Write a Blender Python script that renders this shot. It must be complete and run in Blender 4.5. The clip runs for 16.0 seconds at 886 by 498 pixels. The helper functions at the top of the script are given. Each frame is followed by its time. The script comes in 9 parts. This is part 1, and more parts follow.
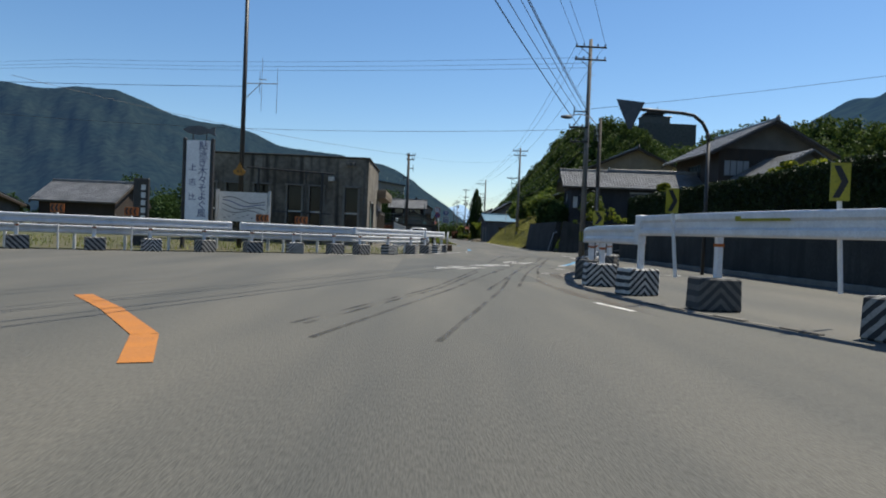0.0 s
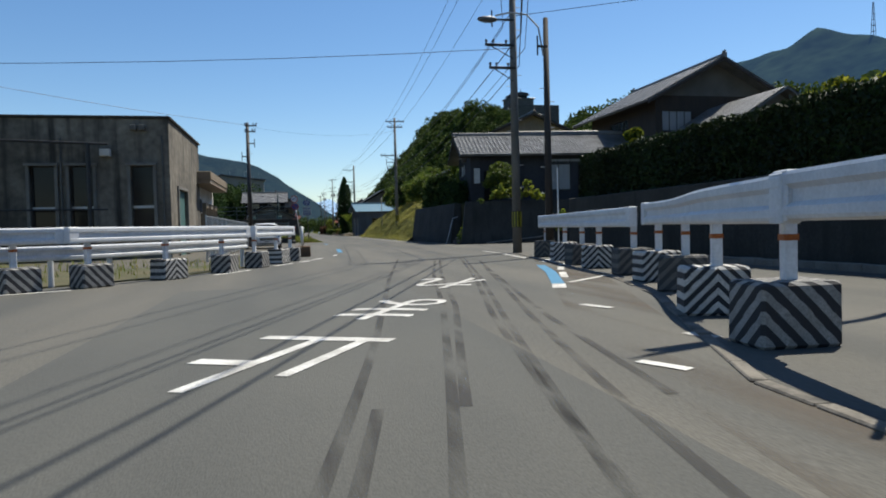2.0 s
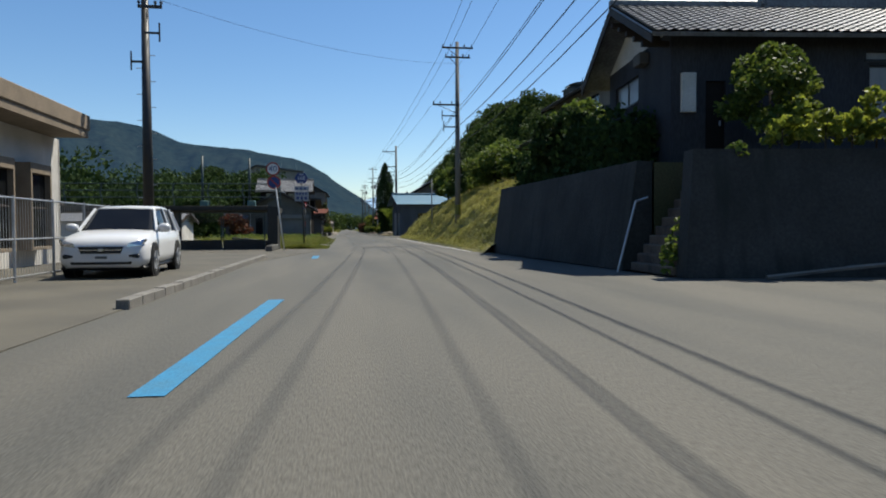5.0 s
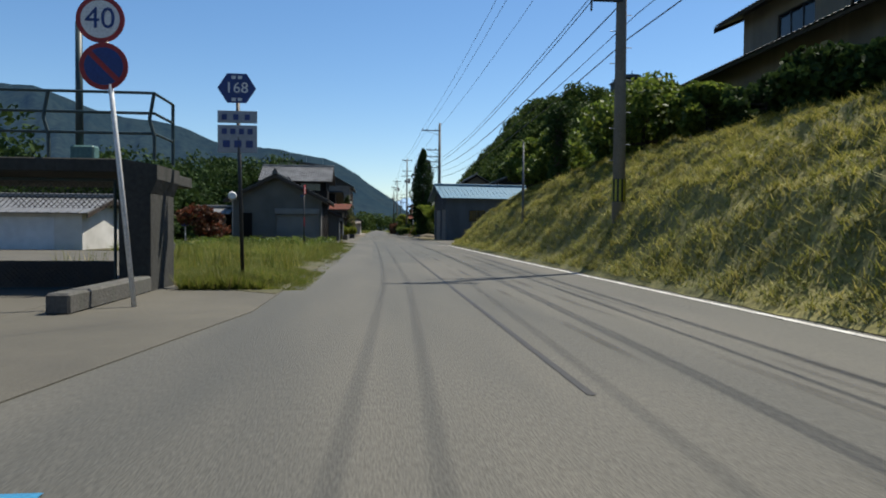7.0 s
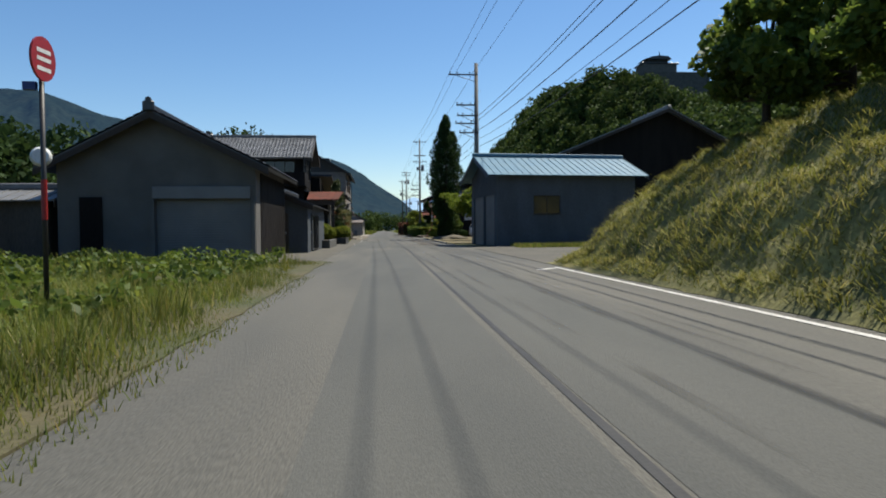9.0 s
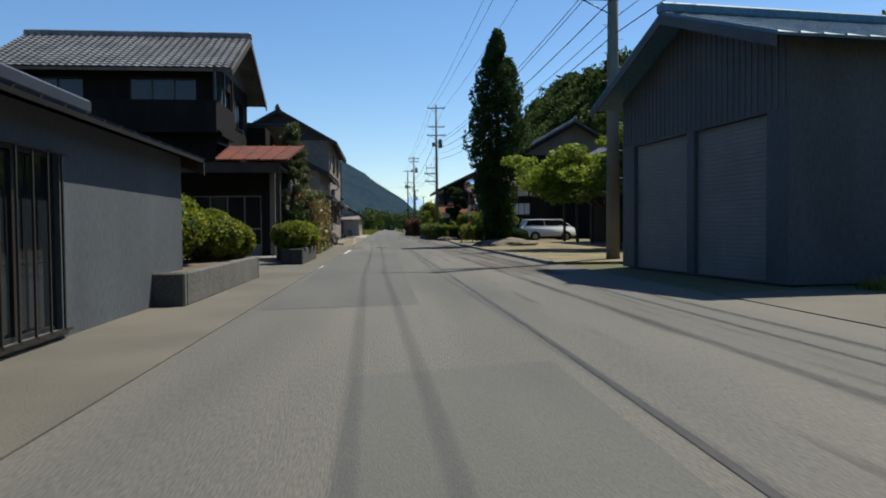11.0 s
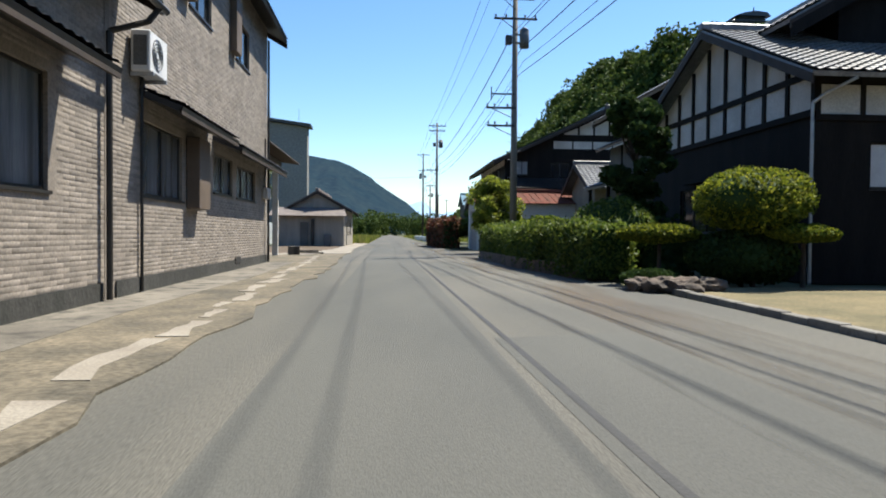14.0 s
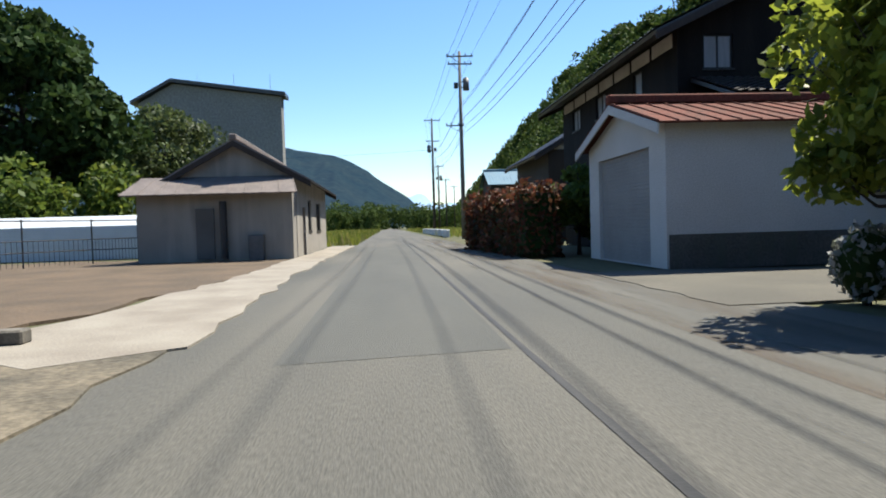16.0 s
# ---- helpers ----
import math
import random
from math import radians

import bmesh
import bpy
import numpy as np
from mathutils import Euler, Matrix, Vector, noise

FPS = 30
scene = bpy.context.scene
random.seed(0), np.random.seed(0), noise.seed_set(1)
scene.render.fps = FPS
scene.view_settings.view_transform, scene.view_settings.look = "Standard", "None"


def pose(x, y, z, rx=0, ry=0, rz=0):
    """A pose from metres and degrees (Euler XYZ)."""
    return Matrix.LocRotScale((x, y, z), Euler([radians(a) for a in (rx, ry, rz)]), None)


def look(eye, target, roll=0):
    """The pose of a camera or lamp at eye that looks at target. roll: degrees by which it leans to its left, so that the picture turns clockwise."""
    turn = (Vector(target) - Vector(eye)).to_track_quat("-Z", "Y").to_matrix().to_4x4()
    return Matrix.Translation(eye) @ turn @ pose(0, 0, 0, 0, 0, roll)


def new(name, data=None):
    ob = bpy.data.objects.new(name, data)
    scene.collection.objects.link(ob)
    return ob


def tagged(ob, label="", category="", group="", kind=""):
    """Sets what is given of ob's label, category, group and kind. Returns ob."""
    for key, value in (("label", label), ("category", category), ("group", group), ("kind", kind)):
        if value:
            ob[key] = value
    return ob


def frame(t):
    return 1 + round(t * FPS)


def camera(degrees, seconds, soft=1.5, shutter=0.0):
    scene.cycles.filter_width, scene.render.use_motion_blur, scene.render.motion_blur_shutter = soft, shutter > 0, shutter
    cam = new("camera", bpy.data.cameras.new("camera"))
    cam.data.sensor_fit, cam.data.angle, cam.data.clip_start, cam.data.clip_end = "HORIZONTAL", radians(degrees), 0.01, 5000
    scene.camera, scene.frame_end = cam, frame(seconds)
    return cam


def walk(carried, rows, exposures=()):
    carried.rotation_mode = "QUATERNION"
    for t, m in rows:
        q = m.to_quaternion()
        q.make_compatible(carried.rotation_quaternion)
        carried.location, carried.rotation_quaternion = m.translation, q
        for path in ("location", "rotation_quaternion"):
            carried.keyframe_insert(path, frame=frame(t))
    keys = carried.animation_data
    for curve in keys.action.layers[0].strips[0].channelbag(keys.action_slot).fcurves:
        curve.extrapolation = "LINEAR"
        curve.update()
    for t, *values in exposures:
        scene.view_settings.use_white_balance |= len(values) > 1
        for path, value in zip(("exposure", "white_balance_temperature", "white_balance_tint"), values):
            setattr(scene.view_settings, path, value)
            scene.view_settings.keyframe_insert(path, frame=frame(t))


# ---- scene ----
# camera: seconds, eye x y z, yaw, pitch, roll
cam = camera(66.24, 16.0, soft=1.9)
ROWS = [
    (0.0, -5.06, -70.94, 1.101, -1.34, -1.18, -2.36),
    (0.5, -4.77, -66.85, 1.104, -4.16, -0.76, -1.73),
    (1.0, -4.65, -62.45, 1.111, -7.32, -0.55, -0.81),
    (1.5, -4.37, -58.14, 1.117, -10.28, -1.54, 0.28),
    (2.0, -3.89, -53.95, 1.085, -12.20, -1.78, 1.43),
    (2.5, -3.23, -49.58, 1.096, -13.21, -1.66, 1.75),
    (3.0, -2.50, -44.99, 1.105, -13.28, -1.82, 1.84),
    (3.5, -1.97, -40.12, 1.081, -12.92, -1.80, 1.45),
    (4.0, -1.35, -35.22, 1.100, -11.74, -1.68, 0.71),
    (4.5, -0.85, -30.11, 1.100, -9.93, -1.66, 0.42),
    (4.7, -0.70, -28.05, 1.084, -9.19, -1.81, 0.38),
    (6.8, -0.15, -3.19, 1.112, -5.91, -1.26, -0.41),
    (7.0, -0.13, -0.46, 1.120, -5.75, -1.63, -0.45),
    (7.5, -0.01, 6.52, 1.075, -5.51, -1.55, 0.09),
    (8.0, 0.03, 13.68, 1.098, -5.41, -1.85, -0.14),
    (8.5, 0.12, 20.88, 1.093, -5.26, -1.37, -0.13),
    (9.0, 0.21, 28.30, 1.102, -5.13, -1.69, 0.42),
    (9.2, 0.24, 31.30, 1.104, -5.17, -1.81, 0.43),
    (11.3, -0.03, 63.17, 1.111, -5.02, -1.76, 0.52),
    (11.5, -0.03, 66.30, 1.114, -4.96, -1.66, 1.00),
    (12.0, -0.02, 74.11, 1.124, -4.83, -1.42, 0.67),
    (12.5, 0.06, 82.01, 1.107, -4.71, -1.87, 0.39),
    (13.0, 0.13, 89.46, 1.063, -4.62, -1.83, -0.32),
    (13.5, 0.06, 96.97, 1.063, -4.64, -0.94, -1.41),
    (14.0, 0.02, 104.50, 1.104, -4.66, -1.29, -0.48),
    (14.5, -0.03, 112.06, 1.092, -4.69, -1.84, -0.11),
    (15.0, -0.08, 119.70, 1.097, -4.72, -1.40, 0.42),
    (15.5, -0.10, 127.21, 1.120, -4.76, -1.17, 0.50),
    (16.0, -0.05, 134.50, 1.088, -4.69, -1.98, 1.64),
]
walk(cam, [(t, pose(x, y, z, 90 + p, r, w)) for t, x, y, z, w, p, r in ROWS], exposures=[(0.0, 0.58), (8.0, 0.62), (12.3, 0.72), (13.2, 1.24), (16.0, 1.22)])

# ---- light ----
SUN_AZ, SUN_EL = 52.0, 60.0
world = bpy.data.worlds.new("sky")
scene.world = world
world.use_nodes = True
wn = world.node_tree
bg = wn.nodes["Background"]
sky = wn.nodes.new("ShaderNodeTexSky")
sky.sky_type = 'NISHITA'
sky.sun_disc = False
sky.sun_elevation, sky.sun_rotation = radians(SUN_EL), radians(SUN_AZ)
sky.altitude, sky.air_density, sky.dust_density, sky.ozone_density = 100, 1.0, 0.25, 3.0
tone = wn.nodes.new("ShaderNodeHueSaturation")
tone.inputs["Saturation"].default_value = 1.18
wn.links.new(sky.outputs[0], tone.inputs["Color"]), wn.links.new(tone.outputs[0], bg.inputs[0])
bg.inputs[1].default_value = 0.086
sun = new("sun", bpy.data.lights.new("sun", 'SUN'))
sun.data.energy, sun.data.angle, sun.data.color = 4.7, radians(0.53), (1.0, 0.95, 0.83)
ca, sa, ce, se = math.cos(radians(SUN_AZ)), math.sin(radians(SUN_AZ)), math.cos(radians(SUN_EL)), math.sin(radians(SUN_EL))
sun.matrix_world = look((200 * sa * ce, 200 * ca * ce, 200 * se), (0, 0, 0))

# ---- materials ----


def mat(name, col, col2=None, rough=0.8, metal=0.0, scale=1.5, fine=40.0, bump=0.15, amount=1.0, rand=0.0, island=0.0, spec=0.4, stretch=(1, 1, 1), streak=None, streak_scale=1.6):
    """A surface with slow stains between col and col2, fine grain and relief, in world metres."""
    m = bpy.data.materials.new(name)
    m.use_nodes = True
    n, l = m.node_tree.nodes, m.node_tree.links
    b = n["Principled BSDF"]
    b.inputs["Roughness"].default_value, b.inputs["Metallic"].default_value = rough, metal
    b.inputs["Specular IOR Level"].default_value = spec
    col2 = col2 or tuple(c * 0.72 for c in col)
    k = 1.0 if metal > 0.5 else (0.80 if min(col) > 0.55 else 0.50)
    col, col2 = tuple(c * k for c in col), tuple(c * k for c in col2)
    geo = n.new("ShaderNodeNewGeometry")
    mp = n.new("ShaderNodeMapping")
    mp.inputs["Scale"].default_value = stretch
    l.new(geo.outputs["Position"], mp.inputs["Vector"])
    n1, n2 = n.new("ShaderNodeTexNoise"), n.new("ShaderNodeTexNoise")
    for k, s, d in ((n1, scale, 5.0), (n2, fine, 3.0)):
        k.inputs["Scale"].default_value, k.inputs["Detail"].default_value = s, d
        l.new(mp.outputs[0], k.inputs["Vector"])
    ramp = n.new("ShaderNodeMapRange")
    ramp.inputs[1].default_value, ramp.inputs[2].default_value = 0.36, 0.66
    l.new(n1.outputs["Fac"], ramp.inputs[0])
    mix = n.new("ShaderNodeMix")
    mix.data_type = 'RGBA'
    mix.inputs[6].default_value, mix.inputs[7].default_value = (*col, 1), (*col2, 1)
    l.new(ramp.outputs[0], mix.inputs[0])
    hsv = n.new("ShaderNodeHueSaturation")
    val = n.new("ShaderNodeMapRange")
    val.inputs[1].default_value, val.inputs[2].default_value = 0.3, 0.7
    val.inputs[3].default_value, val.inputs[4].default_value = 1 - 0.22 * amount, 1 + 0.22 * amount
    l.new(n2.outputs["Fac"], val.inputs[0])
    last = val.outputs[0]
    if rand:
        oi = n.new("ShaderNodeObjectInfo")
        r = n.new("ShaderNodeMapRange")
        r.inputs[3].default_value, r.inputs[4].default_value = 1 - rand, 1 + rand
        l.new(oi.outputs["Random"], r.inputs[0])
        mul = n.new("ShaderNodeMath")
        mul.operation = 'MULTIPLY'
        l.new(last, mul.inputs[0]), l.new(r.outputs[0], mul.inputs[1])
        last = mul.outputs[0]
    if island:
        r = n.new("ShaderNodeMapRange")
        r.inputs[3].default_value, r.inputs[4].default_value = 1 - island, 1 + island
        l.new(geo.outputs["Random Per Island"], r.inputs[0])
        mul = n.new("ShaderNodeMath")
        mul.operation = 'MULTIPLY'
        l.new(last, mul.inputs[0]), l.new(r.outputs[0], mul.inputs[1])
        last = mul.outputs[0]
    l.new(last, hsv.inputs["Value"])
    l.new(mix.outputs[2], hsv.inputs["Color"])
    out = hsv.outputs[0]
    if streak:
        mp2 = n.new("ShaderNodeMapping")
        mp2.inputs["Scale"].default_value = (1.6, 1.6, 0.12)
        l.new(geo.outputs["Position"], mp2.inputs["Vector"])
        n3 = n.new("ShaderNodeTexNoise")
        n3.inputs["Scale"].default_value, n3.inputs["Detail"].default_value = streak_scale, 6.0
        l.new(mp2.outputs[0], n3.inputs["Vector"])
        r3 = n.new("ShaderNodeMapRange")
        r3.inputs[1].default_value, r3.inputs[2].default_value = 0.5, 0.72
        l.new(n3.outputs["Fac"], r3.inputs[0])
        mix3 = n.new("ShaderNodeMix")
        mix3.data_type = 'RGBA'
        mix3.inputs[7].default_value = (*streak, 1)
        l.new(r3.outputs[0], mix3.inputs[0]), l.new(out, mix3.inputs[6])
        out = mix3.outputs[2]
    l.new(out, b.inputs["Base Color"])
    if bump:
        bp = n.new("ShaderNodeBump")
        bp.inputs["Strength"].default_value, bp.inputs["Distance"].default_value = bump, 0.02
        l.new(n2.outputs["Fac"], bp.inputs["Height"]), l.new(bp.outputs[0], b.inputs["Normal"])
    return m


def leaf_mat(name, c1, c2, c3=None, glow=0.3, gloss=0.18):
    """Leaves: each one its own shade, light passing through."""
    m = bpy.data.materials.new(name)
    m.use_nodes = True
    n, l = m.node_tree.nodes, m.node_tree.links
    b = n["Principled BSDF"]
    b.inputs["Roughness"].default_value, b.inputs["Specular IOR Level"].default_value = 0.72 - gloss, gloss
    geo = n.new("ShaderNodeNewGeometry")
    ramp = n.new("ShaderNodeValToRGB")
    e = ramp.color_ramp.elements
    c1, c2, c3 = (tuple(0.82 * v for v in c) if c else c for c in (c1, c2, c3))
    e[0].color, e[1].color = (*c1, 1), (*c2, 1)
    if c3:
        x = e.new(0.86)
        x.color = (*c2, 1)
        e[2].color = (*c3, 1)
    l.new(geo.outputs["Random Per Island"], ramp.inputs[0])
    ns = n.new("ShaderNodeTexNoise")
    ns.inputs["Scale"].default_value, ns.inputs["Detail"].default_value = 0.35, 3
    l.new(geo.outputs["Position"], ns.inputs["Vector"])
    mr = n.new("ShaderNodeMapRange")
    mr.inputs[1].default_value, mr.inputs[2].default_value, mr.inputs[3].default_value, mr.inputs[4].default_value = 0.3, 0.7, 0.7, 1.3
    l.new(ns.outputs["Fac"], mr.inputs[0])
    hsv = n.new("ShaderNodeHueSaturation")
    l.new(ramp.outputs[0], hsv.inputs["Color"]), l.new(mr.outputs[0], hsv.inputs["Value"])
    l.new(hsv.outputs[0], b.inputs["Base Color"])
    tr = n.new("ShaderNodeBsdfTranslucent")
    thin = n.new("ShaderNodeHueSaturation")
    thin.inputs["Hue"].default_value, thin.inputs["Saturation"].default_value, thin.inputs["Value"].default_value = 0.488, 1.05, 1.3
    l.new(hsv.outputs[0], thin.inputs["Color"]), l.new(thin.outputs[0], tr.inputs[0])
    ms = n.new("ShaderNodeMixShader")
    ms.inputs[0].default_value = min(0.5, glow * 1.15)
    l.new(b.outputs[0], ms.inputs[1]), l.new(tr.outputs[0], ms.inputs[2])
    l.new(ms.outputs[0], n["Material Output"].inputs[0])
    return m


def stripe_mat(name, c1, c2, width, kind):
    """Painted warning stripes on concrete: chevron or upright, worn."""
    m = mat(name, c1, tuple(c * 0.75 for c in c1), rough=0.85, scale=6, fine=60, amount=1.2)
    n, l = m.node_tree.nodes, m.node_tree.links
    b = n["Principled BSDF"]
    base = b.inputs["Base Color"].links[0].from_socket
    tc = n.new("ShaderNodeTexCoord")
    sp = n.new("ShaderNodeSeparateXYZ")
    l.new(tc.outputs["Object"], sp.inputs[0])

    def math_node(op, a, v):
        k = n.new("ShaderNodeMath")
        k.operation = op
        for s, q in zip(k.inputs, (a, v)):
            if q is not None:
                if isinstance(q, float):
                    s.default_value = q
                else:
                    l.new(q, s)
        return k.outputs[0]
    if kind == "chevron":
        d = math_node('ADD', math_node('ABSOLUTE', sp.outputs[0], None), sp.outputs[2])
    elif kind == "slant":
        d = math_node('ADD', math_node('ADD', sp.outputs[0], sp.outputs[1]), sp.outputs[2])
    else:
        d = math_node('ARCTAN2', sp.outputs[1], sp.outputs[0])
    w = math_node('FRACT', math_node('MULTIPLY', math_node('ADD', d, 20.0), 1.0 / width), None)
    ns = n.new("ShaderNodeTexNoise")
    ns.inputs["Scale"].default_value, ns.inputs["Detail"].default_value = 7.0, 6.0
    geo = n.new("ShaderNodeNewGeometry")
    l.new(geo.outputs["Position"], ns.inputs["Vector"])
    worn = math_node('ADD', w, math_node('MULTIPLY', math_node('SUBTRACT', ns.outputs["Fac"], 0.5), 0.35))
    on = math_node('GREATER_THAN', worn, 0.5)
    mix = n.new("ShaderNodeMix")
    mix.data_type = 'RGBA'
    mix.inputs[7].default_value = (*c2, 1)
    l.new(on, mix.inputs[0]), l.new(base, mix.inputs[6])
    l.new(mix.outputs[2], b.inputs["Base Color"])
    return m


ASPHALT = mat("asphalt", (0.190, 0.178, 0.148), (0.118, 0.117, 0.104), rough=0.88, scale=0.5, fine=70, bump=0.4, amount=1.1, stretch=(1.2, 0.16, 1))
ASPHALT_PATCH = mat("newer_asphalt", (0.148, 0.146, 0.128), (0.116, 0.117, 0.105), rough=0.88, scale=0.6, fine=90, bump=0.3, amount=0.7, stretch=(1.2, 0.3, 1))
ASPHALT_OLD = mat("old_asphalt", (0.185, 0.168, 0.13), (0.13, 0.12, 0.096), rough=0.9, scale=0.5, fine=60, bump=0.3)
TAR = mat("tar_seam", (0.03, 0.03, 0.03), (0.05, 0.048, 0.045), rough=0.7, scale=3)
TRACK = mat("faint_tyre_dark", (0.066, 0.062, 0.057), (0.095, 0.089, 0.081), rough=0.85, scale=1.2, fine=60)


def fade(m, scale, lo, hi, stretch):
    """Lets a thin layer of dirt or rubber break up and show the ground under it."""
    n, l = m.node_tree.nodes, m.node_tree.links
    geo, mp, ns, mr, tr, ms = (n.new(k) for k in ("ShaderNodeNewGeometry", "ShaderNodeMapping", "ShaderNodeTexNoise", "ShaderNodeMapRange", "ShaderNodeBsdfTransparent", "ShaderNodeMixShader"))
    mp.inputs["Scale"].default_value = stretch
    ns.inputs["Scale"].default_value, ns.inputs["Detail"].default_value = scale, 6.0
    mr.inputs[1].default_value, mr.inputs[2].default_value = lo, hi
    l.new(geo.outputs["Position"], mp.inputs["Vector"]), l.new(mp.outputs[0], ns.inputs["Vector"]), l.new(ns.outputs["Fac"], mr.inputs[0])
    l.new(mr.outputs[0], ms.inputs[0]), l.new(tr.outputs[0], ms.inputs[1]), l.new(n["Principled BSDF"].outputs[0], ms.inputs[2])
    l.new(ms.outputs[0], n["Material Output"].inputs[0])
    return m


fade(TRACK, 1.1, 0.47, 1.15, (3, 0.35, 1))
RUST_TRACK = mat("rusty_track", (0.225, 0.165, 0.115), (0.17, 0.135, 0.105), rough=0.9, scale=0.8, fine=50)
fade(RUST_TRACK, 0.8, 0.42, 0.95, (2, 0.2, 1))
DIRT_DARK = mat("brown_earth", (0.22, 0.155, 0.10), (0.14, 0.105, 0.07), rough=0.95, scale=0.6, fine=25, bump=0.6)
TYRE = mat("rubber_streak", (0.05, 0.048, 0.045), (0.075, 0.07, 0.066), rough=0.8, scale=1.2, fine=60)
fade(TYRE, 1.3, 0.36, 0.85, (3, 0.5, 1))
DIRT = mat("dirt", (0.30, 0.25, 0.175), (0.13, 0.115, 0.085), rough=0.95, scale=0.9, fine=16, bump=0.8, amount=1.5)
SOIL_GREEN = mat("grassy_soil", (0.10, 0.11, 0.04), (0.17, 0.14, 0.07), rough=0.95, scale=0.5, fine=20, bump=0.6)
DRY_GRASS_SOIL = mat("mown_dry_grass", (0.42, 0.37, 0.12), (0.14, 0.15, 0.05), rough=0.95, scale=0.45, fine=12, bump=0.9, amount=1.5)
LAWN = mat("dry_lawn", (0.34, 0.27, 0.14), (0.17, 0.15, 0.075), rough=0.95, scale=0.7, fine=30, bump=0.6, amount=1.5)
FIELD = mat("field", (0.10, 0.12, 0.04), (0.15, 0.14, 0.06), rough=0.95, scale=0.05, fine=3, bump=0.3)
CONCRETE = mat("concrete", (0.36, 0.34, 0.30), (0.26, 0.245, 0.215), rough=0.88, scale=1.2, fine=45, bump=0.25, streak=(0.12, 0.11, 0.10))
PALE_CONCRETE = mat("pale_concrete", (0.50, 0.45, 0.37), (0.36, 0.31, 0.25), rough=0.9, scale=0.9, fine=40, bump=0.3)
DARK_CONCRETE = mat("stained_concrete", (0.34, 0.305, 0.25), (0.19, 0.17, 0.14), rough=0.9, scale=0.7, fine=35, bump=0.25, streak=(0.02, 0.019, 0.017))
WALL_DARK = mat("black_stained_wall", (0.085, 0.083, 0.075), (0.05, 0.05, 0.044), rough=0.95, scale=0.6, fine=14, bump=0.6, streak=(0.02, 0.022, 0.018))
WALL_STONE = mat("retaining_wall_concrete", (0.20, 0.19, 0.175), (0.13, 0.125, 0.11), rough=0.92, scale=0.8, fine=18, bump=0.5, streak=(0.07, 0.075, 0.06))
BLOCK_CHEVRON = stripe_mat("striped_block", (0.62, 0.60, 0.56), (0.03, 0.03, 0.032), 0.15, "chevron")
BLOCK_SLANT = stripe_mat("slant_block", (0.60, 0.58, 0.54), (0.03, 0.03, 0.032), 0.2, "slant")
BLOCK_PLAIN = stripe_mat("faded_block", (0.27, 0.255, 0.23), (0.05, 0.05, 0.05), 0.19, "chevron")
GALV = mat("white_painted_steel", (0.80, 0.81, 0.83), (0.66, 0.68, 0.71), rough=0.42, metal=0.0, scale=3, fine=30, bump=0.05, amount=0.4, spec=0.5)
STEEL = mat("galvanised_steel", (0.42, 0.43, 0.44), (0.32, 0.33, 0.34), rough=0.45, metal=0.7, scale=4, bump=0.05)
DARK_STEEL = mat("dark_painted_steel", (0.04, 0.045, 0.05), (0.07, 0.06, 0.055), rough=0.5, scale=5, bump=0.08)
GREEN_STEEL = mat("green_blue_steel", (0.03, 0.075, 0.085), (0.05, 0.08, 0.08), rough=0.5, scale=5, bump=0.05)
POLE_CONC = mat("pole_concrete", (0.32, 0.31, 0.285), (0.22, 0.21, 0.19), rough=0.85, scale=2, fine=50, bump=0.15, stretch=(1, 1, 0.3))
POLE_DARK = mat("dark_pole", (0.055, 0.045, 0.04), (0.09, 0.075, 0.06), rough=0.8, scale=2, stretch=(1, 1, 0.2))
RUBBER = mat("black_rubber", (0.018, 0.018, 0.02), rough=0.6, bump=0.05)
WIRE = mat("black_wire", (0.02, 0.02, 0.022), rough=0.6, bump=0)
PAINT_WHITE = mat("white_road_paint", (0.68, 0.67, 0.63), (0.42, 0.40, 0.36), rough=0.75, scale=2.2, fine=45, amount=1.3)
PAINT_ORANGE = mat("orange_road_paint", (0.75, 0.27, 0.03), (0.65, 0.24, 0.04), rough=0.7, scale=3, fine=60)
PAINT_BLUE = mat("blue_road_paint", (0.05, 0.33, 0.60), (0.07, 0.30, 0.50), rough=0.7, scale=3, fine=60)
WHITE_PANEL = mat("white_panel", (0.74, 0.75, 0.76), (0.62, 0.63, 0.64), rough=0.5, scale=2, bump=0.03, amount=0.5)
PLASTER_GREY = mat("grey_mortar", (0.235, 0.225, 0.205), (0.18, 0.172, 0.158), rough=0.92, scale=0.9, fine=50, bump=0.25)
PLASTER_WHITE = mat("white_plaster", (0.66, 0.64, 0.60), (0.50, 0.48, 0.44), rough=0.9, scale=1.0, fine=40, bump=0.1)
PLASTER_BEIGE = mat("beige_mortar", (0.36, 0.32, 0.26), (0.29, 0.255, 0.21), rough=0.92, scale=0.9, fine=50, bump=0.2, streak=(0.2, 0.175, 0.14))
WOOD_BLACK = mat("black_stained_boards", (0.017, 0.015, 0.014), (0.03, 0.025, 0.022), rough=0.75, scale=2, fine=30, bump=0.25, stretch=(1, 1, 0.15), spec=0.12)
WOOD_DARK = mat("dark_brown_wood", (0.075, 0.05, 0.034), (0.05, 0.035, 0.025), rough=0.7, scale=2, fine=30, stretch=(1, 1, 0.2), bump=0.2)
WOOD_GREY = mat("weathered_wood", (0.17, 0.15, 0.125), (0.11, 0.095, 0.08), rough=0.9, scale=2, fine=30, stretch=(1, 1, 0.15), bump=0.25)
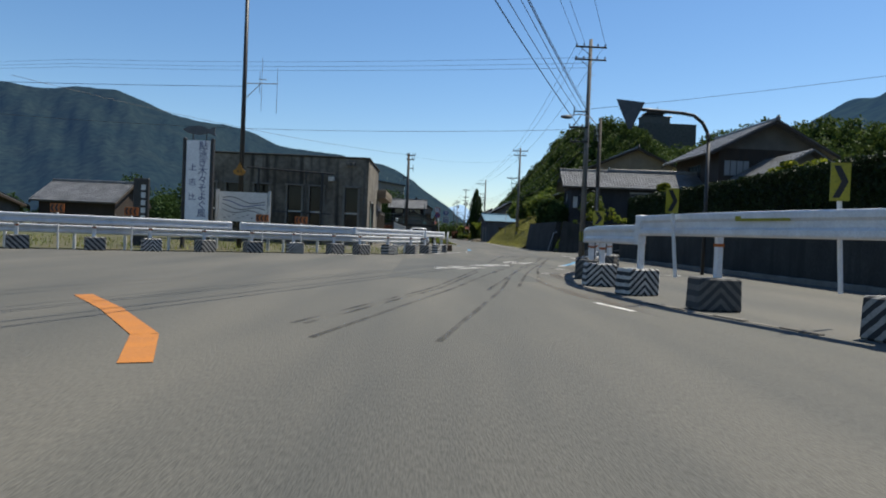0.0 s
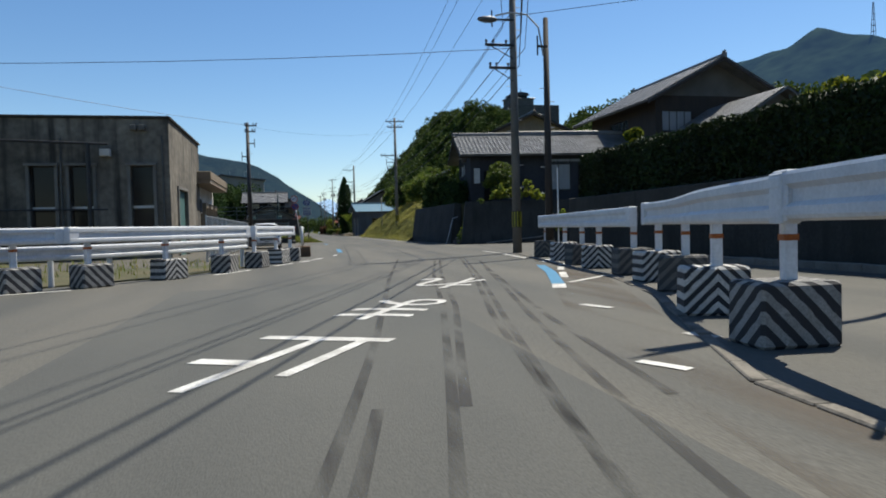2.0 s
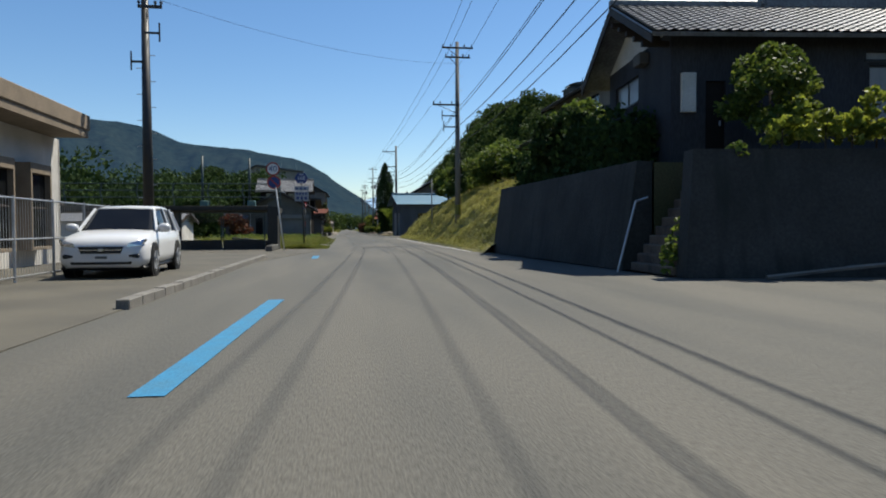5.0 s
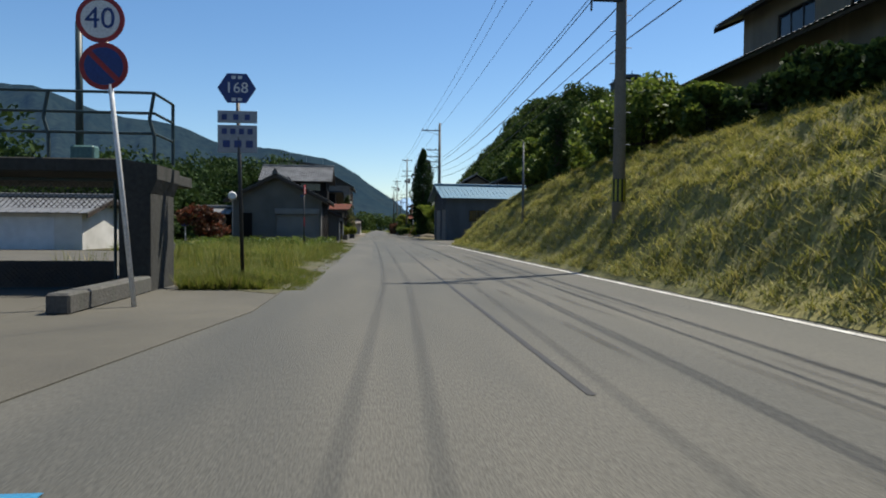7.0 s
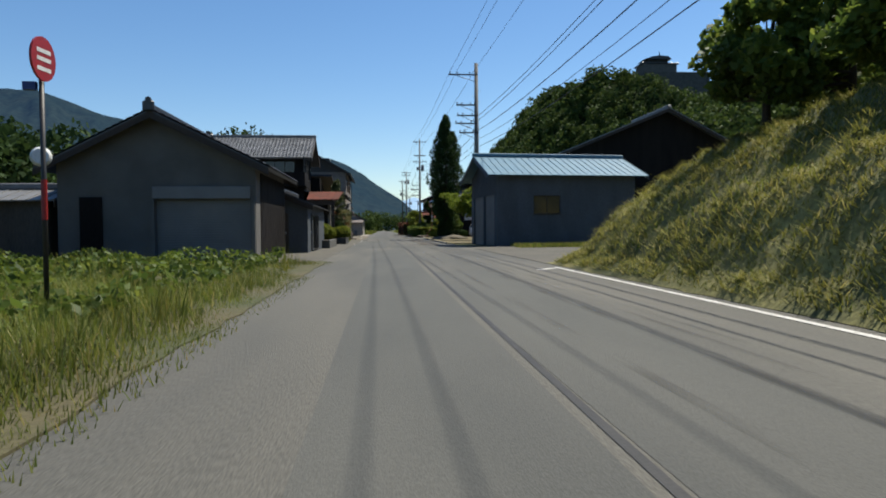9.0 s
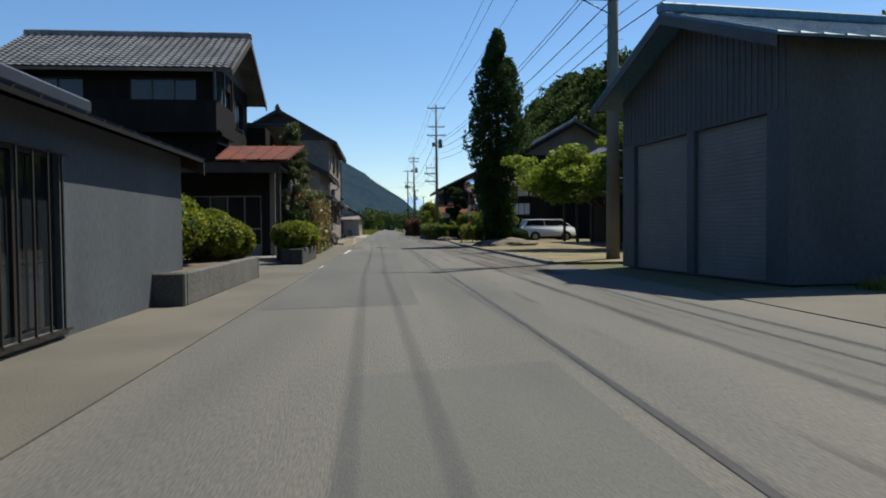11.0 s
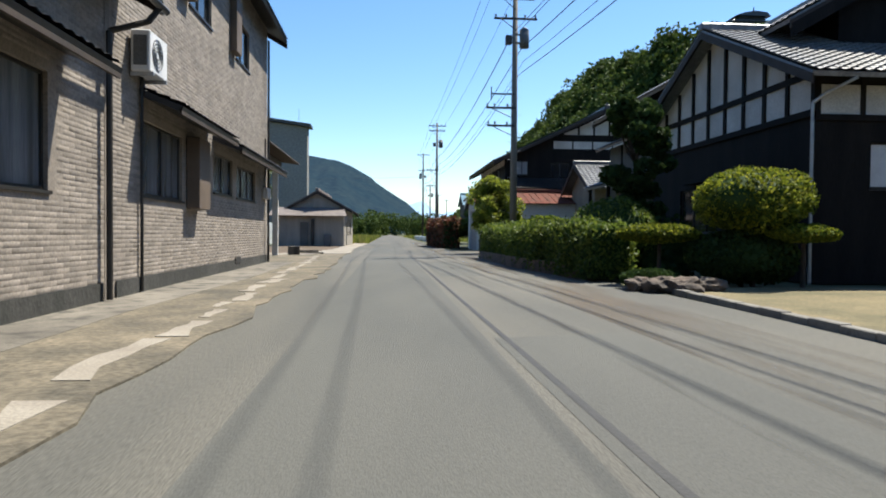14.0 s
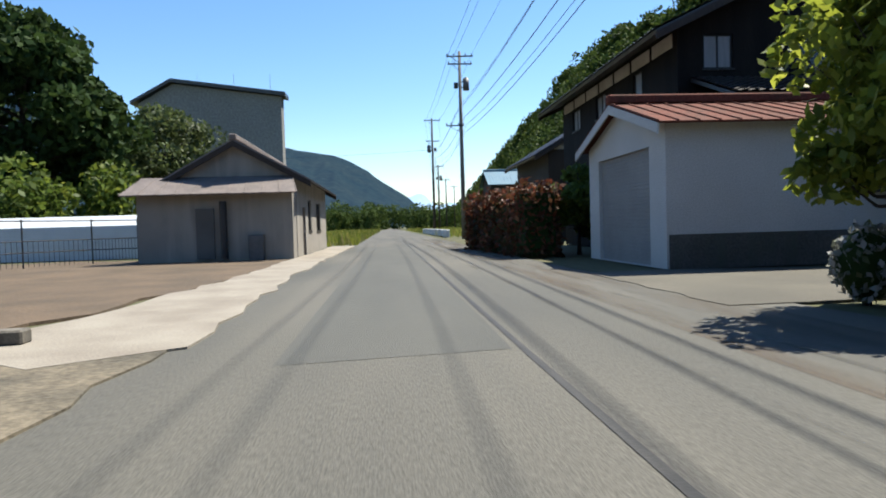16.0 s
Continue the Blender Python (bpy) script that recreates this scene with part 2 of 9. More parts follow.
SHUTTER_BROWN = mat("brown_shutter", (0.25, 0.185, 0.135), (0.19, 0.14, 0.10), rough=0.6, scale=2, bump=0.05)
TILE = mat("grey_roof_tile", (0.30, 0.305, 0.315), (0.16, 0.165, 0.175), rough=0.42, scale=1.2, fine=14, bump=0.1, amount=1.6, spec=0.5)
TILE_DARK = mat("dark_roof_tile", (0.045, 0.045, 0.05), (0.03, 0.03, 0.033), rough=0.4, scale=1.5, fine=15, bump=0.1, spec=0.6)
ROOF_BLUE = mat("blue_metal_roof", (0.13, 0.32, 0.47), (0.17, 0.35, 0.47), rough=0.62, scale=0.9, fine=12, bump=0.03, spec=0.3)
ROOF_RED = mat("rusty_red_metal_roof", (0.27, 0.085, 0.058), (0.17, 0.075, 0.055), rough=0.85, scale=2.0, fine=20, bump=0.1, amount=1.4, spec=0.12)
ROOF_BROWN = mat("brown_slate_roof", (0.34, 0.28, 0.25), (0.25, 0.21, 0.19), rough=0.7, scale=2.0, fine=20, bump=0.1)
ROOF_GREY = mat("grey_metal_roof", (0.33, 0.33, 0.33), (0.26, 0.26, 0.26), rough=0.5, scale=1.5, bump=0.05)
SHED_BLUE_WALL = mat("grey_blue_boards", (0.13, 0.15, 0.17), (0.10, 0.115, 0.13), rough=0.7, scale=1.2, fine=30, stretch=(1, 1, 0.3), bump=0.1)
SHUTTER_GREY = mat("grey_steel_shutter", (0.33, 0.325, 0.31), (0.27, 0.265, 0.255), rough=0.55, scale=1.2, bump=0.05)
SHUTTER_TEAL = mat("teal_steel_shutter", (0.16, 0.34, 0.32), (0.13, 0.27, 0.26), rough=0.55, scale=1.5, bump=0.05)
TIN_WALL = mat("grey_tin_cladding", (0.145, 0.145, 0.15), (0.11, 0.11, 0.115), rough=0.55, scale=1.0, bump=0.05)
ALU = mat("bronze_window_frame", (0.055, 0.05, 0.045), (0.07, 0.065, 0.06), rough=0.4, metal=0.3, bump=0)
CURTAIN = mat("pale_curtain", (0.72, 0.71, 0.68), (0.58, 0.57, 0.55), rough=0.9, scale=4, stretch=(6, 6, 0.1))
DARK_GLASS = mat("dark_window_glass", (0.012, 0.013, 0.016), (0.018, 0.02, 0.022), rough=0.1, bump=0, amount=0.2, spec=0.2)
PALE_PANE = mat("curtained_pane", (0.50, 0.50, 0.51), (0.40, 0.41, 0.43), rough=0.3, scale=3, bump=0, amount=0.4, stretch=(4, 4, 0.2))
DARK_WALL = mat("slate_dark_boards", (0.085, 0.087, 0.098), (0.06, 0.062, 0.072), rough=0.8, scale=1.2, fine=30, bump=0.15, stretch=(1, 1, 0.2), spec=0.15)
BUILDING_CONC = mat("weathered_concrete", (0.40, 0.355, 0.285), (0.17, 0.15, 0.12), rough=0.92, scale=0.42, fine=3.2, bump=0.12, amount=1.3, streak=(0.022, 0.02, 0.018), streak_scale=1.2)
TAN_FRAME = mat("tan_painted_frame", (0.42, 0.33, 0.23), (0.33, 0.26, 0.18), rough=0.8, scale=2, fine=30, bump=0.1)
# near-black colour that stands for unlit space behind openings
INSIDE = mat("painted_dark_interior", (0.035, 0.033, 0.03), rough=0.9, bump=0)
STONE = mat("boulder_stone", (0.27, 0.20, 0.15), (0.11, 0.09, 0.075), rough=0.9, scale=2.5, fine=22, bump=0.7)
SIGN_BLUE = mat("sign_blue", (0.02, 0.06, 0.30), (0.025, 0.06, 0.25), rough=0.4, scale=6, bump=0)
SIGN_RED = mat("sign_red", (0.55, 0.03, 0.03), (0.45, 0.03, 0.03), rough=0.4, scale=6, bump=0)
SIGN_WHITE = mat("sign_white", (0.74, 0.74, 0.72), (0.68, 0.68, 0.66), rough=0.4, scale=6, bump=0)
SIGN_YELLOW = mat("sign_yellow", (0.55, 0.50, 0.02), (0.45, 0.42, 0.03), rough=0.45, scale=6, bump=0)
SIGN_ORANGE = mat("sign_orange", (0.65, 0.17, 0.02), (0.58, 0.15, 0.02), rough=0.5, scale=6, bump=0)
SIGN_BLACK = mat("sign_black", (0.02, 0.02, 0.022), rough=0.5, bump=0)
SIGN_BACK = mat("sign_back_grey", (0.22, 0.23, 0.24), (0.17, 0.18, 0.19), rough=0.5, metal=0.4, scale=5, bump=0)
CAR_WHITE = mat("white_car_paint", (0.74, 0.75, 0.76), (0.70, 0.71, 0.72), rough=0.18, scale=1, bump=0, amount=0.1, spec=0.6)
CAR_DARK = mat("dark_trim", (0.02, 0.02, 0.022), rough=0.4, bump=0)
CHROME = mat("chrome", (0.6, 0.6, 0.6), rough=0.15, metal=1.0, bump=0, amount=0.1)
VINYL = mat("greenhouse_sheet", (0.66, 0.70, 0.74), (0.55, 0.60, 0.64), rough=0.35, scale=0.8, bump=0.1)
BARK = mat("bark", (0.10, 0.075, 0.055), (0.06, 0.048, 0.038), rough=0.95, scale=4, fine=25, stretch=(1, 1, 0.2), bump=0.6)
FOREST_FLOOR = mat("forest_floor", (0.022, 0.035, 0.014), (0.035, 0.05, 0.02), rough=1.0, scale=0.1, fine=0.6, bump=0, amount=1.5, spec=0.0)
LEAF_FOREST = leaf_mat("forest_leaves", (0.030, 0.055, 0.016), (0.075, 0.115, 0.03), (0.12, 0.16, 0.04), 0.2, 0.06)
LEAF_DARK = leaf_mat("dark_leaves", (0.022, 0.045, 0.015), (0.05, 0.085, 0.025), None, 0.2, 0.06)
LEAF_MID = leaf_mat("green_leaves", (0.05, 0.09, 0.02), (0.13, 0.18, 0.035), (0.20, 0.24, 0.05), 0.35)
LEAF_BRIGHT = leaf_mat("bright_leaves", (0.08, 0.13, 0.02), (0.20, 0.26, 0.035), (0.30, 0.34, 0.06), 0.4)
# leaf colours brightened to paint in sun shining through from behind
LEAF_SUN = leaf_mat("sunlit_garden_leaves", (0.10, 0.14, 0.025), (0.26, 0.31, 0.05), (0.36, 0.38, 0.08), 0.6, 0.22)
LEAF_YEW = leaf_mat("clipped_shrub_leaves", (0.05, 0.08, 0.014), (0.19, 0.22, 0.03), (0.34, 0.35, 0.06), 0.35, 0.1)
LEAF_HEDGE = leaf_mat("cypress_hedge_leaves", (0.009, 0.02, 0.006), (0.02, 0.036, 0.011), (0.04, 0.066, 0.018), 0.12)
LEAF_DULLRED = leaf_mat("dull_red_leaves", (0.05, 0.045, 0.02), (0.16, 0.055, 0.03), (0.24, 0.11, 0.05), 0.25)
LEAF_RED = leaf_mat("red_robin_leaves", (0.09, 0.06, 0.02), (0.30, 0.13, 0.055), (0.46, 0.30, 0.18), 0.2, 0.42)
LEAF_REDGREEN = leaf_mat("photinia_green_leaves", (0.06, 0.09, 0.025), (0.15, 0.17, 0.05), (0.26, 0.15, 0.07), 0.25, 0.36)
GRASS_GREEN = leaf_mat("green_grass", (0.08, 0.12, 0.02), (0.20, 0.22, 0.05), (0.34, 0.28, 0.11), 0.35)
GRASS_DRY = leaf_mat("mown_straw", (0.05, 0.08, 0.016), (0.24, 0.235, 0.05), (0.46, 0.40, 0.13), 0.25, 0.08)


STRAW = leaf_mat("cut_straw", (0.14, 0.16, 0.035), (0.33, 0.31, 0.085), (0.52, 0.46, 0.18), 0.25, 0.08)


def glass_mat():
    m = bpy.data.materials.new("window_glass")
    m.use_nodes = True
    b = m.node_tree.nodes["Principled BSDF"]
    b.inputs["Base Color"].default_value = (0.02, 0.025, 0.03, 1)
    b.inputs["Roughness"].default_value = 0.06
    b.inputs["Transmission Weight"].default_value = 0.35
    return m


GLASS = glass_mat()
MIRROR = mat("mirror_face", (0.8, 0.8, 0.82), (0.76, 0.76, 0.78), rough=0.04, metal=1.0, bump=0, amount=0.05)

# ---- building helpers ----


def thing(name, loc, label, category, group=""):
    e = new(name)
    e.location = loc
    e.empty_display_size = 0.2
    return tagged(e, label, category, group)


def root(o):
    while o.parent:
        o = o.parent
    return o


def link_mesh(name, bm, m, loc, smooth=False):
    bmesh.ops.translate(bm, verts=bm.verts, vec=-Vector(loc))
    bmesh.ops.recalc_face_normals(bm, faces=bm.faces)
    me = bpy.data.meshes.new(name)
    bm.to_mesh(me)
    bm.free()
    me.materials.append(m)
    if smooth:
        me.polygons.foreach_set("use_smooth", [True] * len(me.polygons))
    return new(name, me)


def part(name, bm, m, parent, label="", smooth=False):
    ob = link_mesh(name, bm, m, root(parent).location, smooth)
    ob.parent = parent
    if label:
        ob["label"] = label
    return ob


def solo(name, bm, m, loc, label, category, group="", kind="", smooth=False):
    ob = link_mesh(name, bm, m, loc, smooth)
    ob.location = loc
    return tagged(ob, label, category, group, kind)


def structure(name, bm, m, label="", smooth=False):
    ob = link_mesh(name, bm, m, (0, 0, 0), smooth)
    return tagged(ob, label or name.replace("_", " "), name.replace("_", " "), "", "structure")


def B():
    return bmesh.new()


def box(bm, x0, y0, z0, x1, y1, z1, M=None, bev=0.0):
    vs = [bm.verts.new((x, y, z)) for x, y, z in ((x0, y0, z0), (x1, y0, z0), (x1, y1, z0), (x0, y1, z0), (x0, y0, z1), (x1, y0, z1), (x1, y1, z1), (x0, y1, z1))]
    fs = [bm.faces.new([vs[i] for i in q]) for q in ((0, 3, 2, 1), (4, 5, 6, 7), (0, 1, 5, 4), (1, 2, 6, 5), (2, 3, 7, 6), (3, 0, 4, 7))]
    if bev:
        es = list({e for f in fs for e in f.edges})
        r = bmesh.ops.bevel(bm, geom=es, offset=bev, segments=1, affect='EDGES')
        vs = list({v for f in r["faces"] for v in f.verts} | {v for v in vs if v.is_valid})
    if M is not None:
        bmesh.ops.transform(bm, matrix=M, verts=[v for v in vs if v.is_valid])
    return bm


def cyl(bm, p0, p1, r0, r1=None, seg=12, caps=True):
    p0, p1 = Vector(p0), Vector(p1)
    r1 = r0 if r1 is None else r1
    d = (p1 - p0).normalized()
    u = d.orthogonal().normalized()
    v = d.cross(u)
    ring = lambda p, r: [bm.verts.new(p + r * (math.cos(a) * u + math.sin(a) * v)) for a in (2 * math.pi * i / seg for i in range(seg))]
    a, b = ring(p0, r0), ring(p1, r1)
    for i in range(seg):
        bm.faces.new((a[i], a[(i + 1) % seg], b[(i + 1) % seg], b[i]))
    if caps:
        bm.faces.new(a[::-1]), bm.faces.new(b)
    return bm


def tube(bm, pts, r, seg=8):
    for a, b in zip(pts[:-1], pts[1:]):
        cyl(bm, a, b, r, r, seg)
    return bm


def prism(bm, pts, off):
    """A flat outline pushed along off."""
    off = Vector(off)
    a = [bm.verts.new(p) for p in pts]
    b = [bm.verts.new(Vector(p) + off) for p in pts]
    n = len(pts)
    bm.faces.new(a[::-1]), bm.faces.new(b)
    for i in range(n):
        bm.faces.new((a[i], a[(i + 1) % n], b[(i + 1) % n], b[i]))
    return bm


def slab(bm, outline, z0, z1):
    return prism(bm, [(x, y, z0) for x, y in outline], (0, 0, z1 - z0))


def blob(bm, c, r, squash=(1, 1, 1), rough=0.15, seed=0, sub=3, flat=None):
    """A lumpy stone or clump."""
    res = bmesh.ops.create_icosphere(bm, subdivisions=sub, radius=1.0)
    for v in res["verts"]:
        p = v.co.copy()
        k = 1 + rough * 2 * noise.noise(p * 1.6 + Vector((seed * 3.1, seed, 0))) + rough * 0.7 * noise.noise(p * 4.3 + Vector((seed, 7, 1)))
        v.co = Vector((p.x * k * r * squash[0], p.y * k * r * squash[1], p.z * k * r * squash[2])) + Vector(c)
        if flat is not None and v.co.z < flat:
            v.co.z = flat
    return bm


def np_mesh(name, verts, faces, m, smooth=False):
    me = bpy.data.meshes.new(name)
    k = faces.shape[1]
    me.vertices.add(len(verts))
    me.vertices.foreach_set("co", np.ascontiguousarray(verts, dtype=np.float32).ravel())
    me.loops.add(faces.size)
    me.loops.foreach_set("vertex_index", np.ascontiguousarray(faces, dtype=np.int32).ravel())
    me.polygons.add(len(faces))
    me.polygons.foreach_set("loop_start", np.arange(0, faces.size, k, dtype=np.int32))
    me.polygons.foreach_set("loop_total", np.full(len(faces), k, dtype=np.int32))
    if smooth:
        me.polygons.foreach_set("use_smooth", np.ones(len(faces), dtype=bool))
    me.update(calc_edges=True)
    me.materials.append(m)
    return me


def leaf_quads(rng, centres, size, long=1.7, up=0.3):
    """One small folded leaf, as a rhombus, at every centre."""
    n = len(centres)
    d = rng.normal(size=(n, 3))
    d[:, 2] += up
    d /= np.linalg.norm(d, axis=1)[:, None]
    e = np.cross(d, rng.normal(size=(n, 3)))
    e /= np.linalg.norm(e, axis=1)[:, None]
    s = (size * rng.uniform(0.6, 1.35, n))[:, None]
    v = np.empty((n, 4, 3))
    v[:, 0], v[:, 2] = centres - d * s * long / 2, centres + d * s * long / 2
    v[:, 1], v[:, 3] = centres + e * s / 2 + d * s * 0.1, centres - e * s / 2 + d * s * 0.1
    return v.reshape(-1, 3), np.arange(4 * n).reshape(n, 4)


def crown_points(rng, clumps, per):
    """Points on and under the skin of many clumps (x, y, z, rx, ry, rz)."""
    c = np.asarray(clumps, float)
    i = np.repeat(np.arange(len(c)), per)
    d = rng.normal(size=(len(i), 3))
    d /= np.linalg.norm(d, axis=1)[:, None]
    r = rng.uniform(0.35, 1.0, len(i)) ** 0.45
    return c[i, :3] + d * r[:, None] * c[i, 3:6]


def crown(name, rng, clumps, per, size, m, parent, label=""):
    ob = new(name, np_mesh(name, *leaf_quads(rng, crown_points(rng, clumps, per) - np.array(root(parent).location), size), m))
    ob.parent = parent
    if label:
        ob["label"] = label
    return ob


def tree(name, x, y, z, h, spread, leaf, label, category="tree", trunk_h=0.4, trunk_r=0.2, seed=1, clumps=26, per=150, size=0.2, shape="round", lean=0.0):
    """Tapered trunk, limbs that end in clumps, and a crown of single leaves with gaps."""
    rng = np.random.default_rng(seed)
    t = thing(name, (x, y, z), label, category)
    cl = []
    bm = B()
    top = Vector((x + lean, y, z + h * (0.92 if shape == "cone" else 0.62)))
    cyl(bm, (x, y, z - 0.3), top, trunk_r, trunk_r * 0.35, 10)
    cyl(bm, (x, y, z - 0.3), (x + lean * 0.1, y, z + 0.35), trunk_r * 1.5, trunk_r * 0.98, 10)
    for i in range(clumps):
        a = rng.uniform(0, 2 * math.pi)
        if shape == "cone":
            q = (i + rng.uniform(0, 1)) / clumps
            rad = spread * (1 - q) ** 0.7 * rng.uniform(0.45, 0.85) * min(1, 0.45 + q * 3)
            c = Vector((x + rad * math.cos(a), y + rad * math.sin(a), z + h * (trunk_h + (1 - trunk_h) * q * 0.96)))
            s = spread * (0.5 * (1 - q) + 0.2)
            cl.append((*c, s, s, s * 1.35))
        else:
            u = rng.uniform(-0.75, 1)
            rad = spread * math.sqrt(max(0.05, 1 - u * u)) * rng.uniform(0.45, 0.95)
            zc = z + h * (trunk_h + (1 - trunk_h) * (0.5 + 0.42 * u))
            c = Vector((x + lean + rad * math.cos(a), y + rad * math.sin(a), zc))
            s = spread * rng.uniform(0.24, 0.42)
            cl.append((*c, s, s, s * 0.72))
        if i % 2 == 0:
            st = Vector((x, y, z)).lerp(top, min(0.95, max(0.3, (c.z - z) / (top.z - z) * 0.75)))
            mid = st.lerp(c, 0.55) + Vector((0, 0, -0.05 * h))
            cyl(bm, st, mid, trunk_r * 0.34, trunk_r * 0.2, 6), cyl(bm, mid, c, trunk_r * 0.2, trunk_r * 0.05, 6)
    part("trunk", bm, BARK, t, smooth=True)
    crown("crown", rng, cl, per, size, leaf, t)
    return t


def shrub(name, x, y, z, rx, ry, h, leaf, label, seed=1, n=2600, size=0.07, category="shrub", trunk=0.0):
    """A clipped dome of small leaves on a solid core in the dark leaf colour."""
    rng = np.random.default_rng(seed)
    t = thing(name, (x, y, z), label, category)
    bm = B()
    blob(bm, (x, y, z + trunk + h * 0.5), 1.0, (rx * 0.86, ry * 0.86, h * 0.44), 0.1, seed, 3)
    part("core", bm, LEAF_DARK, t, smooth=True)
    bm = B()
    cyl(bm, (x, y, z - 0.15), (x, y, z + trunk + h * 0.45), 0.06, 0.04, 7)
    part("stem", bm, BARK, t)
    d = rng.normal(size=(n, 3))
    d /= np.linalg.norm(d, axis=1)[:, None]
    lump = 1 + 0.09 * np.sin(5 * d[:, 0] + seed) * np.cos(4 * d[:, 1] + 2 * d[:, 2])
    p = d * lump[:, None] * rng.uniform(0.88, 1.04, n)[:, None] * np.array([rx, ry, h * 0.5]) + np.array([x, y, z + trunk + h * 0.5])
    p = p[p[:, 2] > z + 0.02]
    ob = new("leaves", np_mesh("leaves", *leaf_quads(rng, p - np.array([x, y, z]), size), leaf))
    ob.parent = t
    return t


def hedge(name, line, z0, z1, width, leaf, label, seed=1, dens=60, size=0.09, ragged=0.05, core=None):
    """A clipped hedge along a line: a solid dark-leaf core and a skin of leaves."""
    rng = np.random.default_rng(seed)
    x0, y0 = line[0]
    t = thing(name, (x0, y0, z0), label, "hedge")
    bm = B()
    pts = []
    for (ax, ay), (bx, by) in zip(line[:-1], line[1:]):
        d = Vector((bx - ax, by - ay, 0))
        L = d.length
        d.normalize()
        nrm = Vector((-d.y, d.x, 0))
        w = width / 2 * 0.82
        M = Matrix.Translation((ax, ay, 0)) @ Matrix(((d.x, nrm.x, 0, 0), (d.y, nrm.y, 0, 0), (0, 0, 1, 0), (0, 0, 0, 1)))
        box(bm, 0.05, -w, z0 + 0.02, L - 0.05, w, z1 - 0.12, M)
        n = int(dens * L * (2 * (z1 - z0) + width))
        s = rng.uniform(0, L, n)
        q = rng.uniform(0, 2 * (z1 - z0) + width, n)
        hgt = z1 - z0
        lat = np.where(q < hgt, -width / 2, np.where(q < 2 * hgt, width / 2, q - 2 * hgt - width / 2))
        zz = np.where(q < hgt, q, np.where(q < 2 * hgt, q - hgt, hgt)) + z0
        wob = ragged * (np.sin(s * 1.7 + seed) + np.sin(s * 4.1 + zz * 3))
        lat = lat + rng.normal(0, ragged, n) + np.sign(lat) * wob * 0.5
        zz = zz + rng.normal(0, ragged, n) + np.where(zz > z1 - 0.01, wob, 0)
        zz = np.maximum(zz, z0 + 0.02)
        pts.append(np.stack([ax + d.x * s + nrm.x * lat, ay + d.y * s + nrm.y * lat, zz], 1))
        for cap in (0.0, L):
            n = int(dens * hgt * width * 1.3)
            s, lat, zz = cap + rng.normal(0, ragged, n), rng.uniform(-width / 2, width / 2, n), rng.uniform(z0 + 0.02, z1, n)
            pts.append(np.stack([ax + d.x * s + nrm.x * lat, ay + d.y * s + nrm.y * lat, zz], 1))
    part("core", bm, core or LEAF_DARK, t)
    p = np.concatenate(pts)
    ob = new("leaves", np_mesh("leaves", *leaf_quads(rng, p - np.array([x0, y0, z0]), size), leaf))
    ob.parent = t
    return t


def grass(name, rng, xy, z, h, m, label, width=0.03, bend=0.5):
    """Loose blades, as one sheet of stuff."""
    n = len(xy)
    a = rng.uniform(0, 2 * math.pi, n)
    hh = h * rng.uniform(0.4, 1.3, n)
    c, s = np.cos(a), np.sin(a)
    v = np.empty((n, 3, 3))
    v[:, 0] = np.stack([xy[:, 0] - s * width, xy[:, 1] + c * width, z - 0.03], 1)
    v[:, 1] = np.stack([xy[:, 0] + s * width, xy[:, 1] - c * width, z - 0.03], 1)
    k = bend * rng.uniform(0.2, 1.6, n) * hh
    v[:, 2] = np.stack([xy[:, 0] + c * k, xy[:, 1] + s * k, z + hh], 1)
    ob = new(name, np_mesh(name, v.reshape(-1, 3), np.arange(3 * n).reshape(n, 3), m))
    return tagged(ob, label, "grass", "", "stuff")


def wall_panel(bm, o, u, L, H, thick, holes=(), z0=0.0):
    """An upright wall, one connected mesh, from o along u, with real openings (u0, u1, z0, z1); its thickness lies to the left of u."""
    u = Vector((u[0], u[1], 0)).normalized()
    n = Vector((-u.y, u.x, 0))
    M = Matrix(((u.x, n.x, 0, o[0]), (u.y, n.y, 0, o[1]), (0, 0, 1, o[2] if len(o) > 2 else 0), (0, 0, 0, 1)))
    us = sorted({0.0, L, *(h[0] for h in holes), *(h[1] for h in holes)})
    zs = sorted({z0, H, *(min(H, max(z0, h[2])) for h in holes), *(min(H, max(z0, h[3])) for h in holes)})
    solid = [[not any(h[0] < (a + b) / 2 < h[1] and h[2] < (c + d) / 2 < h[3] for h in holes) for c, d in zip(zs[:-1], zs[1:])] for a, b in zip(us[:-1], us[1:])]
    made = {}

    def v(i, j, k):
        if (i, j, k) not in made:
            made[i, j, k] = bm.verts.new(M @ Vector((us[i], thick * k, zs[j])))
        return made[i, j, k]
    ni, nj = len(us) - 1, len(zs) - 1
    full = lambda i, j: 0 <= i < ni and 0 <= j < nj and solid[i][j]
    for i in range(ni):
        for j in range(nj):
            if not solid[i][j]:
                continue
            bm.faces.new((v(i, j, 0), v(i + 1, j, 0), v(i + 1, j + 1, 0), v(i, j + 1, 0)))
            bm.faces.new((v(i, j, 1), v(i, j + 1, 1), v(i + 1, j + 1, 1), v(i + 1, j, 1)))
            for di, dj, a, b in ((-1, 0, (i, j), (i, j + 1)), (1, 0, (i + 1, j), (i + 1, j + 1)), (0, -1, (i, j), (i + 1, j)), (0, 1, (i, j + 1), (i + 1, j + 1))):
                if not full(i + di, j + dj):
                    bm.faces.new((v(*a, 0), v(*b, 0), v(*b, 1), v(*a, 1)))
    return M


